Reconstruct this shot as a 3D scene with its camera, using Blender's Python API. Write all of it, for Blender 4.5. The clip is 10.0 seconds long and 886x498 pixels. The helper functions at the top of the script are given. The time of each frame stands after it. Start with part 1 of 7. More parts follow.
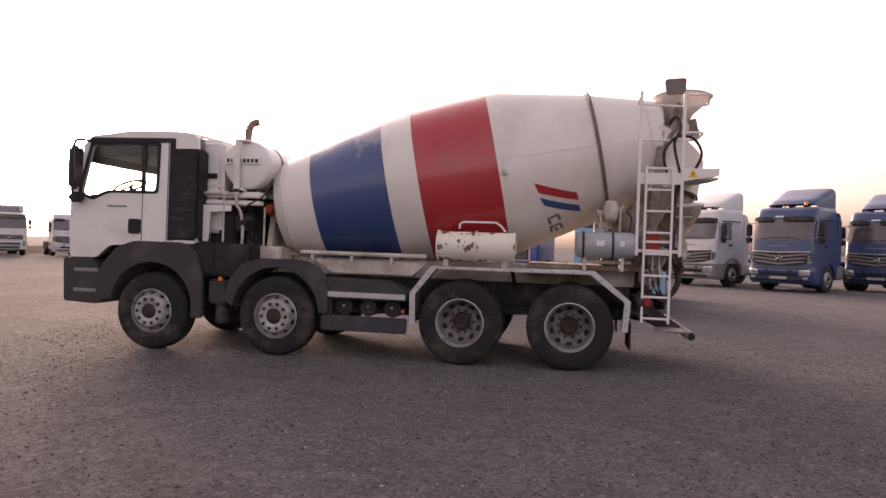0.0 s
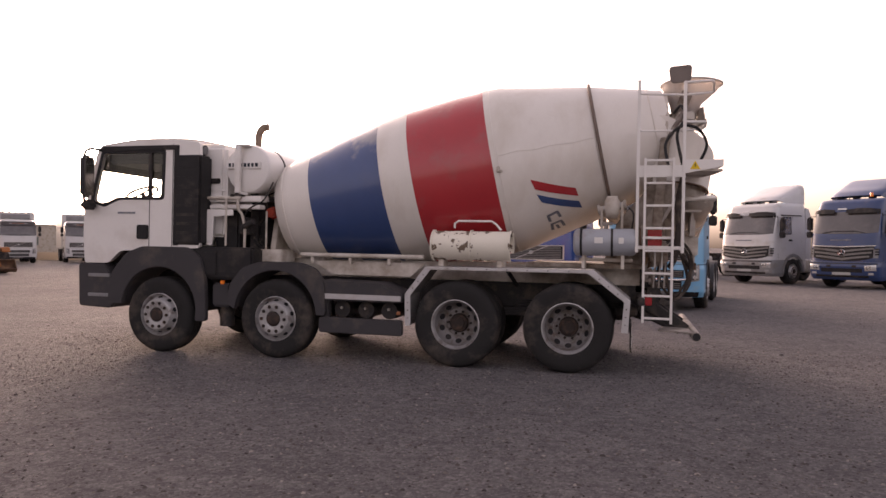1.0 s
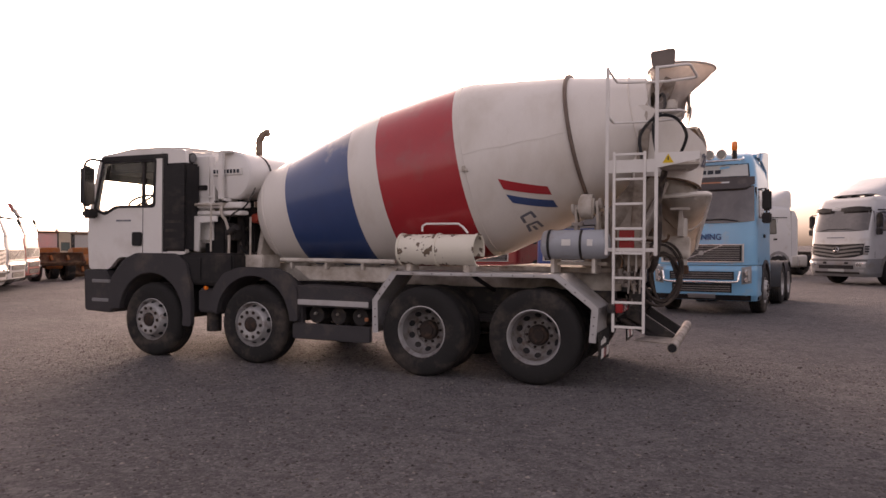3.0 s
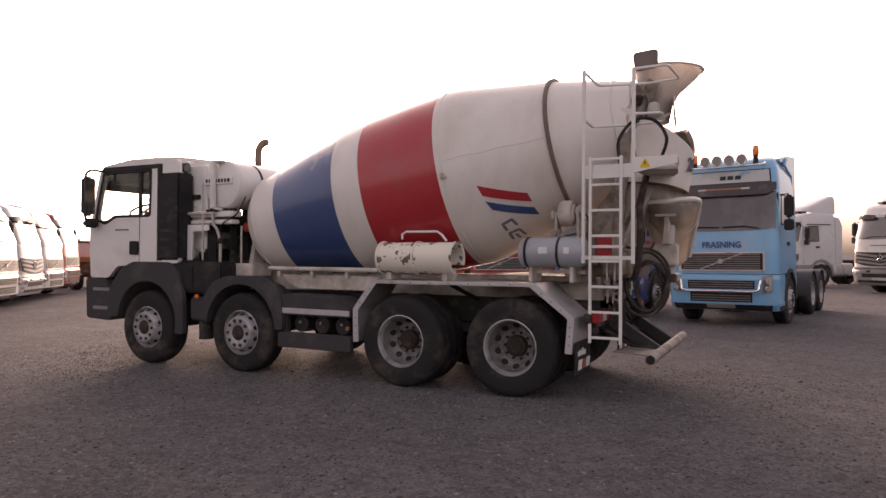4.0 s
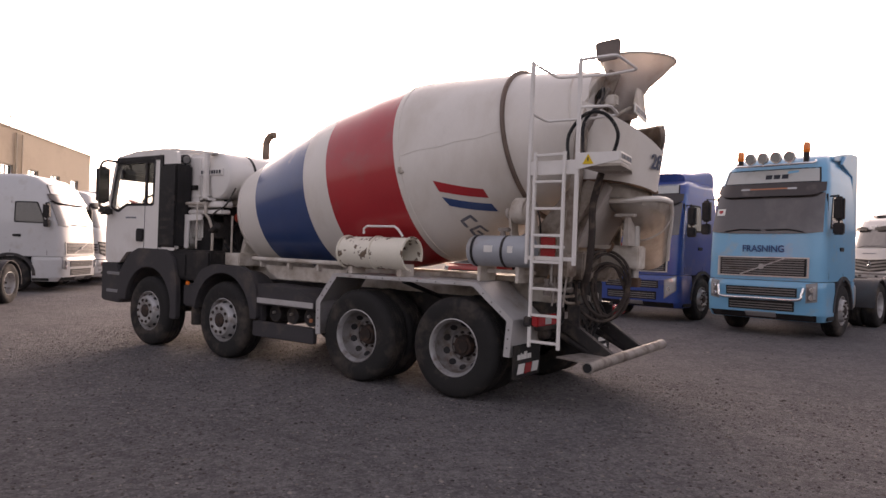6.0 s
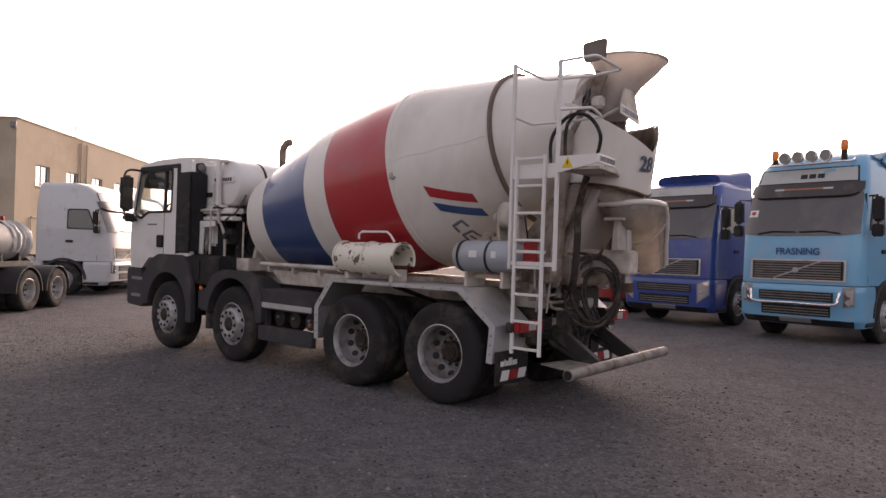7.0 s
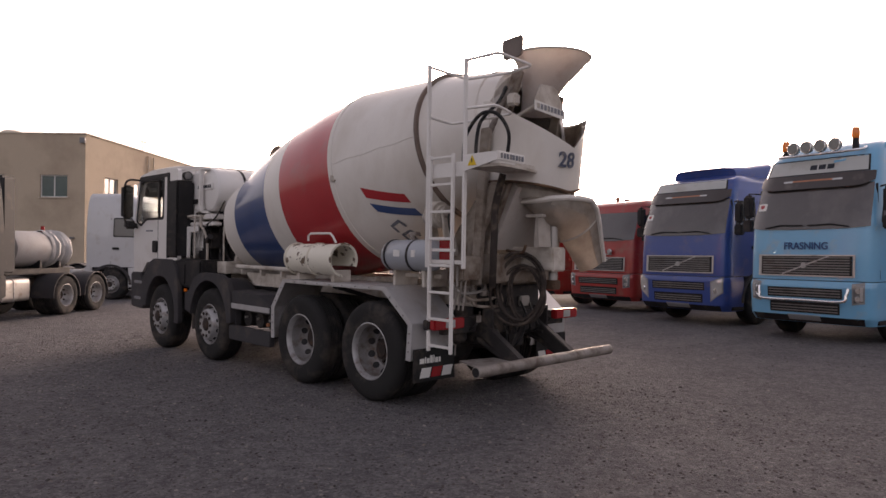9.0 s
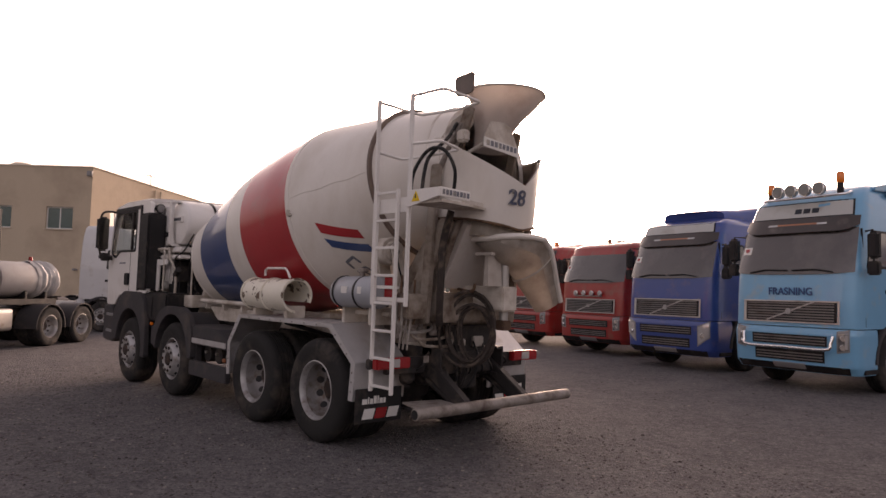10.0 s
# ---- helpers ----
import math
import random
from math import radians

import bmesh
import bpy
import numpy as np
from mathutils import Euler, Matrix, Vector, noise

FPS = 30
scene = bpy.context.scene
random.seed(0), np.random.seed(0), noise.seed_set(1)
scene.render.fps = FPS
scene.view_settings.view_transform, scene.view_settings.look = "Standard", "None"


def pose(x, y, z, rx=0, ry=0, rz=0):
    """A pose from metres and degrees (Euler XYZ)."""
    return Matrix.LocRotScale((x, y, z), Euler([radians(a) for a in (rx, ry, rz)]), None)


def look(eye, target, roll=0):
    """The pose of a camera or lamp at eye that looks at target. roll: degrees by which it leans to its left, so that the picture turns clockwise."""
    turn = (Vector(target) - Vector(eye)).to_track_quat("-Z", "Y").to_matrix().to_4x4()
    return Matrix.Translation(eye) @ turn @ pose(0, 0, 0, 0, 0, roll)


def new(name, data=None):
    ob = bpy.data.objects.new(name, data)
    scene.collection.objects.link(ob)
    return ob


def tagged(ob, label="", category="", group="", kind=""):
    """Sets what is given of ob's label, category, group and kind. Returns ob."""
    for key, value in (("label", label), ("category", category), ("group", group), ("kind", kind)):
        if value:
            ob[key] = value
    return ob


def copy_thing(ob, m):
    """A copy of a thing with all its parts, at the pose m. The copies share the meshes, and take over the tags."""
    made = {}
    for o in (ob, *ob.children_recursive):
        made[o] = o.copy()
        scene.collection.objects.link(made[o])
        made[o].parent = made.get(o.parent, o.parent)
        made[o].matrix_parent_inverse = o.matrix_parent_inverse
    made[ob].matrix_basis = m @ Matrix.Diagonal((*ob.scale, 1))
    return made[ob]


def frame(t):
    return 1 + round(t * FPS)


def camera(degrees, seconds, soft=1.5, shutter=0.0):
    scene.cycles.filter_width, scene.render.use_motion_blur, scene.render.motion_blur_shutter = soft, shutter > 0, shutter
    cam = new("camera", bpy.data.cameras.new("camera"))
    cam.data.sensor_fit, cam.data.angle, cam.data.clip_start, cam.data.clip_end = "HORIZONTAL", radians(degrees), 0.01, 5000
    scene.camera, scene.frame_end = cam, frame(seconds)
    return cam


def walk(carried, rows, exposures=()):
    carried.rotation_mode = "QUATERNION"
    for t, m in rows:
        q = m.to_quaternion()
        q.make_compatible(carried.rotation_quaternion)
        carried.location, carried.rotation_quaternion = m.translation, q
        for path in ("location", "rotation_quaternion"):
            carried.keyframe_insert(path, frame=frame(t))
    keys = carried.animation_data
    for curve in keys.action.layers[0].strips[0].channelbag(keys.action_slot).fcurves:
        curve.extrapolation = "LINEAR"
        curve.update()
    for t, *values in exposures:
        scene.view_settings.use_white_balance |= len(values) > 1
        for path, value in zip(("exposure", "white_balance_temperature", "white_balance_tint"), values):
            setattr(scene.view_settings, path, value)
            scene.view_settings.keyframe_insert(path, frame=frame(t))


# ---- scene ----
cam = camera(65.3, 10.0)
METRES, EYE, TILT, LEAN, TURN = 8.083, 1.5, 0.0, 0.2, 9.4
ROWS = [
    (0.0, 0.0, 0.0, 0.0, 0.01, -0.18, -2.29),
    (0.5, 0.0527, 0.015, 0.0013, 0.7, -0.87, 1.01),
    (1.0, 0.1089, 0.0259, 0.0018, 5.41, -0.26, -1.3),
    (1.5, 0.1569, 0.0472, 0.0015, 8.76, -0.71, -3.04),
    (2.0, 0.2145, 0.0631, 0.0024, 9.75, 0.67, -3.09),
    (2.5, 0.2565, 0.0778, 0.0076, 11.94, -0.33, -2.45),
    (3.0, 0.3032, 0.1032, 0.0095, 13.87, -0.32, -0.66),
    (4.5, 0.4382, 0.1626, 0.0096, 20.15, 0.23, -1.14),
    (5.0, 0.4862, 0.184, 0.0131, 22.82, -1.68, -1.32),
    (5.5, 0.5262, 0.2163, 0.0132, 23.79, -1.78, -2.95),
    (6.0, 0.5736, 0.2363, 0.0172, 25.87, -0.31, -2.25),
    (7.5, 0.6957, 0.3101, 0.0245, 32.19, -0.62, -2.69),
    (8.0, 0.7411, 0.3339, 0.0192, 32.83, -0.14, -3.32),
    (8.5, 0.7839, 0.3547, 0.0212, 34.92, 0.76, -1.94),
    (9.0, 0.8229, 0.3794, 0.0247, 36.91, -0.21, -0.98),
    (9.5, 0.848, 0.4133, 0.0263, 37.71, -0.47, -1.5),
    (10.0, 0.875, 0.4434, 0.0249, 37.92, 3.01, -2.1),
]
walk(cam, [(t, pose(0, -9.9, EYE, TILT, LEAN, TURN) @ pose(METRES * x, METRES * y, METRES * z, 90 + pitch, roll, yaw)) for t, x, y, z, yaw, pitch, roll in ROWS],
     [(0.0, 2.17, 7650, 36), (2.5, 1.97, 7750, 35), (4.5, 1.95, 7650, 35), (6.0, 1.94, 7250, 30), (7.5, 1.84, 7200, 29), (9.0, 1.68, 7200, 29), (10.0, 1.66, 7800, 34)])

# ---- world and sun ----
SUN_AZ, SUN_EL = 36.0, 10.5          # degrees to the left of +y, degrees above the ground
world = bpy.data.worlds.new("world")
scene.world = world
world.use_nodes = True
wn, wl = world.node_tree.nodes, world.node_tree.links
sky = wn.new("ShaderNodeTexSky")
sky.sky_type = "NISHITA"
sky.sun_disc = False
sky.sun_elevation = radians(SUN_EL)
sky.sun_rotation = radians(-SUN_AZ)
sky.air_density, sky.dust_density, sky.ozone_density = 1.0, 6.0, 1.0
wn["Background"].inputs["Strength"].default_value = 0.12
haze = wn.new("ShaderNodeHueSaturation")      # thin even haze takes most of the colour out of the sky
haze.inputs["Saturation"].default_value = 0.44
wl.new(sky.outputs[0], haze.inputs["Color"])
wl.new(haze.outputs[0], wn["Background"].inputs["Color"])

sun = new("sun", bpy.data.lights.new("sun", "SUN"))
sun.data.energy, sun.data.angle, sun.data.color = 0.088, radians(0.8), (1.0, 0.76, 0.42)
sun_dir = Vector((-math.sin(radians(SUN_AZ)) * math.cos(radians(SUN_EL)), math.cos(radians(SUN_AZ)) * math.cos(radians(SUN_EL)), math.sin(radians(SUN_EL))))
sun.matrix_world = look(sun_dir * 60, (0, 0, 0))


# ---- materials ----
def mat(name, base, rough=0.5, metal=0.0, var=0.12, scale=3.0, bump=0.0, bscale=60.0, dirt=(0.2, 0.16, 0.12), dirt_amt=0.0, dscale=2.5, coat=0.0, stretch=(1, 1, 1), crisp=False):
    """A surface with broad and fine variation of its colour, patches of dirt and a fine relief."""
    m = bpy.data.materials.new(name)
    m.use_nodes = True
    n, l = m.node_tree.nodes, m.node_tree.links
    p = n["Principled BSDF"]
    p.inputs["Metallic"].default_value = metal
    p.inputs["Specular IOR Level"].default_value = 0.5 if rough < 0.45 else 0.2
    p.inputs["Coat Weight"].default_value = coat
    p.inputs["Coat Roughness"].default_value = 0.12
    tc, info, mp = n.new("ShaderNodeTexCoord"), n.new("ShaderNodeObjectInfo"), n.new("ShaderNodeMapping")
    mp.inputs["Scale"].default_value = stretch
    mul = n.new("ShaderNodeMath")
    mul.operation, mul.inputs[1].default_value = "MULTIPLY", 17.0
    l.new(info.outputs["Random"], mul.inputs[0])
    l.new(mul.outputs[0], mp.inputs["Location"])
    l.new(tc.outputs["Object"], mp.inputs["Vector"])

    def noi(s, detail):
        t = n.new("ShaderNodeTexNoise")
        t.inputs["Scale"].default_value, t.inputs["Detail"].default_value, t.inputs["Roughness"].default_value = s, detail, 0.6
        l.new(mp.outputs[0], t.inputs["Vector"])
        return t

    def mix(fac, a, b, blend="MIX"):
        x = n.new("ShaderNodeMix")
        x.data_type, x.blend_type = "RGBA", blend
        for key, val in ((0, fac), (6, a), (7, b)):
            if isinstance(val, (int, float)):
                x.inputs[key].default_value = val
            elif isinstance(val, tuple):
                x.inputs[key].default_value = (*val, 1)
            else:
                l.new(val, x.inputs[key])
        return x.outputs[2]

    def ramp(src, a, b):
        r = n.new("ShaderNodeMapRange")
        r.inputs[1].default_value, r.inputs[2].default_value = a, b
        l.new(src, r.inputs[0])
        return r.outputs[0]

    broad, fine = noi(scale, 4), noi(scale * 14, 3)
    lo, hi = tuple(c * (1 - var) for c in base), tuple(min(1, c * (1 + var)) for c in base)
    col = mix(ramp(broad.outputs[0], 0.3, 0.7), lo, hi)
    col = mix(ramp(fine.outputs[0], 0.25, 0.75), col, tuple(min(1, c * 1.03) for c in base))
    rough_src = ramp(fine.outputs[0], -1.5, 2.5)
    if dirt_amt:
        d = noi(dscale, 7)
        mask = ramp(d.outputs[0], 0.70 - dirt_amt * 0.45, 0.715 - dirt_amt * 0.45) if crisp else ramp(d.outputs[0], 0.72 - dirt_amt * 0.45, 0.80 - dirt_amt * 0.2)
        col = mix(mask, col, dirt)
    l.new(col, p.inputs["Base Color"])
    rr = n.new("ShaderNodeMapRange")
    rr.inputs[3].default_value, rr.inputs[4].default_value = max(0.03, rough - 0.1), min(1, rough + 0.1)
    l.new(rough_src, rr.inputs[0])
    l.new(rr.outputs[0], p.inputs["Roughness"])
    if bump:
        bn = n.new("ShaderNodeBump")
        bt = noi(bscale, 5)
        bn.inputs["Strength"].default_value, bn.inputs["Distance"].default_value = bump, 0.02
        l.new(bt.outputs[0], bn.inputs["Height"])
        l.new(bn.outputs[0], p.inputs["Normal"])
    return m


def glass(name, tint):
    m = bpy.data.materials.new(name)
    m.use_nodes = True
    p = m.node_tree.nodes["Principled BSDF"]
    p.inputs["Base Color"].default_value = (*tint, 1)
    p.inputs["Roughness"].default_value, p.inputs["Transmission Weight"].default_value, p.inputs["IOR"].default_value = 0.02, 1.0, 1.45
    return m


M = {}
M["white"] = mat("white_paint", (0.74, 0.715, 0.685), 0.38, var=0.04, dirt=(0.65, 0.61, 0.57), dirt_amt=0.38, dscale=1.6, coat=0.2)
M["drum_white"] = mat("drum_white_paint", (0.70, 0.66, 0.61), 0.42, var=0.035, dirt=(0.60, 0.545, 0.48), dirt_amt=0.45, dscale=1.1, coat=0.1, bump=0.03, bscale=4, stretch=(1, 1, 0.45))
M["drum_blue"] = mat("drum_blue_paint", (0.026, 0.062, 0.178), 0.4, var=0.12, dirt=(0.04, 0.07, 0.18), dirt_amt=0.4, coat=0.7, bump=0.04, bscale=5)
M["drum_red"] = mat("drum_red_paint", (0.42, 0.022, 0.028), 0.4, var=0.12, dirt=(0.36, 0.05, 0.05), dirt_amt=0.4, coat=0.7, bump=0.04, bscale=5)


def stain(m, colour, z0, z1):
    """Splashed cement with a ragged lower edge, high on the drum."""
    n, l = m.node_tree.nodes, m.node_tree.links
    p = n["Principled BSDF"]
    src = p.inputs["Base Color"].links[0].from_socket
    tc, sep, no = n.new("ShaderNodeTexCoord"), n.new("ShaderNodeSeparateXYZ"), n.new("ShaderNodeTexNoise")
    no.inputs["Scale"].default_value, no.inputs["Detail"].default_value = 2.6, 8.0
    l.new(tc.outputs["Object"], sep.inputs[0])
    l.new(tc.outputs["Object"], no.inputs["Vector"])
    a, r, x = n.new("ShaderNodeMath"), n.new("ShaderNodeMapRange"), n.new("ShaderNodeMix")
    a.operation, a.inputs[1].default_value = "MULTIPLY_ADD", 1.3
    l.new(no.outputs[0], a.inputs[0])
    l.new(sep.outputs["Z"], a.inputs[2])
    r.inputs[1].default_value, r.inputs[2].default_value, r.inputs[4].default_value = z0 + 0.65, z1 + 0.65, 0.75
    l.new(a.outputs[0], r.inputs[0])
    x.data_type = "RGBA"
    l.new(r.outputs[0], x.inputs[0])
    l.new(src, x.inputs[6])
    x.inputs[7].default_value = (*colour, 1)
    l.new(x.outputs[2], p.inputs["Base Color"])


stain(M["drum_blue"], (0.26, 0.25, 0.26), 2.74, 2.90)
stain(M["drum_red"], (0.40, 0.16, 0.14), 3.42, 3.75)
M["dirty_white"] = mat("cement_stained_white", (0.60, 0.555, 0.50), 0.6, var=0.12, dirt=(0.38, 0.32, 0.265), dirt_amt=0.72, dscale=4.5, bump=0.15, bscale=30)
M["peeling"] = mat("peeling_white_paint", (0.74, 0.70, 0.60), 0.55, var=0.06, dirt=(0.17, 0.125, 0.09), dirt_amt=0.30, dscale=5.5, bump=0.1, crisp=True)
M["hopper"] = mat("dusty_hopper_paint", (0.59, 0.545, 0.51), 0.6, var=0.08, dirt=(0.52, 0.45, 0.41), dirt_amt=0.5, dscale=3.5, bump=0.08, bscale=20)
M["chute"] = mat("cement_grey_steel", (0.47, 0.43, 0.39), 0.65, var=0.12, dirt=(0.36, 0.315, 0.275), dirt_amt=0.8, dscale=4, bump=0.3, bscale=25)
M["caked"] = mat("caked_cement_steel", (0.42, 0.345, 0.285), 0.85, var=0.18, scale=4, dirt=(0.28, 0.215, 0.17), dirt_amt=0.6, dscale=5, bump=0.3, bscale=22)
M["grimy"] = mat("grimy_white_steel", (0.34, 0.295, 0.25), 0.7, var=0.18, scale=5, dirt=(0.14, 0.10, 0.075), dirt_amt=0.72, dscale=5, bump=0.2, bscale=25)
M["old_hose"] = mat("dusty_hose_rubber", (0.045, 0.036, 0.032), 0.75, var=0.25, dirt=(0.13, 0.10, 0.08), dirt_amt=0.5, dscale=9)
M["rust"] = mat("rusty_steel", (0.105, 0.065, 0.045), 0.8, var=0.3, scale=6, dirt=(0.25, 0.15, 0.09), dirt_amt=0.6, bump=0.3)
M["ring"] = mat("worn_ring_steel", (0.165, 0.125, 0.105), 0.55, metal=0.3, var=0.25, scale=6, dirt=(0.22, 0.16, 0.125), dirt_amt=0.5, bump=0.15)
M["exhaust"] = mat("sooty_exhaust_steel", (0.22, 0.165, 0.13), 0.6, metal=0.3, var=0.25, dirt=(0.10, 0.065, 0.05), dirt_amt=0.5, dscale=5, bump=0.15)
M["plastic"] = mat("grey_plastic", (0.052, 0.049, 0.052), 0.6, var=0.12, dirt=(0.10, 0.085, 0.075), dirt_amt=0.4, bump=0.1, bscale=150)
M["black"] = mat("black_plastic", (0.022, 0.021, 0.022), 0.55, var=0.2, dirt=(0.06, 0.05, 0.045), dirt_amt=0.45, bump=0.08, bscale=120)
M["chassis"] = mat("chassis_paint", (0.035, 0.032, 0.032), 0.6, var=0.25, dirt=(0.11, 0.088, 0.072), dirt_amt=0.45, dscale=4, bump=0.15)
M["rubber"] = mat("tyre_rubber", (0.024, 0.023, 0.023), 0.8, var=0.15, dirt=(0.085, 0.07, 0.06), dirt_amt=0.5, dscale=3, bump=0.2, bscale=90)
M["rim"] = mat("silver_rim", (0.40, 0.395, 0.395), 0.42, metal=0.4, var=0.14, dirt=(0.20, 0.165, 0.15), dirt_amt=0.5, dscale=8)
# rusty steel, toned down further for the shade deep inside the rear rim
M["disc"] = mat("rusty_shade_toned_disc", (0.25, 0.24, 0.238), 0.5, metal=0.3, var=0.2, dirt=(0.14, 0.105, 0.085), dirt_amt=0.55, dscale=9)
M["hub"] = mat("rusty_hub", (0.038, 0.029, 0.026), 0.7, var=0.3, dirt=(0.09, 0.055, 0.04), dirt_amt=0.5, dscale=12)
M["galv"] = mat("galvanised_steel", (0.50, 0.49, 0.49), 0.48, metal=0.45, var=0.12, scale=9, dirt=(0.33, 0.28, 0.24), dirt_amt=0.45)
M["steel"] = mat("bare_steel", (0.42, 0.40, 0.38), 0.45, metal=0.7, var=0.15, dirt=(0.2, 0.15, 0.11), dirt_amt=0.4)
M["grey_tank"] = mat("grey_tank_paint", (0.33, 0.35, 0.38), 0.4, var=0.1, dirt=(0.25, 0.22, 0.2), dirt_amt=0.4, coat=0.2)
M["bar_grey"] = mat("worn_grey_tube", (0.30, 0.27, 0.245), 0.55, metal=0.2, var=0.2, dirt=(0.13, 0.10, 0.085), dirt_amt=0.6, dscale=6, bump=0.1)
M["chrome"] = mat("chrome", (0.75, 0.75, 0.75), 0.15, metal=1.0, var=0.05)
M["bright_trim"] = mat("dull_bright_trim", (0.50, 0.49, 0.48), 0.35, metal=0.6, var=0.1, dirt=(0.3, 0.27, 0.25), dirt_amt=0.4)
M["mirror"] = mat("mirror_glass", (0.22, 0.22, 0.23), 0.08, metal=1.0, var=0.05)
M["flap"] = mat("dusty_rubber", (0.19, 0.16, 0.145), 0.85, var=0.2, dirt=(0.14, 0.12, 0.10), dirt_amt=0.5, bump=0.1)
M["motor_red"] = mat("faded_red_motor_paint", (0.48, 0.08, 0.05), 0.5, var=0.15, dirt=(0.2, 0.1, 0.07), dirt_amt=0.4)
M["hose"] = mat("hose_rubber", (0.02, 0.02, 0.021), 0.5, var=0.2, dirt=(0.12, 0.1, 0.085), dirt_amt=0.45, dscale=9)
M["red_lens"] = mat("red_lens", (0.33, 0.015, 0.018), 0.2, var=0.1, coat=0.5)
M["amber"] = mat("amber_lens", (0.85, 0.20, 0.02), 0.2, var=0.1, coat=0.5)
M["clear_lens"] = mat("clear_lens", (0.55, 0.55, 0.54), 0.12, metal=0.4, var=0.15, scale=14, coat=0.6)
M["yellow"] = mat("yellow_sign", (0.75, 0.50, 0.03), 0.5, var=0.08)
M["sign_white"] = mat("sign_white", (0.70, 0.69, 0.66), 0.45, var=0.06, dirt=(0.4, 0.36, 0.3), dirt_amt=0.3)
M["ink"] = mat("dark_ink", (0.03, 0.035, 0.045), 0.5, var=0.1)
M["ink_blue"] = mat("blue_ink", (0.05, 0.09, 0.20), 0.5, var=0.1)
M["ink_slate"] = mat("slate_blue_ink", (0.085, 0.10, 0.15), 0.5, var=0.2, dirt=(0.26, 0.24, 0.22), dirt_amt=0.5, dscale=12)
M["ink_grey"] = mat("faded_grey_ink", (0.16, 0.17, 0.20), 0.5, var=0.15, dirt=(0.45, 0.4, 0.33), dirt_amt=0.4, dscale=9)
M["red_paint"] = mat("red_paint", (0.33, 0.03, 0.025), 0.35, var=0.1, dirt=(0.25, 0.08, 0.06), dirt_amt=0.4, coat=0.4)
M["sky_blue"] = mat("sky_blue_paint", (0.135, 0.39, 0.60), 0.3, var=0.05, dirt=(0.26, 0.38, 0.46), dirt_amt=0.35, coat=0.5)
M["deep_blue"] = mat("deep_blue_paint", (0.028, 0.066, 0.26), 0.3, var=0.08, dirt=(0.08, 0.09, 0.22), dirt_amt=0.35, coat=0.5)
M["navy_paint"] = mat("navy_blue_paint", (0.016, 0.042, 0.125), 0.3, var=0.08, dirt=(0.045, 0.06, 0.12), dirt_amt=0.35, coat=0.5)
M["truck_white"] = mat("truck_white_paint", (0.52, 0.52, 0.525), 0.32, var=0.05, dirt=(0.44, 0.42, 0.40), dirt_amt=0.35, coat=0.4)
M["orange"] = mat("loader_orange", (0.30, 0.105, 0.03), 0.55, var=0.2, dirt=(0.22, 0.12, 0.07), dirt_amt=0.6, bump=0.1)
M["bumper_grey"] = mat("bumper_grey", (0.23, 0.23, 0.235), 0.5, var=0.1, dirt=(0.2, 0.17, 0.15), dirt_amt=0.4)
M["render"] = mat("beige_render", (0.50, 0.41, 0.31), 0.85, var=0.07, scale=0.5, dirt=(0.40, 0.32, 0.24), dirt_amt=0.5, dscale=0.35, bump=0.15, bscale=8)
M["render_trim"] = mat("pale_render_trim", (0.58, 0.50, 0.40), 0.85, var=0.06, bump=0.1)
M["green_glass"] = mat("green_window_glass", (0.06, 0.10, 0.10), 0.08, var=0.2, coat=0.6)
M["foil"] = mat("wrinkled_plastic_sheet", (0.44, 0.43, 0.42), 0.5, var=0.15, bump=0.9, bscale=5)
M["tank_grey"] = mat("faded_tank_paint", (0.34, 0.33, 0.33), 0.55, var=0.08, dirt=(0.3, 0.27, 0.25), dirt_amt=0.4)
M["graphite"] = mat("graphite_truck_paint", (0.050, 0.050, 0.052), 0.55, var=0.1, dirt=(0.09, 0.078, 0.07), dirt_amt=0.35)
M["sign_panel"] = mat("faded_sign_panel", (0.42, 0.44, 0.43), 0.35, var=0.06, dirt=(0.33, 0.31, 0.28), dirt_amt=0.35, coat=0.3)
M["dull_amber"] = mat("dull_amber_lens", (0.34, 0.13, 0.06), 0.3, var=0.15, coat=0.3)
M["smoked"] = mat("smoked_visor", (0.045, 0.036, 0.034), 0.3, var=0.15, dirt=(0.10, 0.085, 0.075), dirt_amt=0.35, coat=0.2)
M["slat_grey"] = mat("grille_slat_grey", (0.19, 0.185, 0.18), 0.45, metal=0.2, var=0.12, dirt=(0.13, 0.11, 0.10), dirt_amt=0.4)
M["lamp_glass"] = mat("headlamp_glass", (0.17, 0.17, 0.172), 0.1, metal=0.3, var=0.25, scale=12, coat=0.8)
M["dark_glass"] = mat("dark_windscreen", (0.058, 0.050, 0.048), 0.07, var=0.25, scale=1.2, dirt=(0.095, 0.082, 0.078), dirt_amt=0.5, dscale=1.6, coat=1.0)
M["concrete"] = mat("pale_concrete", (0.45, 0.40, 0.34), 0.85, var=0.1, dirt=(0.33, 0.28, 0.22), dirt_amt=0.5, bump=0.15)
M["seat"] = mat("seat_cloth", (0.05, 0.05, 0.055), 0.9, var=0.2, bump=0.2)
M["glass"] = glass("cab_glass", (0.86, 0.90, 0.88))


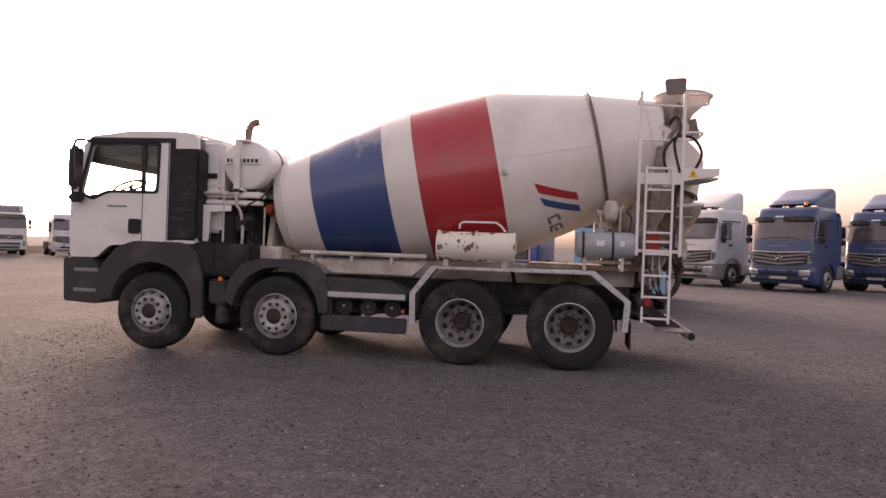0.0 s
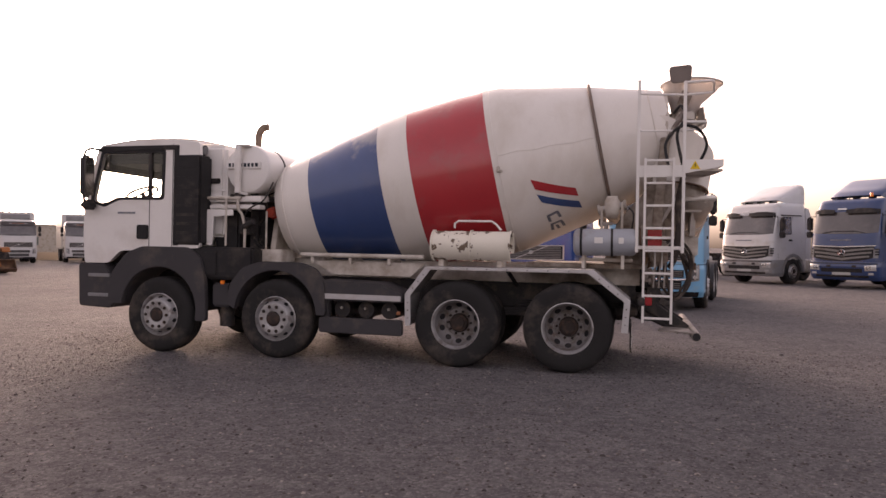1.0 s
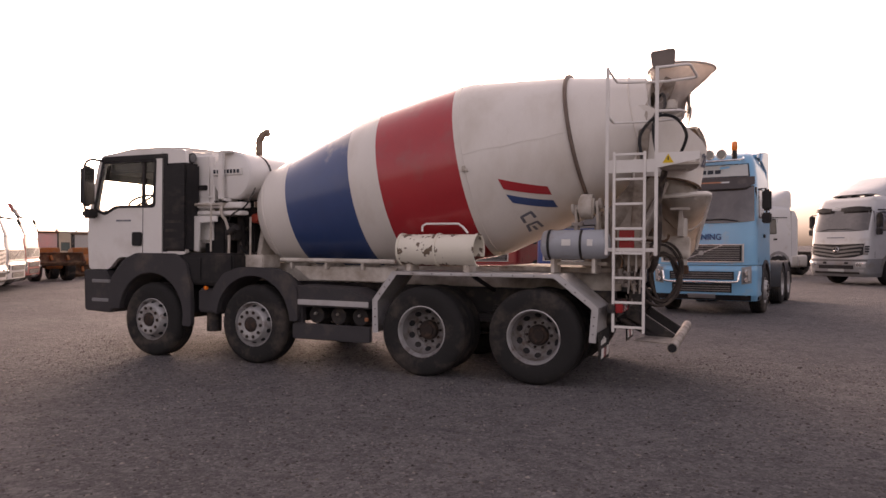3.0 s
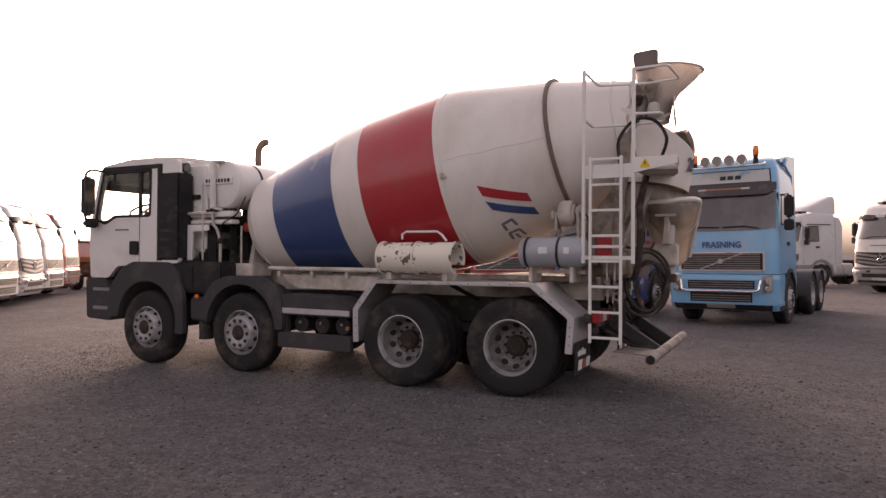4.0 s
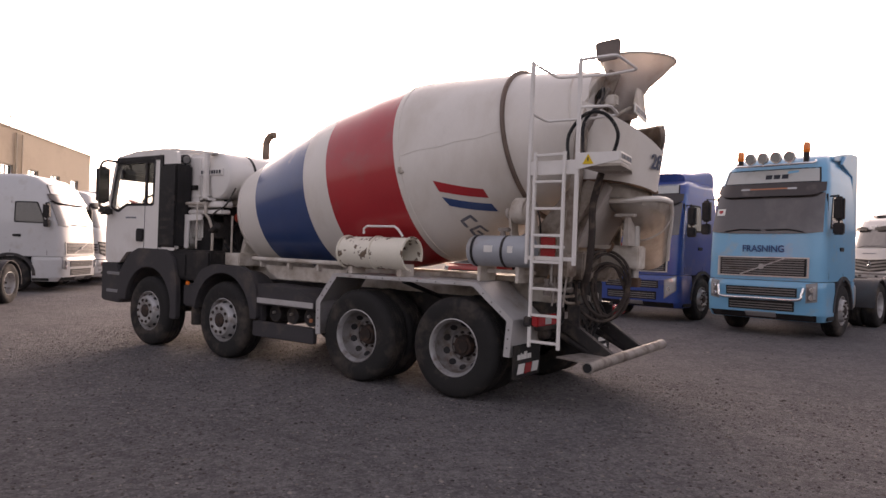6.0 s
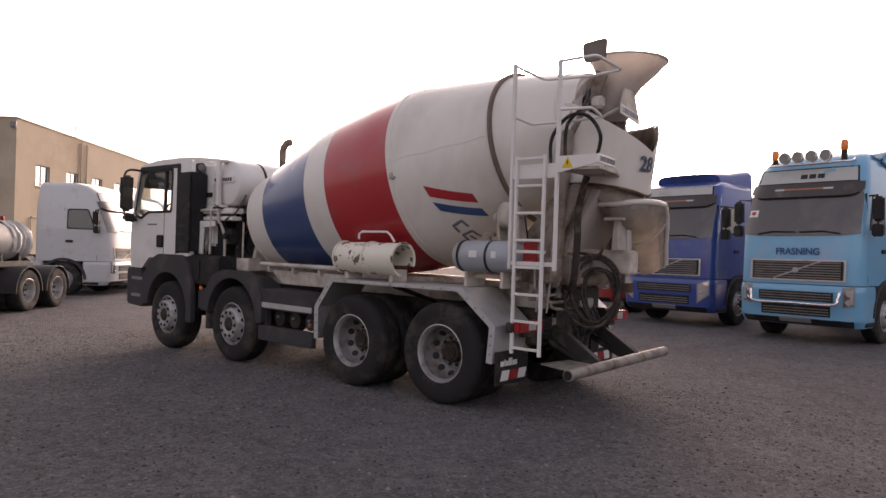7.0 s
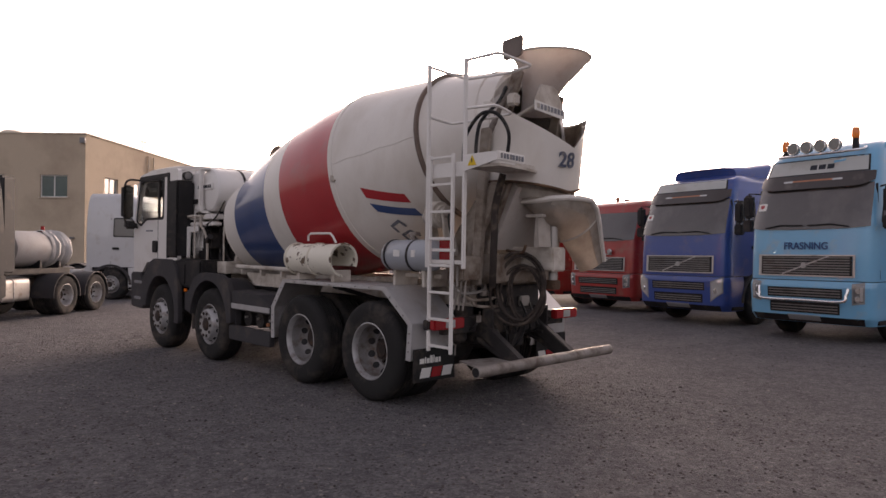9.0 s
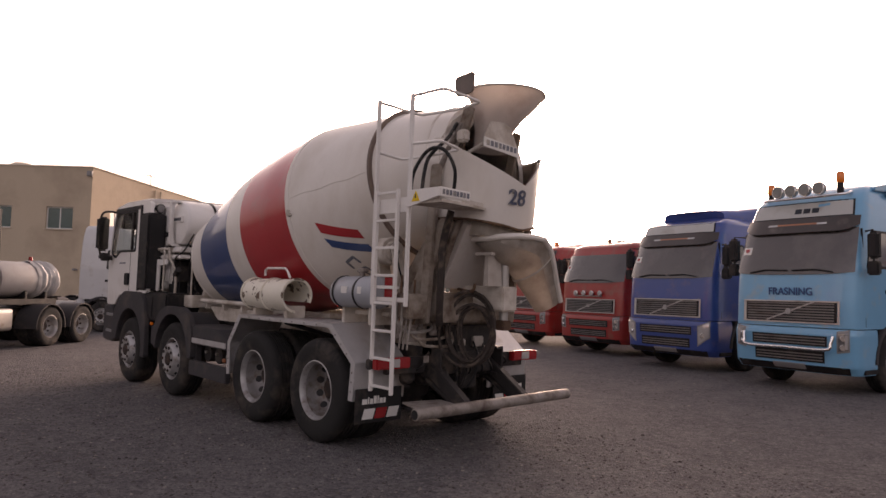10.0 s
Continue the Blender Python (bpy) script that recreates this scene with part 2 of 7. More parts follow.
def ground_material():
    m = bpy.data.materials.new("gravel_ground")
    m.use_nodes = True
    n, l = m.node_tree.nodes, m.node_tree.links
    p = n["Principled BSDF"]
    p.inputs["Roughness"].default_value = 0.9
    p.inputs["Specular IOR Level"].default_value = 0.03
    tc = n.new("ShaderNodeTexCoord")

    def tex(kind, s, **kw):
        t = n.new(kind)
        t.inputs["Scale"].default_value = s
        for key, val in kw.items():
            t.inputs[key].default_value = val
        l.new(tc.outputs["Object"], t.inputs["Vector"])
        return t

    def rng(src, a, b, c=0.0, d=1.0):
        r = n.new("ShaderNodeMapRange")
        for i, v in ((1, a), (2, b), (3, c), (4, d)):
            r.inputs[i].default_value = v
        l.new(src, r.inputs[0])
        return r.outputs[0]

    def mix(fac, a, b, blend="MIX"):
        x = n.new("ShaderNodeMix")
        x.data_type, x.blend_type = "RGBA", blend
        for key, val in ((0, fac), (6, a), (7, b)):
            if isinstance(val, (int, float)):
                x.inputs[key].default_value = val
            elif isinstance(val, tuple):
                x.inputs[key].default_value = (*val, 1)
            else:
                l.new(val, x.inputs[key])
        return x.outputs[2]

    broad = tex("ShaderNodeTexNoise", 0.22, Detail=6.0, Roughness=0.65)
    mid = tex("ShaderNodeTexNoise", 2.2, Detail=6.0, Roughness=0.7)
    clod = tex("ShaderNodeTexNoise", 11.0, Detail=8.0, Roughness=0.74, Distortion=0.6)
    fleck = tex("ShaderNodeTexNoise", 46.0, Detail=5.0, Roughness=0.8)
    patchy = tex("ShaderNodeTexNoise", 0.9, Detail=8.0, Roughness=0.72, Distortion=1.5)
    grit = tex("ShaderNodeTexVoronoi", 44.0)
    sand = tex("ShaderNodeTexVoronoi", 110.0)
    col = mix(rng(broad.outputs[0], 0.35, 0.65), (0.118, 0.112, 0.115), (0.192, 0.182, 0.183))
    col = mix(rng(patchy.outputs[0], 0.42, 0.60, 0.0, 0.75), col, (0.112, 0.107, 0.112))
    col = mix(rng(mid.outputs[0], 0.40, 0.70, 0.0, 0.6), col, (0.198, 0.187, 0.189))
    col = mix(rng(clod.outputs[0], 0.36, 0.52, 0.5, 0.0), col, (0.078, 0.073, 0.077))
    col = mix(rng(clod.outputs[0], 0.50, 0.66, 0.0, 0.55), col, (0.228, 0.217, 0.219))
    col = mix(rng(grit.outputs["Color"], 0.0, 0.45, 0.6, 0.0), col, (0.059, 0.055, 0.058))
    col = mix(rng(grit.outputs["Color"], 0.68, 1.0, 0.0, 0.6), col, (0.285, 0.272, 0.273))
    col = mix(rng(sand.outputs["Color"], 0.0, 0.4, 0.45, 0.0), col, (0.067, 0.062, 0.065))
    col = mix(rng(sand.outputs["Color"], 0.80, 1.0, 0.0, 0.5), col, (0.332, 0.318, 0.318))
    l.new(col, p.inputs["Base Color"])

    def plus(a, b):
        x = n.new("ShaderNodeMath")
        x.operation = "ADD"
        l.new(a, x.inputs[0])
        l.new(b, x.inputs[1])
        return x.outputs[0]

    high = plus(rng(grit.outputs["Distance"], 0.0, 0.7, 0.7, 0.0), rng(mid.outputs[0], 0.0, 1.0, 0.0, 1.5))
    high = plus(high, rng(clod.outputs[0], 0.2, 0.8, 0.0, 2.0))
    high = plus(high, rng(fleck.outputs[0], 0.2, 0.8, 0.0, 0.7))
    b = n.new("ShaderNodeBump")
    b.inputs["Strength"].default_value, b.inputs["Distance"].default_value = 0.85, 0.016
    l.new(high, b.inputs["Height"])
    l.new(b.outputs[0], p.inputs["Normal"])
    return m


M["ground"] = ground_material()


# the yard falls gently towards -x: everything but the mixer's own frame is set on this plane
GRADE_X, GRADE_Y, GRADE_0 = 0.0115, 0.0031, 0.026


def ground_z(x, y):
    return GRADE_X * x + GRADE_Y * y + GRADE_0


GROUND = Matrix.Translation((0, 0, GRADE_0)) @ Vector((0, 0, 1)).rotation_difference(Vector((-GRADE_X, -GRADE_Y, 1)).normalized()).to_matrix().to_4x4()


# ---- mesh helpers ----
def B():
    return bmesh.new()


def as_mesh(name, bm, materials, smooth=35):
    bmesh.ops.recalc_face_normals(bm, faces=bm.faces)
    me = bpy.data.meshes.new(name)
    bm.to_mesh(me)
    bm.free()
    for m in materials if isinstance(materials, (list, tuple)) else [materials]:
        me.materials.append(m)
    me.polygons.foreach_set("use_smooth", [True] * len(me.polygons))
    me.set_sharp_from_angle(angle=radians(smooth))
    return me


def put(name, me, parent=None, m=None, label=""):
    ob = new(name, me)
    ob.parent = parent
    if m is not None:
        ob.matrix_basis = m
    if label:
        ob["label"] = label
    return ob


def part(name, bm, material, parent, label="", smooth=35):
    return put(name, as_mesh(name, bm, material, smooth), parent, None, label)


def thing(name, m, label, category, group=""):
    e = new(name)
    e.empty_display_size = 0.2
    e.matrix_basis = m
    return tagged(e, label, category, group)


def bev(bm, w, seg=2, angle=28):
    if w:
        es = [e for e in bm.edges if len(e.link_faces) == 2 and e.calc_face_angle(0) > radians(angle)]
        bmesh.ops.bevel(bm, geom=es, offset=w, segments=seg, affect="EDGES", clamp_overlap=True)
    return bm


def join(bm, other):
    me = bpy.data.meshes.new("join")
    other.to_mesh(me)
    other.free()
    bm.from_mesh(me)
    bpy.data.meshes.remove(me)
    return bm


def box(x0, x1, y0, y1, z0, z1, w=0.01, seg=2, m=None):
    bm = B()
    bmesh.ops.create_cube(bm, size=1, matrix=Matrix.LocRotScale(((x0 + x1) / 2, (y0 + y1) / 2, (z0 + z1) / 2), None, (x1 - x0, y1 - y0, z1 - z0)))
    bev(bm, w, seg)
    if m is not None:
        bmesh.ops.transform(bm, matrix=m, verts=bm.verts)
    return bm


def boxes(rows, w=0.01):
    bm = B()
    for r in rows:
        join(bm, box(*r, w))
    return bm


AX = {"x": lambda u, v, a: (a, u, v), "y": lambda u, v, a: (u, a, v), "z": lambda u, v, a: (u, v, a)}


def slab(pts, axis, a0, a1, holes=(), w=0.0, seg=2):
    """A plate: an outline with holes, drawn out along an axis from a0 to a1."""
    from mathutils.geometry import tessellate_polygon
    f, bm = AX[axis], B()
    loops = [list(pts)] + [list(h) for h in holes]
    flat = [p for lp in loops for p in lp]
    lo, hi = [bm.verts.new(f(u, v, a0)) for u, v in flat], [bm.verts.new(f(u, v, a1)) for u, v in flat]
    if holes:
        for tri in tessellate_polygon([[Vector((u, v, 0)) for u, v in lp] for lp in loops]):
            if len(set(tri)) == 3:
                bm.faces.new([lo[i] for i in tri])
                bm.faces.new([hi[i] for i in reversed(tri)])
    else:
        bm.faces.new(lo)
        bm.faces.new(hi[::-1])
    k = 0
    for lp in loops:
        for i in range(len(lp)):
            a, b = k + i, k + (i + 1) % len(lp)
            bm.faces.new((lo[a], lo[b], hi[b], hi[a]))
        k += len(lp)
    bmesh.ops.recalc_face_normals(bm, faces=bm.faces)
    return bev(bm, w, seg)


def rounded(pts, r, n=4):
    """The outline with each corner rounded."""
    out = []
    for i, p in enumerate(pts):
        a, b, c = Vector(pts[i - 1]), Vector(p), Vector(pts[(i + 1) % len(pts)])
        d1, d2 = (a - b), (c - b)
        k = min(r, d1.length * 0.45, d2.length * 0.45)
        s, e = b + d1.normalized() * k, b + d2.normalized() * k
        for j in range(n + 1):
            t = j / n
            q = s * (1 - t) ** 2 + b * 2 * t * (1 - t) + e * t * t
            out.append((q.x, q.y))
    return out


def rrect(x0, x1, y0, y1, r, n=4):
    return rounded([(x0, y0), (x1, y0), (x1, y1), (x0, y1)], r, n)


def lathe(profile, m=None, seg=32, a0=0.0, a1=360.0, mats=None):
    """Turns (radius, along) pairs round the y axis."""
    bm, full = B(), a1 - a0 >= 360
    cols = seg if full else seg + 1
    rings = []
    for r, a in profile:
        if r < 1e-5:
            rings.append([bm.verts.new((0, a, 0))])
        else:
            rings.append([bm.verts.new((r * math.cos(t), a, r * math.sin(t))) for t in (radians(a0 + (a1 - a0) * i / seg) for i in range(cols))])
    for k in range(len(rings) - 1):
        A, C = rings[k], rings[k + 1]
        for i in range(seg):
            j = (i + 1) % cols
            vs = [A[0]] if len(A) == 1 else [A[i], A[j]]
            vs += [C[0]] if len(C) == 1 else [C[j], C[i]]
            if len(vs) > 2:
                fc = bm.faces.new(vs)
                if mats:
                    fc.material_index = mats[k]
    if m is not None:
        bmesh.ops.transform(bm, matrix=m, verts=bm.verts)
    return bm


def along(p0, p1):
    """A pose whose y axis runs from p0 towards p1."""
    p0, p1 = Vector(p0), Vector(p1)
    return Matrix.Translation(p0) @ (p1 - p0).to_track_quat("Y", "Z").to_matrix().to_4x4()


def rod(p0, p1, r, seg=16, r2=None, w=0.004):
    L = (Vector(p1) - Vector(p0)).length
    r2 = r if r2 is None else r2
    w = min(w, r * 0.4, L * 0.3)
    return lathe([(0, 0), (r - w, 0), (r, w), (r2, L - w), (r2 - w, L), (0, L)], along(p0, p1), seg)


def smooth_path(pts, n=6):
    P = [Vector(p) for p in pts]
    out = []
    for i in range(len(P) - 1):
        a, b, c, d = P[max(i - 1, 0)], P[i], P[i + 1], P[min(i + 2, len(P) - 1)]
        for j in range(n):
            t = j / n
            out.append(0.5 * ((2 * b) + (c - a) * t + (2 * a - 5 * b + 4 * c - d) * t * t + (3 * b - a - 3 * c + d) * t ** 3))
    return out + [P[-1]]


def tube(pts, r, seg=10, closed=False, smooth=0):
    pts = smooth_path(pts, smooth) if smooth else [Vector(p) for p in pts]
    bm, rings, N = B(), [], len(pts)
    up = None
    for i, p in enumerate(pts):
        a = pts[i - 1] if (i or closed) else p
        b = pts[(i + 1) % N] if (i < N - 1 or closed) else p
        d = (b - a).normalized()
        if up is None:
            up = d.orthogonal()
        up = (up - d * up.dot(d)).normalized()
        side = d.cross(up)
        rings.append([bm.verts.new(p + (up * math.cos(t) + side * math.sin(t)) * r) for t in (2 * math.pi * k / seg for k in range(seg))])
    for i in range(N if closed else N - 1):
        A, C = rings[i], rings[(i + 1) % N]
        for k in range(seg):
            bm.faces.new((A[k], A[(k + 1) % seg], C[(k + 1) % seg], C[k]))
    if not closed:
        bm.faces.new(rings[0][::-1])
        bm.faces.new(rings[-1])
    return bm


def text_mesh(body, size, depth, m, material):
    cu = bpy.data.curves.new("writing", "FONT")
    cu.body, cu.size, cu.extrude, cu.align_x, cu.align_y, cu.offset = body, size, depth, "CENTER", "CENTER", size * 0.02
    ob = bpy.data.objects.new("writing", cu)
    scene.collection.objects.link(ob)
    me = bpy.data.meshes.new_from_object(ob.evaluated_get(bpy.context.evaluated_depsgraph_get()))
    bpy.data.objects.remove(ob)
    me.transform(m)
    me.materials.append(material)
    return me


# ---- wheels: axis along y, the outer face towards -y ----
def wheel_meshes():
    W = {}
    R = 0.525
    tyre = [(0.285, 0.012), (0.30, -0.004), (0.36, -0.016), (0.44, -0.018), (0.485, -0.008), (0.508, 0.012), (0.520, 0.035)]
    mid, y = [], 0.05
    for k in range(5):
        mid += [(R, y), (R, y + 0.034), (R - 0.013, y + 0.037), (R - 0.013, y + 0.046)]
        y += 0.05
    back = [(r, 0.30 - a) for r, a in reversed(tyre)]
    prof = tyre + [q for q in mid if q[1] < 0.26] + back
    W["tyre"] = as_mesh("tyre", lathe(prof, seg=56), M["rubber"])
    bm = lathe(prof, seg=56)
    join(bm, lathe(prof, Matrix.Translation((0, 0.335, 0)), seg=56))
    W["twin_tyre"] = as_mesh("twin_tyre", bm, M["rubber"])

    front = [(0.270, 0.28), (0.270, 0.05), (0.285, 0.03), (0.302, 0.012), (0.302, 0.0), (0.290, -0.006), (0.276, 0.02), (0.262, 0.05), (0.250, 0.045), (0.232, 0.0), (0.215, -0.052), (0.205, -0.062), (0.112, -0.066), (0.102, -0.06), (0.098, -0.02), (0.0, -0.02)]
    W["front_rim"] = as_mesh("front_rim", lathe(front, seg=48), M["rim"])
    W["front_hub"] = as_mesh("front_hub", lathe([(0.096, -0.02), (0.094, -0.062), (0.08, -0.074), (0.05, -0.078), (0.0, -0.078)], seg=24), M["hub"])
    d = Vector((0.93, -0.37, 0))
    fh = Vector((0.241, 0.022, 0))
    W["front_hole"] = as_mesh("hand_hole", rod(fh + d * 0.006, fh - d * 0.02, 0.030, 12, w=0.001), M["black"])
    rear = [(0.270, 0.34), (0.285, 0.02), (0.302, 0.010), (0.304, -0.004), (0.292, -0.008), (0.280, 0.012), (0.268, 0.050), (0.260, 0.120), (0.250, 0.165), (0.200, 0.228), (0.190, 0.232), (0.182, 0.224), (0.168, 0.224), (0.165, 0.240), (0.12, 0.242), (0.0, 0.242)]
    # inner barrel and disc take the darker colour that carries the recess shade
    W["rear_rim"] = as_mesh("rear_rim", lathe(rear, seg=48, mats=[0] * 6 + [1] * 9), [M["rim"], M["disc"]])
    W["rear_hub"] = as_mesh("rear_hub", lathe([(0.118, 0.244), (0.115, 0.190), (0.105, 0.172), (0.08, 0.166), (0.075, 0.150), (0.0, 0.147)], seg=24), M["hub"])
    nr = Vector((-0.737, -0.676, 0))
    rh = Vector((0.225, 0.1965, 0))
    W["rear_hole"] = as_mesh("hand_hole", rod(rh + nr * 0.004, rh - nr * 0.02, 0.039, 16, w=0.001), M["black"])
    for key, prof2, hole in (("front_rim_far", front, lambda: rod((0.172, -0.085, 0), (0.172, -0.05, 0), 0.022, 10, w=0.001)), ("rear_rim_far", rear, lambda: rod(rh + nr * 0.003, rh - nr * 0.02, 0.030, 10, w=0.001))):
        bm = lathe(prof2, seg=40)
        for k in range(10):
            h = hole()
            bmesh.ops.transform(h, matrix=pose(0, 0, 0, 0, 36 * k), verts=h.verts)
            for fc in h.faces:
                fc.material_index = 1
            join(bm, h)
        W[key] = as_mesh(key, bm, [M["rim"], M["hub"]])
    W["nut_front"] = as_mesh("nut", rod((0, 0, 0), (0, -0.016, 0), 0.023, 12), M["hub"])
    W["nut"] = as_mesh("nut", rod((0, 0, 0), (0, -0.038, 0), 0.0165, 6), M["steel"])
    W["nut_dark"] = as_mesh("nut", rod((0, 0, 0), (0, -0.03, 0), 0.0165, 6), M["hub"])
    return W


WH = wheel_meshes()


def wheel(parent, m, rear=False, nuts=True):
    rim = put("wheel", WH[("rear_rim" if rear else "front_rim") + ("" if nuts else "_far")], parent, m, "dusty silver steel wheel")
    put("tyre", WH["twin_tyre" if rear else "tyre"], rim, None, "worn black rubber tyre")
    put("hub", WH["rear_hub" if rear else "front_hub"], rim, None, "rusty brown hub")
    if nuts:
        for k in range(10):
            put("hand_hole", WH["rear_hole" if rear else "front_hole"], rim, pose(0, 0, 0, 0, 36 * k + 18))
        for k in range(10):
            a = 2 * math.pi * k / 10
            r, y = (0.143, 0.242) if rear else (0.166, -0.064)
            put("nut", WH["nut_dark" if rear else "nut_front"], rim, Matrix.Translation((r * math.cos(a), y, r * math.sin(a))))
    return rim


# ---- ground ----
bm = B()
xs = [-3000, -400, -80, -30, 0, 30, 80, 400, 3000]
vs = [[bm.verts.new((x, y, 0)) for y in xs] for x in xs]
for i in range(8):
    for j in range(8):
        bm.faces.new((vs[i][j], vs[i + 1][j], vs[i + 1][j + 1], vs[i][j + 1]))
bmesh.ops.transform(bm, matrix=GROUND, verts=bm.verts)
tagged(part("ground", bm, M["ground"], None), "grey-brown compacted gravel yard", "ground", kind="structure")


# ---- the concrete mixer truck: rear towards +x, centre line y = 0, last axle x = 0 ----
mixer = thing("mixer_truck", pose(0, 0, 0), "white four-axle concrete mixer truck with a red, white and blue drum", "truck")
AXLES = (-5.44, -3.65, -1.19, 0.18)


def both(fn):
    for s in (-1, 1):
        fn(s)


def mirror_y(bm, s):
    """The part as built for the -y side, or turned over for the other side."""
    if s > 0:
        bmesh.ops.scale(bm, vec=(1, -1, 1), verts=bm.verts)
        bmesh.ops.reverse_faces(bm, faces=bm.faces)
    return bm


# drum
TILT_D = radians(11.6)
C0 = Vector((-0.856, 0, 2.562))
U, N = Vector((math.cos(TILT_D), 0, math.sin(TILT_D))), Vector((-math.sin(TILT_D), 0, math.cos(TILT_D)))
PROFILE = [(-3.22, 0.0), (-3.20, 0.35), (-3.12, 0.58), (-2.96, 0.705), (-2.541, 0.803), (-2.0, 0.928), (-1.50, 1.030), (-1.084, 1.090), (-0.5, 1.130), (-0.03, 1.143), (0.18, 1.125), (0.7, 1.010), (1.37, 0.860), (2.05, 0.66), (2.25, 0.60), (2.27, 0.50)]


def drum_r(s):
    return float(np.interp(s, [p[0] for p in PROFILE], [p[1] for p in PROFILE]))


def drum_skew(s):
    """The painted bands and plate seams lean a little round the drum."""
    return float(np.interp(s, [-0.5, -0.03, 0.45], [0.104, 0.085, 0.0]))


def drum_shift(s):
    """The axis runs slightly askew to the chassis towards its front."""
    return 0.104 * min(0.0, s)


def drum_point(s, phi, off=0.0):
    """A place on the drum: s along its axis, phi in degrees from its top towards -y."""
    a, r = radians(phi), drum_r(s) + off
    s += drum_skew(s) * r * math.sin(a)
    return C0 + U * s + N * (r * math.cos(a)) + Vector((0, drum_shift(s) - r * math.sin(a), 0))


DRUM_M = Matrix.Translation(C0) @ Matrix(((U.x, 0, N.x, 0), (0, -1, 0, 0), (U.z, 0, N.z, 0), (0, 0, 0, 1))) @ pose(0, 0, 0, 0, 0, -90)
bands = []
CUTS = [float(v) for v in np.unique(np.round([s0 + (s1 - s0) * k / max(1, round((s1 - s0) / 0.08)) for (s0, r0), (s1, r1) in zip(PROFILE, PROFILE[1:]) for k in range(max(1, round((s1 - s0) / 0.08)) + 1)], 4))]
FINE = [(v, drum_r(v)) for v in CUTS]
for (s0, r0), (s1, r1) in zip(FINE, FINE[1:]):
    c = (s0 + s1) / 2
    bands.append(1 if -2.541 < c < -1.50 else 2 if -1.084 < c < -0.03 else 0)
bm = lathe([(r, s) for s, r in FINE], DRUM_M, 128, mats=bands)
for v in bm.verts:
    v.co += U * (drum_skew((v.co - C0).dot(U)) * -v.co.y)
    v.co.y += drum_shift((v.co - C0).dot(U))
drum = part("drum", bm, [M["drum_white"], M["drum_blue"], M["drum_red"]], mixer, "large mixing drum painted in white, blue and red bands", smooth=25)
for s, rr in ((-2.96, 0.012), (0.06, 0.006), (2.06, 0.012)):
    part("weld_seam", tube([drum_point(s, 360 * k / 96, 0.002) for k in range(96)], rr, 6, True), M["drum_white"], drum)
part("weld_seam", tube([drum_point(0.05 + 1.28 * k / 20, 87.2 + 0.5 * math.sin(k * 0.9), 0.0) for k in range(21)], 0.005, 6), M["drum_white"], drum)
c = drum_point(0.05, 96, 0.01)
part("drum_lug", box(c.x - 0.02, c.x + 0.02, c.y - 0.02, c.y + 0.01, c.z - 0.035, c.z + 0.035, 0.006), M["dirty_white"], drum)
part("drum_lug", rod((c.x + 0.035, c.y - 0.01, c.z - 0.02), (c.x + 0.035, c.y + 0.02, c.z - 0.02), 0.016, 10), M["dirty_white"], drum)
bm = lathe([(0.845, -0.020), (0.892, -0.020), (0.900, -0.014), (0.900, 0.014), (0.892, 0.020), (0.845, 0.020), (0.845, -0.020)], DRUM_M @ Matrix.Translation((0, 1.37, 0)), 96)
part("roller_ring", bm, M["ring"], drum, "rust-brown steel roller ring round the drum")


def drum_patch(corners, off=0.006, n=16):
    """A painted mark on the drum between four (s, phi) corners."""
    bm, g = B(), []
    for i in range(n + 1):
        row = []
        for j in range(n + 1):
            u, v = i / n, j / n
            s = sum(w * c[0] for w, c in zip(((1 - u) * (1 - v), u * (1 - v), u * v, (1 - u) * v), corners))
            ph = sum(w * c[1] for w, c in zip(((1 - u) * (1 - v), u * (1 - v), u * v, (1 - u) * v), corners))
            row.append(bm.verts.new(drum_point(s, ph, off)))
        g.append(row)
    for i in range(n):
        for j in range(n):
            bm.faces.new((g[i][j], g[i + 1][j], g[i + 1][j + 1], g[i][j + 1]))
    return bm


part("red_stripe_mark", drum_patch([(0.48, 107), (0.99, 122), (1.005, 129.3), (0.51, 114.4)]), M["drum_red"], drum, "red painted slanting stripe")
part("blue_stripe_mark", drum_patch([(0.515, 118.2), (0.998, 134.2), (1.015, 142), (0.555, 125.2)]), M["drum_blue"], drum, "blue painted slanting stripe")


def drum_stroke(pts, w=0.020):
    """A painted stroke that follows the drum along (s, phi) points."""
    P = [drum_point(a, b, 0.004) for a, b in pts]
    bm, rows = B(), []
    for k, (a, b) in enumerate(pts):
        d = (P[min(k + 1, len(P) - 1)] - P[max(k - 1, 0)]).normalized()
        n = (drum_point(a, b, 0.1) - drum_point(a, b, 0.0)).normalized()
        e = d.cross(n) * w
        rows.append((bm.verts.new(P[k] + e), bm.verts.new(P[k] - e)))
    for A, C in zip(rows, rows[1:]):
        bm.faces.new((A[0], A[1], C[1], C[0]))
    return bm


def dense(pts, n=6):
    return [(a[0] + (b[0] - a[0]) * k / n, a[1] + (b[1] - a[1]) * k / n) for a, b in zip(pts, pts[1:]) for k in range(n)] + [pts[-1]]


for pts in ([(0.726, 143.3), (0.706, 137.0), (0.582, 138.3), (0.59, 144.7)], [(0.743, 156.0), (0.721, 147.7), (0.596, 147.9), (0.586, 155.6)], [(0.653, 150.7), (0.667, 156.8)]):
    part("logo_mark", drum_stroke(dense(pts)), M["ink_grey"], drum)

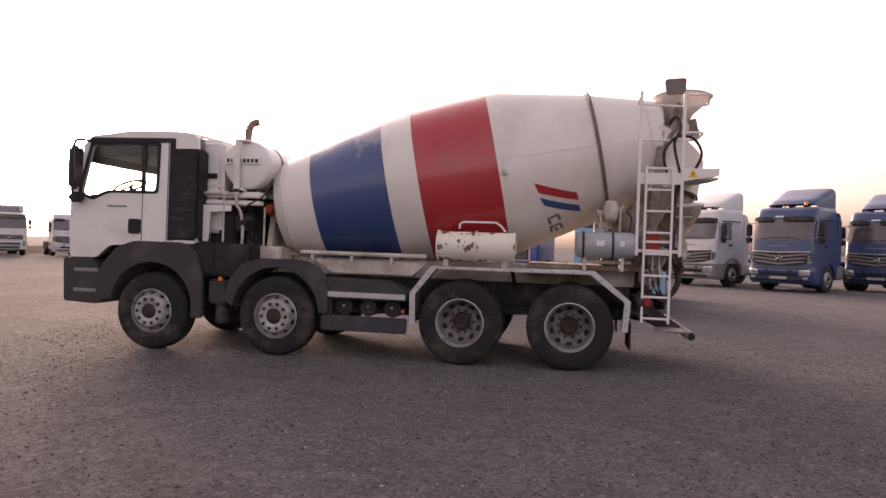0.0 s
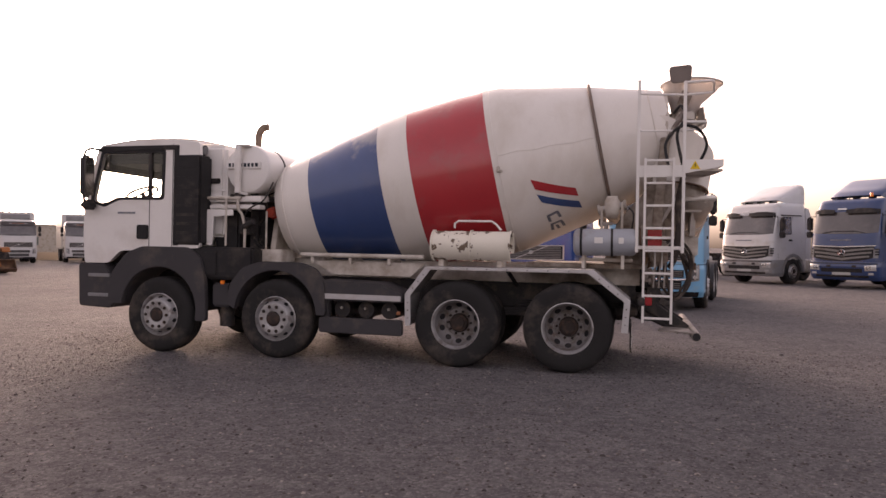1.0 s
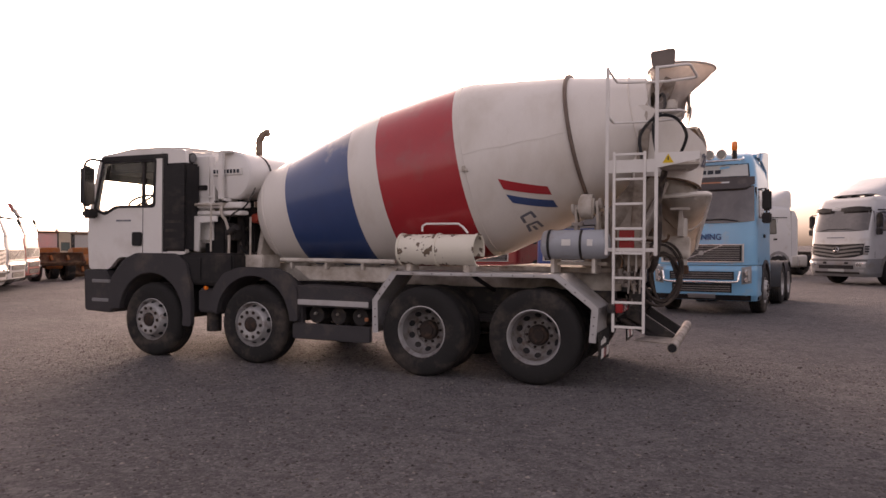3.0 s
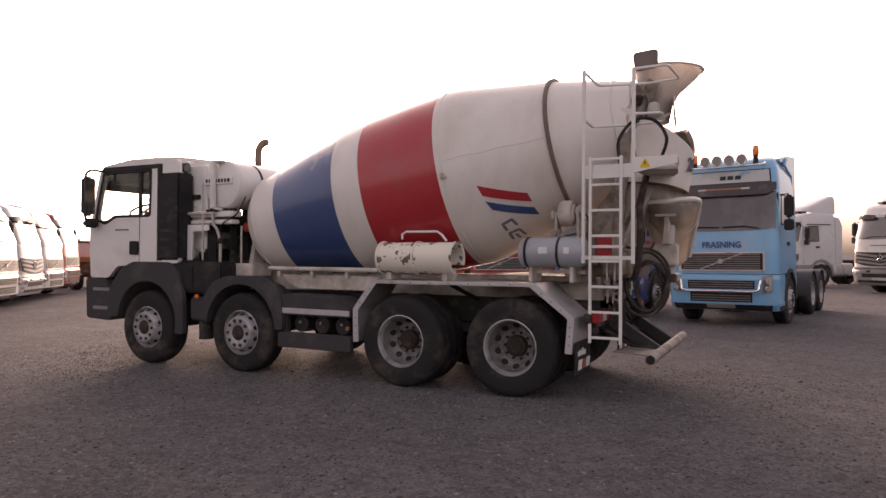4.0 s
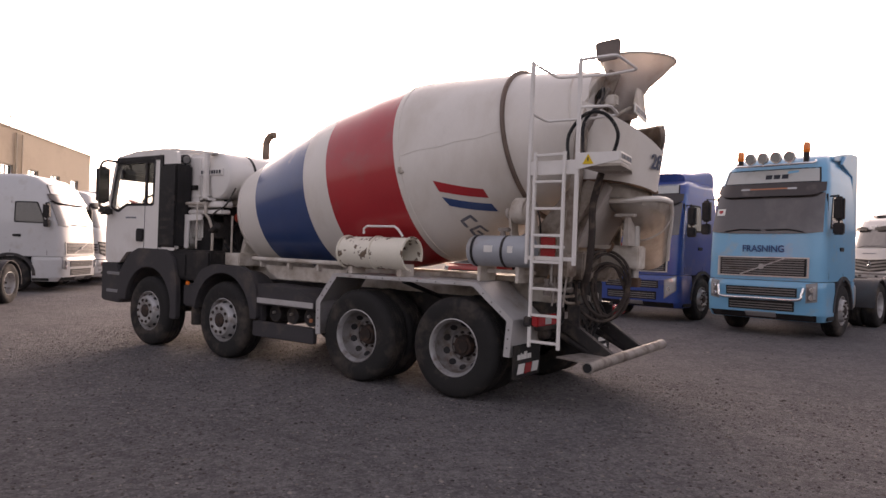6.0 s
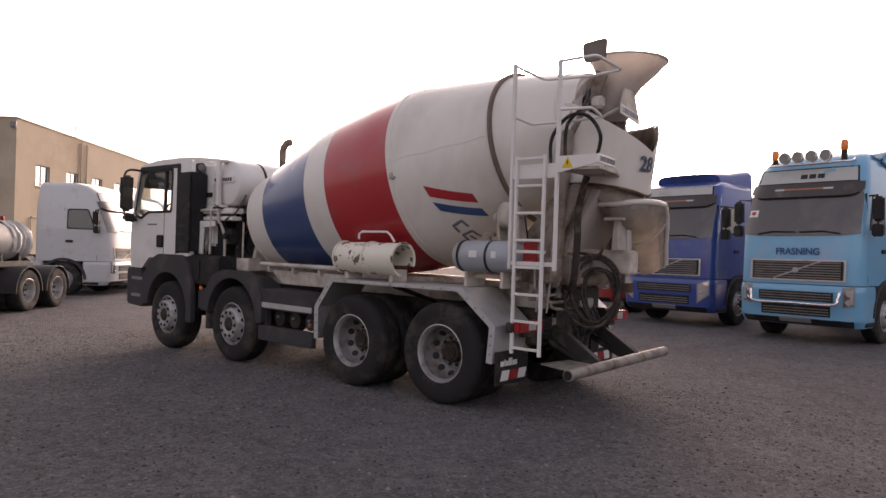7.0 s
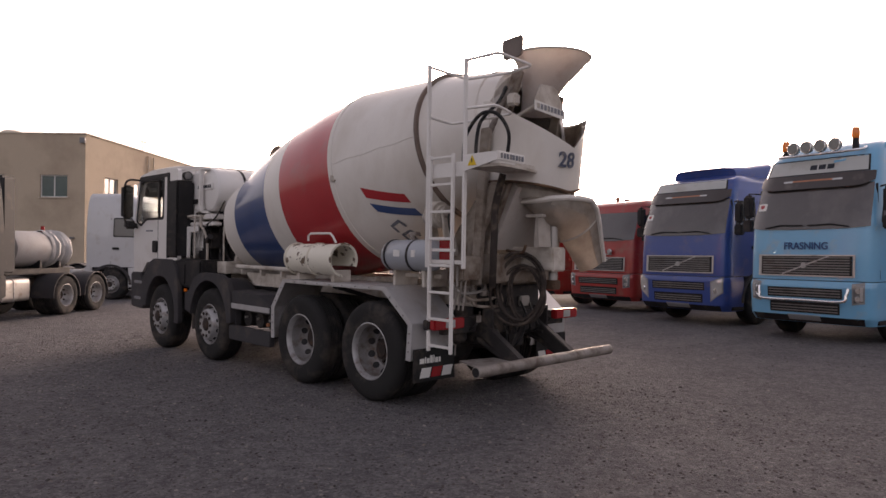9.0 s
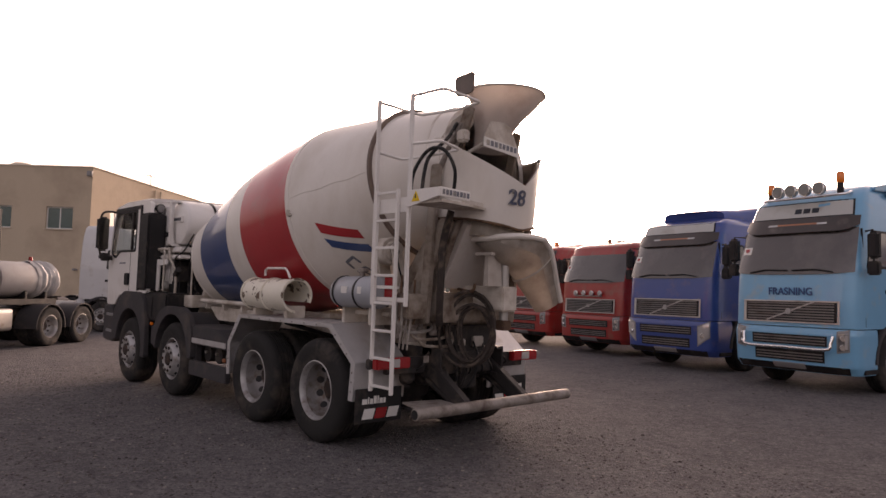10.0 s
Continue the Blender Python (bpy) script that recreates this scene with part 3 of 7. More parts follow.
# chassis
both(lambda s: part("chassis_rail", mirror_y(slab([(-0.46, 0.74), (-0.36, 0.74), (-0.36, 0.77), (-0.44, 0.77), (-0.44, 1.02), (-0.36, 1.02), (-0.36, 1.05), (-0.46, 1.05)], "x", -6.3, 1.25), s), M["chassis"], mixer))
both(lambda s: part("sub_frame", mirror_y(box(-4.1, 1.02, -0.47, -0.35, 1.055, 1.30, 0.01), s), M["dirty_white"], mixer, "cement-stained white sub-frame beam"))
for x in (-5.9, -4.5, -2.6, -0.7, 1.1):
    part("cross_member", box(x - 0.06, x + 0.06, -0.36, 0.36, 0.78, 1.0), M["chassis"], mixer)
for x in AXLES:
    part("axle", rod((x, -0.95, 0.52), (x, 0.95, 0.52), 0.085), M["chassis"], mixer)
for x in AXLES[2:]:
    part("differential", lathe([(0, -0.24), (0.14, -0.22), (0.23, -0.08), (0.23, 0.08), (0.14, 0.22), (0, 0.24)], pose(x, 0, 0.52), 20), M["chassis"], mixer)
both(lambda s: part("leaf_spring", mirror_y(boxes([(-1.24 - 0.75 + k * 0.08, 0.18 + 0.70 - k * 0.08, -0.62, -0.54, 0.63 + k * 0.022, 0.65 + k * 0.022) for k in range(5)], 0.003), s), M["chassis"], mixer))
for i, x in enumerate(AXLES):
    rear = i > 1
    k = 1.02 if rear else 1.0
    wheel(mixer, pose(x, -1.235, 0.525 * k + ground_z(x, -1.2)) @ Matrix.Scale(k, 4), rear)
    wheel(mixer, pose(x, 1.235, 0.525 * k + ground_z(x, 1.2), 0, 0, 180) @ Matrix.Scale(k, 4), rear, False)

# cab: shell with real openings
SIDE = [(-6.70, 1.18), (-6.73, 1.60), (-6.72, 1.95), (-6.52, 2.74), (-6.44, 2.86), (-5.9, 2.93), (-5.2, 2.92), (-4.84, 2.88), (-4.82, 2.4), (-4.82, 1.42), (-6.1, 1.36), (-6.3, 1.18)]
WINDOW = rounded([(-6.56, 2.07), (-6.38, 2.02), (-6.16, 2.12), (-5.44, 2.12), (-5.42, 2.74), (-6.40, 2.74)], 0.05, 3)
cab = None


def cab_side(s):
    global cab
    ob = part("cab_side", mirror_y(slab(rounded(SIDE, 0.05, 3), "y", -1.235, -1.175, [WINDOW], 0.0), s), M["white"], mixer, "white cab side with the door")
    part("window_seal", mirror_y(slab(rounded([(-6.62, 2.06), (-6.38, 1.97), (-6.14, 2.08), (-5.39, 2.08), (-5.37, 2.79), (-6.43, 2.79)], 0.06, 3), "y", -1.240, -1.20, [WINDOW]), s), M["black"], ob)
    pane = part("side_window", mirror_y(slab(WINDOW, "y", -1.212, -1.206), s), M["glass"], ob)
    pane.visible_shadow = False
    part("window_bar", mirror_y(box(-5.66, -5.60, -1.236, -1.20, 2.10, 2.76, 0.006), s), M["black"], ob)
    part("door_gap", mirror_y(box(-5.632, -5.622, -1.238, -1.20, 1.42, 2.08, 0.0), s), M["black"], ob)
    part("door_gap", mirror_y(box(-5.262, -5.252, -1.238, -1.20, 1.42, 2.86, 0.0), s), M["black"], ob)
    part("door_handle", mirror_y(slab(rrect(-5.82, -5.64, 1.53, 1.73, 0.03), "y", -1.262, -1.22, w=0.008), s), M["black"], ob)
    part("pillar_trim", mirror_y(slab(rounded([(-6.45, 2.80), (-6.40, 2.84), (-5.16, 2.84), (-5.16, 1.45), (-5.235, 1.45), (-5.235, 2.78), (-6.42, 2.77)], 0.01, 2), "y", -1.252, -1.22, w=0.004), s), M["black"], ob)
    intake = part("air_intake", mirror_y(box(-5.20, -4.80, -1.268, -0.98, 1.46, 2.70, 0.03), s), M["black"], mixer, "matt black air intake duct behind the door")
    for k in range(9):
        part("slat", mirror_y(box(-5.18, -4.82, -1.271, -1.25, 1.52 + k * 0.125, 1.61 + k * 0.125, 0.004), s), M["black"], intake)
    part("badge_bar", mirror_y(box(-6.15, -5.86, -1.240, -1.22, 1.885, 1.910, 0.0), s), M["ink_grey"], ob)


both(cab_side)
bm = B()
secs = []
for x, zc, ze, hw in ((-6.60, 2.55, 2.50, 1.17), (-6.50, 2.83, 2.74, 1.18), (-6.36, 2.93, 2.84, 1.20), (-5.9, 3.01, 2.90, 1.215), (-5.3, 3.01, 2.90, 1.215), (-5.08, 2.99, 2.88, 1.215), (-5.01, 2.93, 2.82, 1.20)):
    secs.append([bm.verts.new((x, hw * math.sin(t), ze - 0.02 + (zc - ze + 0.02) * max(0, math.cos(t)) ** 0.5)) for t in (radians(-90 + 180 * k / 24) for k in range(25))])
for A, C in zip(secs, secs[1:]):
    for k in range(24):
        bm.faces.new((A[k], A[k + 1], C[k + 1], C[k]))
bmesh.ops.solidify(bm, geom=bm.faces[:], thickness=0.03)
part("cab_roof", bm, M["white"], mixer, "white domed cab roof")
rear_wall = part("cab_rear_wall", slab(rrect(-1.18, 1.18, 1.42, 2.9, 0.08), "x", -5.08, -5.02, [rrect(-0.55, 0.55, 2.15, 2.6, 0.05)], 0.012), M["white"], mixer)
for y0, y1, z0, z1 in ((-1.1, -0.7, 1.6, 2.1), (-1.1, -0.7, 2.2, 2.75), (0.7, 1.1, 1.6, 2.75)):
    part("pressing", slab(rrect(y0, y1, z0, z1, 0.05), "x", -5.02, -5.0, w=0.012), M["white"], rear_wall)
part("cab_front", slab(rrect(-1.2, 1.2, 1.15, 1.98, 0.08), "x", -6.74, -6.68, w=0.012), M["white"], mixer)
bm = slab([(-1.14, 0), (1.14, 0), (1.10, 0.82), (-1.10, 0.82)], "x", -0.004, 0.004)
bmesh.ops.transform(bm, matrix=Matrix.Translation((-6.715, 0, 1.97)) @ pose(0, 0, 0, 0, 14), verts=bm.verts)
pane = part("windscreen", bm, M["glass"], mixer)
pane.visible_shadow = False
part("sun_visor", box(-6.66, -6.52, -1.1, 1.1, 2.52, 2.78, 0.02), M["black"], mixer)
part("headliner", box(-6.40, -5.12, -1.14, 1.14, 2.60, 2.84, 0.03), M["seat"], mixer)
part("cab_floor", box(-6.66, -4.86, -1.17, 1.17, 1.36, 1.42), M["black"], mixer)
part("dashboard", slab(rounded([(-6.66, 1.42), (-6.2, 1.42), (-6.15, 1.9), (-6.3, 2.06), (-6.66, 2.05)], 0.06), "y", -1.15, 1.15, w=0.02), M["black"], mixer)
for y in (-0.72, 0.72):
    st = part("cab_seat", box(-5.75, -5.25, y - 0.25, y + 0.25, 1.75, 1.9, 0.05), M["seat"], mixer)
    part("backrest", box(-5.36, -5.22, y - 0.24, y + 0.24, 1.85, 2.42, 0.05, m=Matrix.Translation((-5.3, 0, 1.9)) @ pose(0, 0, 0, 0, 8) @ Matrix.Translation((5.3, 0, -1.9))), M["seat"], st)
    part("pedestal", box(-5.65, -5.35, y - 0.18, y + 0.18, 1.42, 1.75, 0.02), M["black"], st)
bm = tube([Vector((0.225 * math.cos(t), 0.225 * math.sin(t), 0)) for t in (2 * math.pi * k / 32 for k in range(32))], 0.017, 8, True)
join(bm, box(-0.22, 0.22, -0.02, 0.02, -0.01, 0.01, 0.004))
join(bm, rod((0, 0, 0), (0, 0, -0.35), 0.03))
bmesh.ops.transform(bm, matrix=Matrix.Translation((-6.20, -0.66, 2.22)) @ pose(0, 0, 0, 0, -24), verts=bm.verts)
part("steering_wheel", bm, M["black"], mixer)


def cab_trim(s):
    m = part("mirror_arm", mirror_y(tube([(-6.42, -1.2, 2.78), (-6.50, -1.42, 2.78), (-6.53, -1.47, 2.60), (-6.53, -1.45, 2.05), (-6.56, -1.22, 1.96)], 0.018, 8, smooth=5), s), M["black"], mixer)
    part("mirror_housing", mirror_y(box(-6.58, -6.47, -1.53, -1.33, 2.10, 2.70, 0.045, 3), s), M["plastic"], m, "tall dark grey mirror housing")
    part("mirror_glass", mirror_y(slab(rrect(-1.515, -1.345, 2.13, 2.67, 0.03), "x", -6.468, -6.463), s), M["mirror"], m)
    part("wide_mirror", mirror_y(box(-6.62, -6.46, -1.46, -1.26, 1.93, 2.07, 0.04, 3), s), M["black"], m)
    part("bumper_corner", mirror_y(slab(rounded([(-6.78, 0.56), (-6.80, 1.17), (-6.35, 1.17), (-6.2, 0.95), (-6.16, 0.62), (-6.25, 0.54)], 0.05), "y", -1.25, -0.6, w=0.02), s), M["plastic"], mixer, "dark grey plastic bumper corner")
    part("step", mirror_y(box(-6.62, -6.25, -1.262, -1.1, 0.98, 1.03, 0.008), s), M["bumper_grey"], mixer)
    part("step", mirror_y(box(-6.62, -6.22, -1.262, -1.1, 0.70, 0.75, 0.008), s), M["bumper_grey"], mixer)
    for cx, outer in ((AXLES[0], [(-6.28, 0.62), (-6.22, 1.05), (-5.98, 1.33), (-5.72, 1.43), (-4.98, 1.43), (-4.78, 1.30), (-4.70, 0.98), (-4.68, 0.42), (-4.80, 0.42)]),
                      (AXLES[1], [(-4.38, 0.66), (-4.32, 0.95), (-4.14, 1.17), (-3.88, 1.26), (-3.28, 1.26), (-3.06, 1.18), (-2.94, 1.0), (-2.92, 0.58), (-3.02, 0.58)])):
        arc = [(cx + 0.60 * math.cos(radians(a)), 0.55 + 0.60 * math.sin(radians(a))) for a in range(4, 176, 10)]
        outline = rounded(outer, 0.06, 3)
        arch = part("wheel_arch", mirror_y(slab(outline + arc, "y", -1.275, -1.20, w=0.008), s), M["plastic"], mixer, "dark grey plastic wheel arch")
        arc2 = [(cx + r * math.cos(radians(a)), 0.55 + r * math.sin(radians(a))) for r, rng in ((0.60, range(4, 177, 12)), (0.63, range(172, 3, -12))) for a in rng]
        part("inner_liner", mirror_y(slab(arc2, "y", -1.20, -0.72), s), M["plastic"], arch)
    part("marker_lamp", mirror_y(box(-4.46, -4.40, -1.285, -1.25, 0.94, 0.99, 0.008), s), M["amber"], mixer)
    part("battery_box", mirror_y(box(-5.14, -4.02, -1.22, -0.6, 1.0, 1.44, 0.03), s), M["black"], mixer)
    part("box_lid", mirror_y(box(-5.08, -4.55, -1.235, -1.0, 1.05, 1.38, 0.012), s), M["black"], mixer)
    part("air_dryer", mirror_y(rod((-4.5, -1.02, 0.35), (-4.5, -1.02, 0.62), 0.10, 20), s), M["chassis"], mixer)
    part("air_dryer", mirror_y(box(-4.64, -4.36, -1.2, -0.8, 0.62, 0.95, 0.03), s), M["plastic"], mixer)


both(cab_trim)
part("bumper", slab(rounded([(-6.82, 0.54), (-6.84, 1.17), (-6.6, 1.17), (-6.6, 0.54)], 0.05), "y", -0.6, 0.6, w=0.02), M["plastic"], mixer)
part("work_lamp", rod((-4.98, -1.06, 2.80), (-4.87, -1.06, 2.78), 0.055, 18, 0.075), M["black"], mixer)
part("lamp_face", rod((-4.87, -1.06, 2.78), (-4.862, -1.06, 2.779), 0.060, 18), M["lamp_glass"], mixer)
part("lamp_stalk", tube([(-4.88, -1.14, 2.78), (-4.90, -1.17, 2.70), (-4.90, -1.12, 2.62), (-4.94, -1.06, 2.62)], 0.014, 6, smooth=4), M["black"], mixer)
part("engine", box(-5.9, -4.7, -0.34, 0.34, 0.6, 1.3, 0.05), M["chassis"], mixer)

# behind the cab: water tank, exhaust, drum drive
tank = part("water_tank", lathe([(0, -1.035), (0.18, -1.028), (0.28, -1.012), (0.32, -0.995), (0.335, -0.965), (0.337, -0.94), (0.337, 0.94), (0.335, 0.965), (0.32, 0.995), (0.28, 1.012), (0.18, 1.028), (0, 1.035)], pose(-4.24, 0, 2.53), 40), M["white"], mixer, "white cylindrical water tank behind the cab")
for y in (-0.55, 0.55):
    part("tank_strap", lathe([(0.337, -0.02), (0.344, -0.02), (0.344, 0.02), (0.337, 0.02)], pose(-4.24, y, 2.53), 40), M["black"], tank)
part("tank_plate", box(-4.53, -4.02, -1.055, -1.0, 2.525, 2.62, 0.006), M["white"], tank)
for k, w in enumerate((0.035, 0.02, 0.035, 0.035, 0.04, 0.035, 0.035, 0.04)):
    part("letter_bar", box(-4.50 + k * 0.058, -4.50 + k * 0.058 + w, -1.060, -1.03, 2.55, 2.60, 0), M["ink"], tank)
part("tank_rail", box(-4.375, -4.295, -1.11, -1.06, 2.16, 2.85, 0.01), M["white"], tank)
part("rail_bracket", box(-4.375, -4.18, -1.10, -1.0, 2.83, 2.86, 0.006), M["white"], tank)
part("rail_bracket", box(-4.375, -4.24, -1.10, -0.98, 2.16, 2.20, 0.006), M["white"], tank)
part("rail_foot", box(-4.44, -4.24, -1.12, -1.03, 2.14, 2.17, 0.01), M["chassis"], tank)
both(lambda s: part("tank_bracket", mirror_y(box(-4.30, -4.20, -0.80, -0.74, 1.3, 2.25, 0.01), s), M["chassis"], mixer))
part("hydraulic_cabinet", box(-4.80, -4.42, -0.90, -0.20, 1.40, 1.96, 0.03), M["black"], mixer, "oily black hydraulic cabinet")
part("oil_cooler", box(-4.40, -4.14, -0.62, 0.5, 1.45, 2.10, 0.02), M["chassis"], mixer)
for x, y, z0, z1 in ((-4.50, -1.10, 1.46, 2.12), (-4.02, -0.85, 1.30, 1.95)):
    part("upright_pipe", rod((x, y, z0), (x, y, z1), 0.014, 8), M["dirty_white"], mixer)
part("cross_pipe", rod((-5.0, -1.08, 2.12), (-4.35, -1.08, 2.12), 0.022, 10), M["dirty_white"], mixer)
part("cab_fairing", box(-5.0, -4.83, -1.17, -0.78, 1.50, 1.90, 0.03), M["white"], mixer)
part("cab_fairing", box(-5.0, -4.60, -0.97, -0.20, 1.92, 2.87, 0.06, 3), M["white"], mixer, "white fairing on the back of the cab")
part("pressing", box(-4.99, -4.58, -0.985, -0.96, 2.22, 2.245, 0.008), M["white"], mixer)
part("pressing", box(-4.99, -4.56, -0.985, -0.96, 2.09, 2.12, 0.008), M["white"], mixer)
part("cab_fairing", box(-4.99, -4.62, -0.95, -0.30, 1.58, 1.93, 0.04), M["white"], mixer)
part("cab_vent", box(-4.83, -4.68, -1.0, -0.96, 2.33, 2.40, 0.01), M["black"], mixer)
part("water_pipe", tube([(-4.33, -1.08, 2.22), (-4.33, -1.08, 1.98), (-4.29, -1.05, 1.9), (-4.27, -1.0, 1.7), (-4.27, -1.0, 1.4)], 0.02, 10, smooth=4), M["dirty_white"], mixer)
part("exhaust_pipe", tube([(-4.94, 0.5, 1.6), (-4.94, 0.5, 3.10), (-4.93, 0.5, 3.26), (-4.87, 0.52, 3.36), (-4.78, 0.54, 3.38)], 0.06, 14, smooth=4), M["exhaust"], mixer, "rusty upright exhaust pipe with a bent tip")
ped = part("drum_pedestal", slab(rounded([(-0.75, 1.05), (0.75, 1.05), (0.55, 1.9), (-0.55, 1.9)], 0.04), "x", -4.06, -3.98, w=0.008), M["dirty_white"], mixer)
part("drum_gearbox", lathe([(0, 0), (0.22, 0.0), (0.27, 0.05), (0.27, 0.3), (0.36, 0.36), (0.36, 0.42), (0, 0.42)], along(tuple(C0 + U * -3.62), tuple(C0 + U * -3.0)), 28), M["dirty_white"], mixer)
part("hydraulic_motor", lathe([(0, 0), (0.045, 0.0), (0.065, 0.02), (0.065, 0.10), (0.085, 0.11), (0.085, 0.14), (0, 0.14)], along((-4.02, -0.78, 1.93), (-4.02, -0.5, 1.95)), 20), M["motor_red"], mixer, "red hydraulic motor")
for k in range(4):
    part("hydraulic_hose", tube([(-4.1, -0.5 + k * 0.1, 1.9 - k * 0.1), (-4.25, -0.72 + k * 0.06, 1.75), (-4.2, -0.8 + k * 0.1, 1.5), (-4.0, -0.6, 1.32)], 0.02, 8, smooth=6), M["hose"], mixer)
part("tank_beam", boxes([(-4.80, -4.00, -1.06, -0.86, 2.07, 2.15), (-4.80, -4.02, -1.05, -0.88, 1.97, 2.03)], 0.012), M["white"], mixer, "white steel tank support")
part("rear_panel", slab([(-4.81, 1.46), (-4.72, 1.46), (-4.70, 1.86), (-4.40, 1.88), (-4.40, 1.96), (-4.81, 1.96)], "y", -1.10, -1.07, w=0.006), M["white"], mixer)
part("pipe_clamp", box(-4.38, -4.28, -1.11, -1.05, 2.10, 2.20, 0.01), M["dirty_white"], mixer)
part("hydraulic_valve", join(box(-4.38, -4.20, -0.98, -0.80, 1.62, 1.86, 0.02), rod((-4.30, -0.99, 1.72), (-4.12, -1.02, 1.80), 0.045, 14)), M["chassis"], mixer)
part("hydraulic_hose", tube([(-4.28, -1.0, 1.86), (-4.16, -1.06, 1.98), (-3.98, -1.0, 2.1), (-3.90, -0.9, 2.35)], 0.012, 6, smooth=5), M["hose"], mixer)
part("oil_tank", box(-4.12, -3.72, -0.95, -0.55, 1.24, 1.42, 0.015), M["dirty_white"], mixer)

# side equipment between second and third axle
both(lambda s: part("side_guard", mirror_y(slab(rounded([(-3.02, 0.36), (-1.88, 0.36), (-1.88, 0.56), (-3.02, 0.56)], 0.03), "y", -1.25, -1.18, w=0.01), s), M["plastic"], mixer, "dark grey plastic side guard"))
both(lambda s: part("side_guard", mirror_y(slab(rounded([(-3.04, 0.78), (-1.88, 0.78), (-1.88, 0.90), (-2.2, 1.02), (-3.04, 1.04)], 0.03), "y", -1.25, -0.75, w=0.012), s), M["plastic"], mixer))
both(lambda s: part("guard_strip", mirror_y(box(-3.02, -1.90, -1.262, -1.24, 0.80, 0.868, 0.004), s), M["galv"], mixer))
both(lambda s: part("guard_post", mirror_y(box(-2.98, -2.9, -1.2, -1.12, 0.4, 0.9, 0.004), s), M["plastic"], mixer))
for x in (-2.75, -2.42, -2.1):
    both(lambda s: part("air_bottle", mirror_y(rod((x, -1.1, 0.66), (x, -0.5, 0.66), 0.11, 20), s), M["chassis"], mixer))
    both(lambda s: part("bottle_valve", mirror_y(rod((x, -1.14, 0.68), (x, -1.1, 0.68), 0.018, 10), s), M["steel"], mixer))
both(lambda s: part("marker_lamp", mirror_y(box(-1.945, -1.90, -1.272, -1.24, 0.63, 0.675, 0.006), s), M["dull_amber"], mixer))
both(lambda s: part("tool_rail", mirror_y(rod((-3.45, -0.92, 1.36), (-1.7, -0.92, 1.36), 0.03), s), M["dirty_white"], mixer))
for x in (-3.3, -2.75, -2.2):
    both(lambda s: part("tool_rail_bracket", mirror_y(box(x, x + 0.04, -0.93, -0.45, 1.25, 1.36, 0.004), s), M["dirty_white"], mixer))
both(lambda s: part("frame_plate", mirror_y(slab([(-3.3, 1.28), (-1.7, 1.28), (-1.9, 1.10), (-3.0, 1.10)], "y", -0.86, -0.82), s), M["dirty_white"], mixer))

# rear mudguards
GUARD = [(-1.835, 0.50), (-1.845, 0.90), (-1.575, 1.255), (0.47, 1.265), (0.90, 0.915), (0.875, 0.54)]


def guard_shape(t):
    """The line of the mudguard, moved inwards by t."""
    c = Vector((-0.5, 0.6))
    return [tuple(Vector(p) + (c - Vector(p)).normalized() * t) for p in GUARD]


def guards(s):
    g = part("mudguard", mirror_y(slab(GUARD + guard_shape(0.022)[::-1], "y", -1.255, -0.62, w=0.004), s), M["galv"], mixer, "angular galvanised steel rear mudguard")
    part("guard_lip", mirror_y(slab(GUARD + guard_shape(0.075)[::-1], "y", -1.262, -1.25, w=0.002), s), M["galv"], g)
    for (x0, z0), (x1, z1) in zip(guard_shape(0.04), guard_shape(0.04)[1:]):
        for k in range(1, 4 if abs(x1 - x0) < 1 else 8):
            f = k / (4 if abs(x1 - x0) < 1 else 8)
            part("rivet", mirror_y(rod((x0 + (x1 - x0) * f, -1.260, z0 + (z1 - z0) * f), (x0 + (x1 - x0) * f, -1.268, z0 + (z1 - z0) * f), 0.010, 8, w=0.003), s), M["disc"], g)
    part("guard_stay", mirror_y(rod((-0.55, -0.4, 1.0), (-0.55, -1.2, 1.22), 0.025), s), M["chassis"], g)
    f = part("mud_flap", mirror_y(box(0.90, 0.915, -1.25, -0.68, 0.325, 0.66, 0.003), s), M["rubber"], mixer, "black rubber mud flap with pale printed marks")
    for k, (w, h) in enumerate(((0.06, 0.05), (0.014, 0.065), (0.035, 0.05), (0.035, 0.075), (0.014, 0.075), (0.04, 0.05), (0.025, 0.05))):
        y = (-1.17, -1.10, -1.075, -1.03, -0.985, -0.96, -0.91)[k]
        part("letter_bar", mirror_y(box(0.915, 0.919, y, y + w, 0.51, 0.51 + h, 0), s), M["sign_white"], f)
    for y0, mm in ((-1.17, "sign_white"), (-1.02, "red_lens"), (-0.87, "sign_white")):
        part("colour_field", mirror_y(slab([(y0, 0.365), (y0 + 0.13, 0.365), (y0 + 0.16, 0.465), (y0 + 0.03, 0.465)], "x", 0.915, 0.920), s), M[mm], f)
    t = part("tail_lamp", mirror_y(box(1.06, 1.14, -1.18, -0.76, 0.865, 0.975, 0.012), s), M["red_lens"], mixer, "red tail lamp cluster")
    part("lens_field", mirror_y(box(1.138, 1.145, -1.03, -0.90, 0.88, 0.96, 0.003), s), M["clear_lens"], t)
    part("reflector", mirror_y(box(1.08, 1.24, -1.082, -1.07, 1.55, 1.75, 0.004), s), M["red_lens"], mixer)
    arm = part("underrun_arm", mirror_y(slab(rounded([(1.0, 0.98), (1.62, 0.58), (1.58, 0.46), (0.95, 0.84)], 0.03), "y", -0.48, -0.38, w=0.01), s), M["chassis"], mixer, "black sloping arm of the underrun bar")


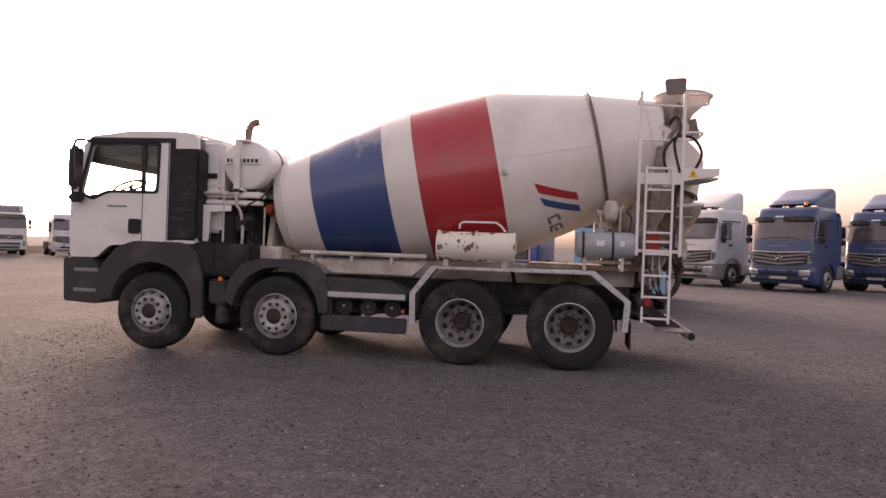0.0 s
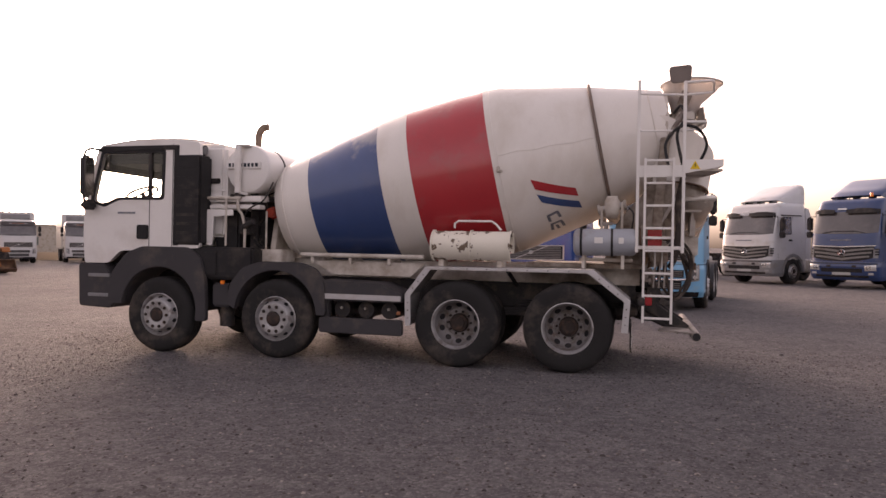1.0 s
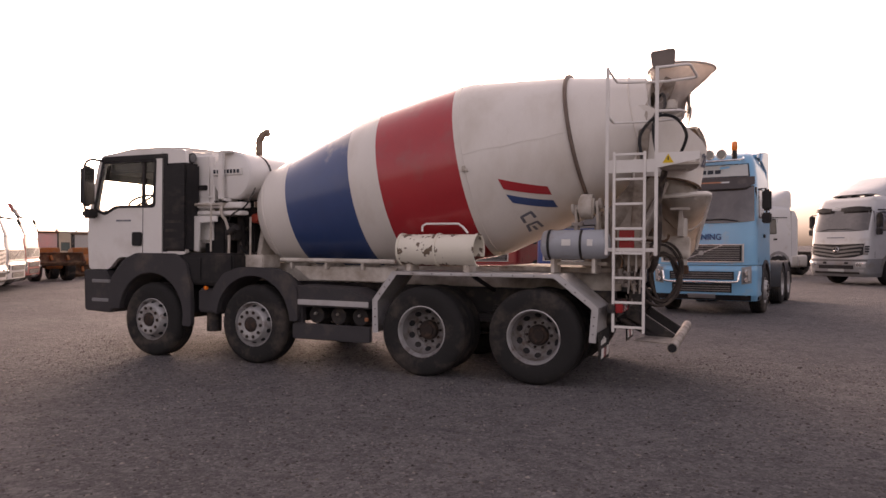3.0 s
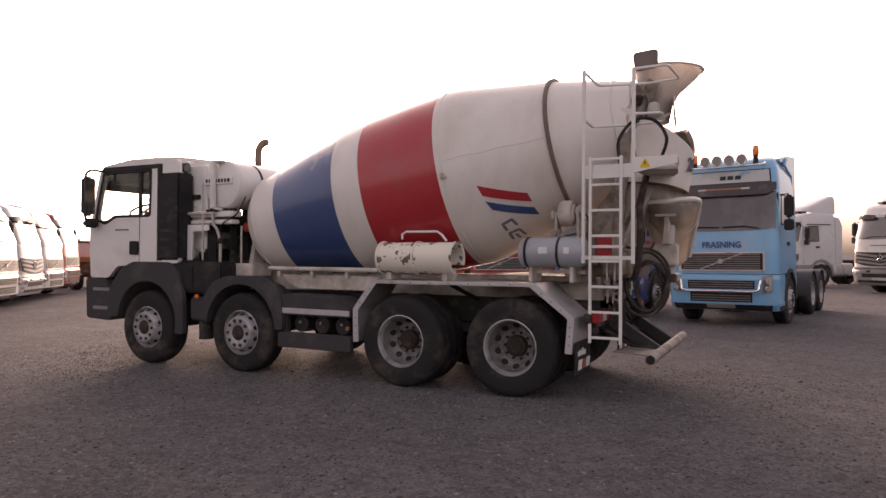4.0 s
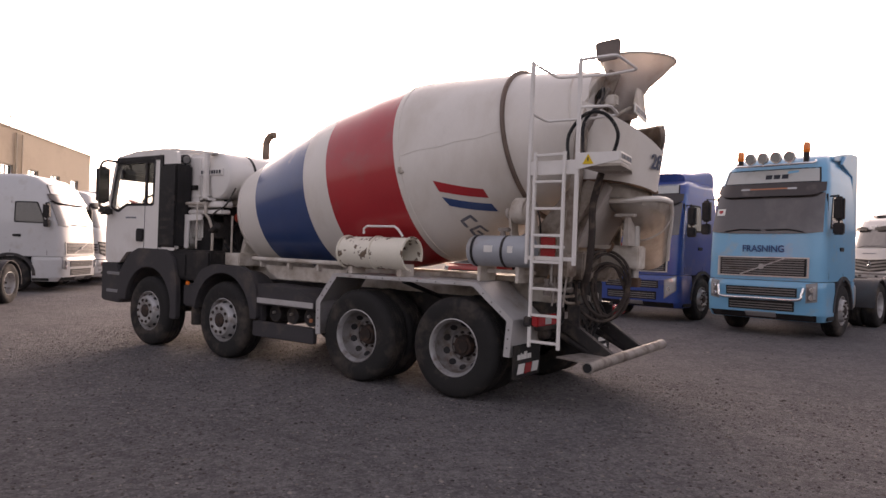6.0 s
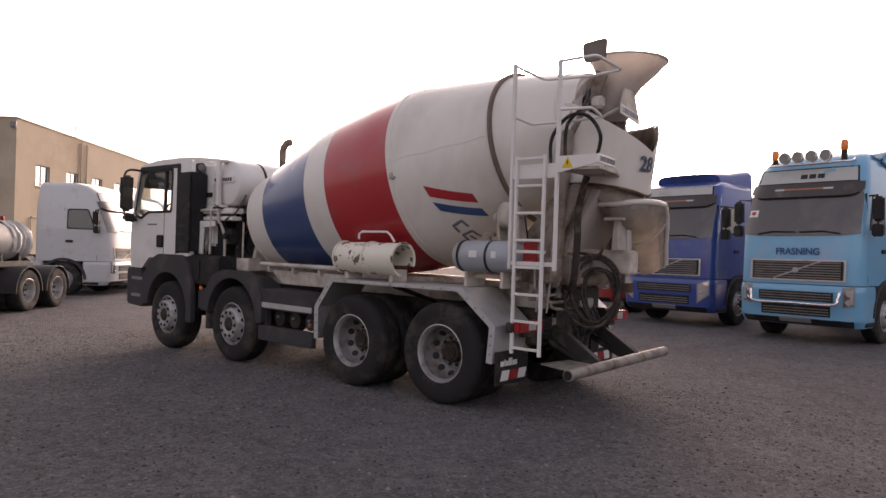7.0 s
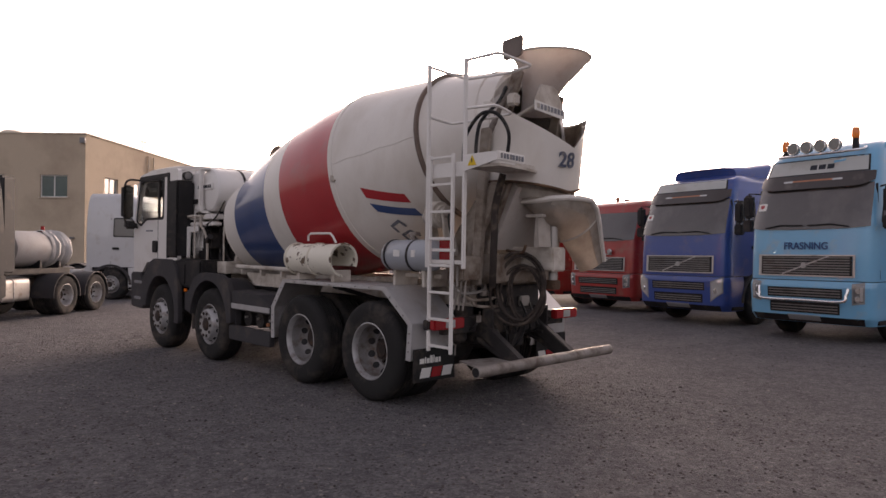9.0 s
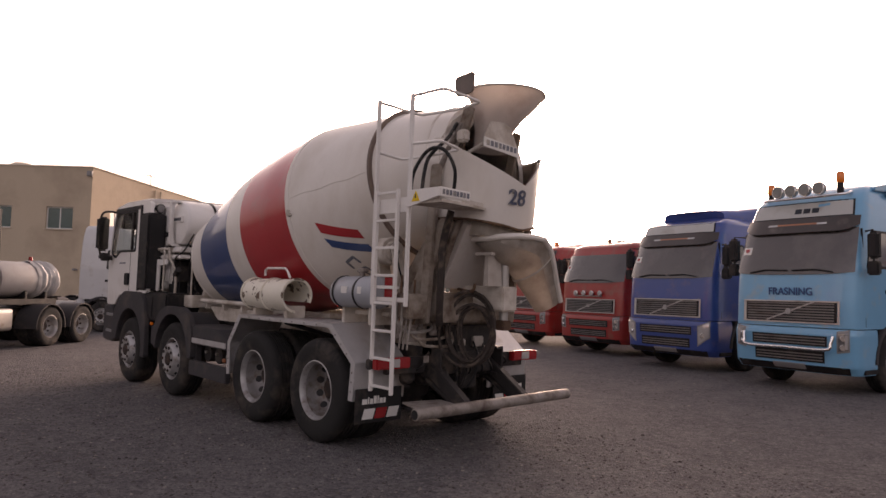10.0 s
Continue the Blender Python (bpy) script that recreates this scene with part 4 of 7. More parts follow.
both(guards)
bm = rod((1.64, -1.12, 0.52), (1.64, 1.10, 0.54), 0.055, 20)
part("gusset_plate", slab([(1.22, -0.92), (1.60, -1.05), (1.60, -0.55), (1.30, -0.5)], "z", 0.545, 0.56), M["bar_grey"], mixer)
bar = part("underrun_bar", bm, M["bar_grey"], mixer, "grey steel tube underrun bar")
part("tube_mouth", rod((1.64, -1.124, 0.52), (1.64, -1.119, 0.52), 0.045, 18, w=0.001), M["black"], bar)
part("tail_beam", box(0.98, 1.06, -1.2, 1.2, 0.86, 0.96, 0.01), M["chassis"], mixer)

# chute segment stored over the mudguard
arc = [(0.185 * math.cos(radians(a)), 0.185 * math.sin(radians(a))) for a in range(-85, 206, 10)] + [(0.172 * math.cos(radians(a)), 0.172 * math.sin(radians(a))) for a in range(205, -86, -10)]
arc = [(-1.08 - u, 1.52 + v) for u, v in arc]
cs = part("spare_chute", slab(arc, "x", -1.52, -0.53), M["peeling"], mixer, "white chute segment with peeling paint")
for x in (-1.525, -1.04, -0.545):
    part("chute_rib", slab([(-1.08 - u, 1.52 + v) for u, v in [(0.20 * math.cos(radians(a)), 0.20 * math.sin(radians(a))) for a in range(-85, 206, 10)] + [(0.18 * math.cos(radians(a)), 0.18 * math.sin(radians(a))) for a in range(205, -86, -10)]], "x", x, x + 0.02), M["peeling"], cs)
part("handle", tube([(-1.25, -1.10, 1.74), (-1.25, -1.10, 1.80), (-1.20, -1.10, 1.83), (-0.78, -1.10, 1.83), (-0.72, -1.10, 1.79), (-0.66, -1.10, 1.72)], 0.014, 8), M["white"], cs)
for x in (-1.45, -0.70):
    part("rest", box(x, x + 0.07, -1.14, -0.9, 1.26, 1.40, 0.006), M["dirty_white"], cs)

# grey tank
gt = part("air_tank", lathe([(0, 0), (0.11, 0.008), (0.15, 0.03), (0.163, 0.06), (0.163, 0.70), (0.15, 0.73), (0.11, 0.752), (0, 0.76)], along((0.21, -1.0, 1.59), (0.97, -1.0, 1.60)), 32), M["grey_tank"], mixer, "grey-blue cylindrical tank with two steel straps")
for x in (0.30, 0.66):
    part("strap", lathe([(0.164, 0), (0.170, 0), (0.170, 0.028), (0.164, 0.028)], along((x, -1.0, 1.592), (x + 0.1, -1.0, 1.593)), 32), M["black"], gt)
for x, w in ((0.47, 0.10), (0.75, 0.06)):
    part("tank_label", slab(rrect(x, x + w, 1.58, 1.65, 0.01), "y", -1.168, -1.150), M["sign_white"], gt)
part("tank_cradle", boxes([(0.32, 0.36, -1.04, -0.70, 1.27, 1.45), (0.78, 0.82, -1.04, -0.70, 1.27, 1.45), (0.28, 0.92, -0.90, -0.84, 1.36, 1.40)], 0.006), M["dirty_white"], mixer)
part("tank_valve", join(rod((0.60, -1.0, 1.75), (0.60, -1.0, 1.83), 0.03, 12), box(0.55, 0.68, -1.03, -0.97, 1.80, 1.84, 0.008)), M["bar_grey"], gt)
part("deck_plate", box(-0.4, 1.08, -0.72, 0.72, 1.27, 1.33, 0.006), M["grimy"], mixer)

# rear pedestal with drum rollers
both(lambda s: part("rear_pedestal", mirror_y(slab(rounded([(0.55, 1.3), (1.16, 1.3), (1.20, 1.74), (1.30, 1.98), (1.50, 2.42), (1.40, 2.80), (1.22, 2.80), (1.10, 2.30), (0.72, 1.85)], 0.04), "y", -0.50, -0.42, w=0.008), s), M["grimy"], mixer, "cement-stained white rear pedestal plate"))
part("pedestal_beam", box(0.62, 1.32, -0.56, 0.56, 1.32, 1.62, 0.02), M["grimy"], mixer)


def rollers(s):
    c = Vector((0.66, -0.72, 2.03))
    r = part("drum_roller", mirror_y(lathe([(0, -0.09), (0.09, -0.09), (0.10, -0.07), (0.135, -0.07), (0.145, -0.055), (0.145, 0.055), (0.135, 0.07), (0.10, 0.07), (0.09, 0.09), (0, 0.09)], Matrix.Translation(c) @ pose(0, 0, 0, 0, -11.6, -90), 32), s), M["dirty_white"], mixer, "dirty white steel drum roller")
    part("roller_axle", mirror_y(rod(tuple(c - U * 0.16), tuple(c + U * 0.16), 0.045, 16), s), M["steel"], r)
    for k in (-1, 1):
        e = c + U * (0.125 * k)
        part("roller_bracket", mirror_y(slab(rounded([(e.y - 0.06, e.z + 0.04), (e.y + 0.06, e.z + 0.04), (e.y + 0.20, 1.60), (e.y + 0.02, 1.60)], 0.03), "x", e.x - 0.015, e.x + 0.015, w=0.004), s), M["dirty_white"], r)
        part("roller_cap", mirror_y(rod(tuple(c + U * (0.14 * k)), tuple(c + U * (0.175 * k)), 0.065, 18), s), M["chute"], r)
    part("grease_pipe", mirror_y(tube([tuple(c + Vector((0.2, -0.02, 0.0))), tuple(c + Vector((0.26, -0.08, -0.1))), (c.x + 0.22, c.y + 0.05, 1.66)], 0.009, 6, smooth=4), s), M["hose"], r)


both(rollers)

# ladder with its tall guard posts
lad = part("ladder", boxes([(1.024, 1.052, -1.188, -1.152, 0.66, 2.58), (1.338, 1.366, -1.188, -1.152, 0.66, 2.58)], 0.004), M["white"], mixer, "white painted steel ladder")
for k in range(8):
    part("rung", box(1.05, 1.34, -1.184, -1.156, 0.705 + k * 0.262, 0.731 + k * 0.262, 0.004), M["white"], lad)
for x, z1 in ((0.955, 3.50), (1.465, 3.47)):
    part("guard_post", box(x - 0.018, x + 0.018, -1.145, -1.11, 1.48, z1, 0.005), M["white"], lad)
def rail(pts, r=0.014, bend=0.05):
    """A bent tube: straight runs with small rounded corners."""
    P, path = [Vector(p) for p in pts], [Vector(pts[0])]
    for a, b, c in zip(P, P[1:], P[2:]):
        k1, k2 = min(bend, (a - b).length * 0.4), min(bend, (c - b).length * 0.4)
        p, q = b + (a - b).normalized() * k1, b + (c - b).normalized() * k2
        path += [p * (1 - t) ** 2 + b * 2 * t * (1 - t) + q * t * t for t in (0, 0.25, 0.5, 0.75, 1)]
    return tube(path + [P[-1]], r, 8)


part("guard_rail", rail([(0.955, -1.127, 3.48), (0.97, -0.60, 3.45), (1.50, -0.57, 3.43), (1.835, -0.60, 3.44), (1.78, -1.02, 3.49), (1.465, -1.127, 3.455)]), M["white"], lad)
part("guard_rail", rail([(0.955, -1.127, 2.98), (0.97, -0.83, 2.95), (1.46, -0.80, 2.95), (1.70, -0.72, 2.98), (1.72, -0.98, 3.02), (1.465, -1.127, 3.0)]), M["white"], lad)
for row in ((0.95, 1.47, -1.14, -1.11, 2.36, 2.50), (0.94, 1.48, -1.14, -1.11, 1.52, 1.56), (1.02, 1.37, -1.15, -1.13, 1.64, 1.67)):
    part("ladder_stay", box(*row, 0.004), M["white"], lad)
plat = part("service_platform", slab([(1.47, -1.14), (1.89, -1.10), (1.84, -0.71), (1.74, -0.38), (1.47, -0.45)], "z", 2.43, 2.455), M["dirty_white"], mixer, "white sheet-metal service platform")
part("platform_edge", slab([(1.46, 2.40), (1.89, 2.48), (1.89, 2.56), (1.46, 2.56)], "y", -1.15, -1.13), M["white"], plat)
EDGE = Matrix.Translation((1.89, -1.13, 2.48)) @ pose(0, 0, 0, 0, 0, 7.0)          # y along the edge
part("platform_edge", box(-0.02, 0.005, 0.0, 0.43, 0.0, 0.085, 0.004, m=EDGE), M["white"], plat)
part("platform_edge", slab([(0.43, -0.06), (0.76, -0.03), (0.76, 0.02), (0.43, 0.03)], "x", -0.10, -0.085), M["dirty_white"], plat).matrix_basis = EDGE
part("warning_sign", slab([(1.53, 2.45), (1.64, 2.45), (1.585, 2.545)], "y", -1.155, -1.149), M["yellow"], plat, "yellow triangular warning sign")
part("warning_mark", boxes([(1.579, 1.591, -1.158, -1.153, 2.478, 2.515)], 0), M["ink"], plat)
for k, w in enumerate((0.03, 0.035, 0.03, 0.04, 0.03, 0.035, 0.03, 0.035)):
    part("letter_bar", box(0.006, 0.010, 0.03 + k * 0.049, 0.03 + k * 0.049 + w, 0.02, 0.066, 0, m=EDGE), M["ink_grey"], plat)


def rings_shell(rows, a0, a1, n, thick):
    """A bent sheet between rings (x, y, z, radius), from angle a0 to a1."""
    bm, rr = B(), []
    full = a1 - a0 >= 360
    for cx, cy, z, r in rows:
        rr.append([bm.verts.new((cx + r * math.cos(t), cy + r * math.sin(t), z)) for t in (radians(a0 + (a1 - a0) * k / n) for k in range(n if full else n + 1))])
    for A, C in zip(rr, rr[1:]):
        for k in range(n):
            k2 = (k + 1) % len(A)
            bm.faces.new((A[k], A[k2], C[k2], C[k]))
    bmesh.ops.solidify(bm, geom=bm.faces[:], thickness=thick)
    return bm


# charging hopper
bm = B()
rings = []
for cx, cy, z, rx, ry, tip in ((1.60, 0.0, 3.67, 0.36, 0.44, 0.04), (1.585, -0.01, 3.57, 0.30, 0.38, 0.03), (1.55, -0.05, 3.42, 0.20, 0.29, 0.0), (1.53, -0.09, 3.28, 0.155, 0.22, 0.0), (1.50, -0.10, 3.08, 0.15, 0.20, 0.0)):
    rings.append([bm.verts.new((cx + rx * math.cos(t) + tip * max(0, math.cos(t)) ** 3, cy + ry * math.sin(t), z)) for t in (2 * math.pi * i / 40 for i in range(40))])
for A, C in zip(rings, rings[1:]):
    for i in range(40):
        bm.faces.new((A[i], A[(i + 1) % 40], C[(i + 1) % 40], C[i]))
bmesh.ops.solidify(bm, geom=bm.faces[:], thickness=0.015)
hop = part("charging_hopper", bm, M["hopper"], mixer, "cement-grey steel charging hopper")
part("hopper_rim", tube([(1.60 + 0.36 * math.cos(t) + 0.04 * max(0, math.cos(t)) ** 3, 0.44 * math.sin(t), 3.67) for t in (2 * math.pi * i / 40 for i in range(40))], 0.012, 8, True), M["hopper"], hop)
bm = slab(rounded([(1.34, 3.60), (1.58, 3.62), (1.59, 3.83), (1.31, 3.81)], 0.05), "y", -0.46, -0.435, w=0.004)
part("rubber_flap", bm, M["flap"], hop, "black rubber splash flap")
part("hopper_leg", slab(rounded([(1.20, 2.75), (1.34, 2.75), (1.60, 3.45), (1.48, 3.52)], 0.02), "y", -0.46, -0.43, w=0.004), M["grimy"], mixer)
part("hopper_leg", slab(rounded([(1.20, 2.75), (1.32, 2.75), (1.46, 3.35), (1.36, 3.40)], 0.02), "y", 0.40, 0.43, w=0.004), M["grimy"], mixer)
bm = lathe([(0, -0.07), (0.07, -0.06), (0.12, -0.02), (0.13, 0.04), (0.10, 0.09), (0, 0.11)], Matrix.Translation((1.42, -0.50, 3.37)) @ pose(0, 14, 0) @ Matrix.Diagonal((0.72, 1, 1.15, 1)), 24)
part("rubber_boot", bm, M["rust"], mixer, "dark brown rubber boot beside the hopper")
part("hydraulic_cylinder", join(rod((1.30, -0.60, 2.86), (1.46, -0.56, 3.18), 0.035, 12), rod((1.46, -0.56, 3.18), (1.52, -0.54, 3.30), 0.02, 10)), M["bar_grey"], mixer)
part("hinge_block", box(1.50, 1.62, -0.60, -0.50, 3.10, 3.22, 0.02), M["dirty_white"], mixer)
part("mouth_frame", slab([(0.62 * math.cos(radians(a)), 3.0 + 0.55 * math.sin(radians(a))) for a in range(-30, 211, 12)] + [(0.50 * math.cos(radians(a)), 3.0 + 0.43 * math.sin(radians(a))) for a in range(210, -31, -12)], "x", 1.26, 1.31, w=0.006), M["dirty_white"], mixer)
part("hopper_brace", tube([(1.32, -0.55, 2.7), (1.40, -0.5, 3.1), (1.50, -0.38, 3.35)], 0.03, 8), M["dirty_white"], mixer)
PLATE = Matrix.Translation((1.76, -0.47, 3.05)) @ pose(0, 0, 0, 0, 0, 7.6)     # y along the plate, x outwards
bm = slab([(0.0, 0.0), (0.60, -0.02), (0.60, 0.075), (0.0, 0.095)], "x", 0.0, 0.012)
bmesh.ops.transform(bm, matrix=PLATE, verts=bm.verts)
npl = part("name_plate", bm, M["sign_white"], mixer, "white name plate under the hopper")
for k in range(8):
    part("letter_bar", box(0.012, 0.016, 0.04 + k * 0.067, 0.04 + k * 0.067 + 0.045, 0.018, 0.070, 0, m=PLATE), M["ink_grey"], npl)
bm = slab(rounded([(0.0, 0.08), (0.60, 0.07), (0.44, 0.30), (0.12, 0.27)], 0.02), "x", -0.012, 0.0, w=0.003)
bmesh.ops.transform(bm, matrix=PLATE, verts=bm.verts)
part("hopper_apron", bm, M["dirty_white"], mixer, "white sheet apron between hopper and hood")
part("apron_stay", rod((1.42, -0.44, 2.98), (1.70, -0.36, 3.12), 0.02, 10), M["dirty_white"], mixer)

# discharge hood: a bent shell, lower at the back
bm, lo, hi = B(), [], []
for k in range(33):
    a = -105 + 210 * k / 32
    t = radians(a)
    zt = 2.70 + 0.48 * min(1, -a / 88) ** 1.1 if a < 0 else 2.70 + 0.37 * min(1, a / 36)
    r0, r1 = 0.565, 0.61 + 0.035 * max(0.0, math.cos(radians(a - 20)))
    lo.append(bm.verts.new((1.29 + r0 * 0.98 * math.cos(t), r0 * math.sin(t), 2.26 + 0.10 * abs(math.sin(t)))))
    hi.append(bm.verts.new((1.27 + r1 * math.cos(t), r1 * math.sin(t), zt)))
for k in range(32):
    bm.faces.new((lo[k], lo[k + 1], hi[k + 1], hi[k]))
bmesh.ops.subdivide_edges(bm, edges=[e for e in bm.edges if abs(e.verts[0].co.z - e.verts[1].co.z) > 0.2], cuts=3)
bmesh.ops.solidify(bm, geom=bm.faces[:], thickness=0.012)
liner = B()
rows = []
for k in range(29):
    a = -98 + 196 * k / 28
    t = radians(a)
    zt = 2.68 + 0.48 * min(1, -a / 88) ** 1.1 if a < 0 else 2.68 + 0.36 * min(1, a / 36)
    rows.append([liner.verts.new((1.275 + (0.548 + 0.04 * f) * math.cos(t), (0.548 + 0.04 * f) * math.sin(t), 2.34 + (zt - 2.34) * f)) for f in (0.0, 0.5, 1.0)])
for A, C in zip(rows, rows[1:]):
    for k in range(2):
        liner.faces.new((A[k], C[k], C[k + 1], A[k + 1]))
bmesh.ops.solidify(liner, geom=liner.faces[:], thickness=0.006)
MARK_A, MARK_Z = radians(-9), 2.57
hood = part("discharge_hood", bm, M["drum_white"], mixer, "dirty white discharge hood behind the drum mouth")
nm = text_mesh("28", 0.21, 0.002, Matrix.Identity(4), M["ink_slate"])
for v in nm.vertices:          # the digits follow the bent sheet
    a = MARK_A + v.co.x / 0.59
    z = MARK_Z + v.co.y
    f = (z - 2.30) / 0.42
    r = 0.565 + 0.079 * f + 0.006 + v.co.z
    v.co = (1.29 - 0.02 * f + r * math.cos(a), r * math.sin(a), z)
part("hood_liner", liner, M["caked"], hood, "cement-caked brown inner sheet")
for a in (30, 40):
    part("hood_bolt", rod((1.27 + 0.60 * math.cos(radians(a)), 0.60 * math.sin(radians(a)), 3.02), (1.27 + 0.63 * math.cos(radians(a)), 0.63 * math.sin(radians(a)), 3.02), 0.014, 8), M["steel"], hood)
put("fleet_mark", nm, hood, None, "dark blue painted digits")
part("discharge_funnel", rings_shell([(1.32, 0.0, 2.55, 0.43), (1.38, 0.0, 2.36, 0.40), (1.50, -0.02, 2.20, 0.32)], 0, 360, 36, 0.012), M["dirty_white"], mixer, "dirty white funnel under the hood")
part("hood_lip", tube([(1.29 + 0.556 * math.cos(radians(a)), 0.565 * math.sin(radians(a)), 2.26 + 0.10 * abs(math.sin(radians(a)))) for a in range(-100, 101, 8)], 0.014, 6), M["rust"], hood)
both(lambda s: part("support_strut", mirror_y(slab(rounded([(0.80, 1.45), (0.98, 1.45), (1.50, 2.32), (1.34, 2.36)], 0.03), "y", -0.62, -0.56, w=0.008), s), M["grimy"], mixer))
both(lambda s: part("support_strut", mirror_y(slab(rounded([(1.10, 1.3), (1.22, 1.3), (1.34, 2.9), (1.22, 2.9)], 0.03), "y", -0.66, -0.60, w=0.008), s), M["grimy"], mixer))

# swivel chute: a bowl under the hood and a folded trough hanging beside it
# middle of the rim (x, y, z), half width, depth and the fall of the bottom (degrees from straight down)
TROUGH = [(1.55, -0.26, 2.17, 0.10, 0.05, 10), (1.57, -0.20, 2.19, 0.22, 0.14, 10), (1.60, -0.08, 2.20, 0.30, 0.25, 12), (1.61, 0.10, 2.20, 0.32, 0.33, 15),
          (1.61, 0.28, 2.19, 0.31, 0.38, 22), (1.60, 0.42, 2.10, 0.29, 0.38, 38), (1.59, 0.53, 1.95, 0.26, 0.34, 50), (1.57, 0.66, 1.77, 0.22, 0.28, 54), (1.56, 0.80, 1.56, 0.18, 0.22, 55)]


def chute_point(t, a, off=0.0):
    """A place on the trough: t counts along its sections, a in degrees across from one rim to the other."""
    k = min(int(t), len(TROUGH) - 2)
    x, y, z, w, d, f = (p + (q - p) * (t - k) for p, q in zip(TROUGH[k], TROUGH[k + 1]))
    q = radians(a)
    sag = math.sin(q) ** 0.85 if a <= 90 else 1 - (-math.cos(q)) ** 1.15
    return Vector((x + (w + off) * math.cos(q), y, z)) + Vector((0, -math.sin(radians(f)), -math.cos(radians(f)))) * ((d + off) * sag)


bm, rows = B(), []
STEPS = [k / 2 for k in range(17)]
for t in STEPS:
    rows.append([bm.verts.new(chute_point(t, 180 * k / 22)) for k in range(23)])
for A, C in zip(rows, rows[1:]):
    for k in range(22):
        bm.faces.new((A[k], A[k + 1], C[k + 1], C[k]))
bm.faces.new(rows[0])
bmesh.ops.solidify(bm, geom=bm.faces[:], thickness=0.012)
ch = part("discharge_chute", bm, M["chute"], mixer, "cement-crusted steel swivel chute")
rim = [chute_point(t, 0, 0.012) for t in reversed(STEPS)] + [chute_point(t, 180, 0.012) for t in STEPS]
part("chute_rim", tube(rim, 0.030, 8), M["drum_white"], ch, "pale worn rim of the chute")
bm, rows = B(), []
for t in STEPS[2:]:
    rows.append([bm.verts.new(chute_point(t, a, 0.006)) for a in (2, 12, 22)])
for A, C in zip(rows, rows[1:]):
    for k in range(2):
        bm.faces.new((A[k], A[k + 1], C[k + 1], C[k]))
bmesh.ops.solidify(bm, geom=bm.faces[:], thickness=0.006)
part("chute_flange", bm, M["dirty_white"], ch)
part("chute_rib", box(1.53, 1.75, -0.30, -0.24, 2.00, 2.03, 0.006), M["chute"], ch)
part("chute_rib", slab([(1.61, 1.70), (1.68, 1.70), (1.66, 2.00), (1.63, 2.00)], "y", -0.26, -0.06), M["chute"], ch)
part("chute_rib", tube([chute_point(5.5, 180 * k / 16, 0.008) for k in range(17)], 0.012, 6), M["chute"], ch)
part("drip_plate", slab([(1.10, 1.70), (1.17, 1.66), (1.53, 2.30), (1.46, 2.35)], "y", -0.415, 0.415, w=0.006), M["hopper"], mixer, "cement-splashed sloping plate under the drum mouth")
part("swivel_arm", box(0.95, 1.735, -0.10, 0.12, 1.45, 1.70, 0.015), M["dirty_white"], mixer, "white box-section swivel arm")
part("swivel_post", rod((1.66, 0.0, 1.30), (1.66, 0.0, 1.98), 0.045), M["steel"], mixer)
part("clamp", boxes([(1.60, 1.72, -0.06, 0.06, 1.26, 1.36)], 0.01), M["rust"], mixer)

# hoses
for k in range(5):
    r, cx, cy = 0.375 - 0.028 * k, 1.425 + 0.012 * k, -0.29 + 0.028 * k
    w = (1.0, 0.86, 0.92, 0.78, 0.9)[k]
    pts = [(cx + r * 0.62 * w * math.cos(t) + 0.02 * math.sin(3 * t + k), cy + r * 0.42 * w * math.cos(t), 1.265 - 0.02 * k + 0.03 * math.sin(k * 2) + r * (1 + 0.05 * math.sin(2 * t + k)) * math.sin(t)) for t in (2 * math.pi * i / 40 for i in range(40))]
    part("hose_loop", tube(pts, 0.017, 8, True), M["old_hose"], mixer, "coiled dusty rubber wash hose")
part("hose_hook", tube([(1.20, -0.20, 1.66), (1.42, -0.26, 1.64), (1.50, -0.28, 1.66), (1.52, -0.28, 1.72)], 0.016, 8, smooth=4), M["rust"], mixer)
part("wash_hose", tube([(1.50, -0.62, 2.42), (1.44, -0.66, 2.1), (1.45, -0.68, 1.8), (1.42, -0.66, 1.45), (1.36, -0.6, 1.3)], 0.036, 12, smooth=5), M["old_hose"], mixer)
part("wash_hose", tube([(1.30, -0.98, 2.52), (1.27, -0.92, 2.78), (1.42, -0.88, 2.98), (1.62, -0.86, 2.97), (1.74, -0.82, 2.78), (1.66, -0.75, 2.56)], 0.018, 8, smooth=6), M["hose"], mixer)
part("wash_hose", tube([(1.46, -0.98, 2.52), (1.40, -0.86, 2.9), (1.50, -0.70, 3.12), (1.46, -0.55, 3.3), (1.38, -0.48, 3.22)], 0.018, 8, smooth=6), M["hose"], mixer)
for k in range(4):
    part("brake_line", tube([(1.0 + 0.05 * k, -0.3 + 0.15 * k, 0.95), (1.22, -0.34 + 0.14 * k, 0.80), (1.15, -0.3 + 0.1 * k, 0.62), (0.9, -0.2 + 0.1 * k, 0.66)], 0.014, 6, smooth=5), M["hose"], mixer)
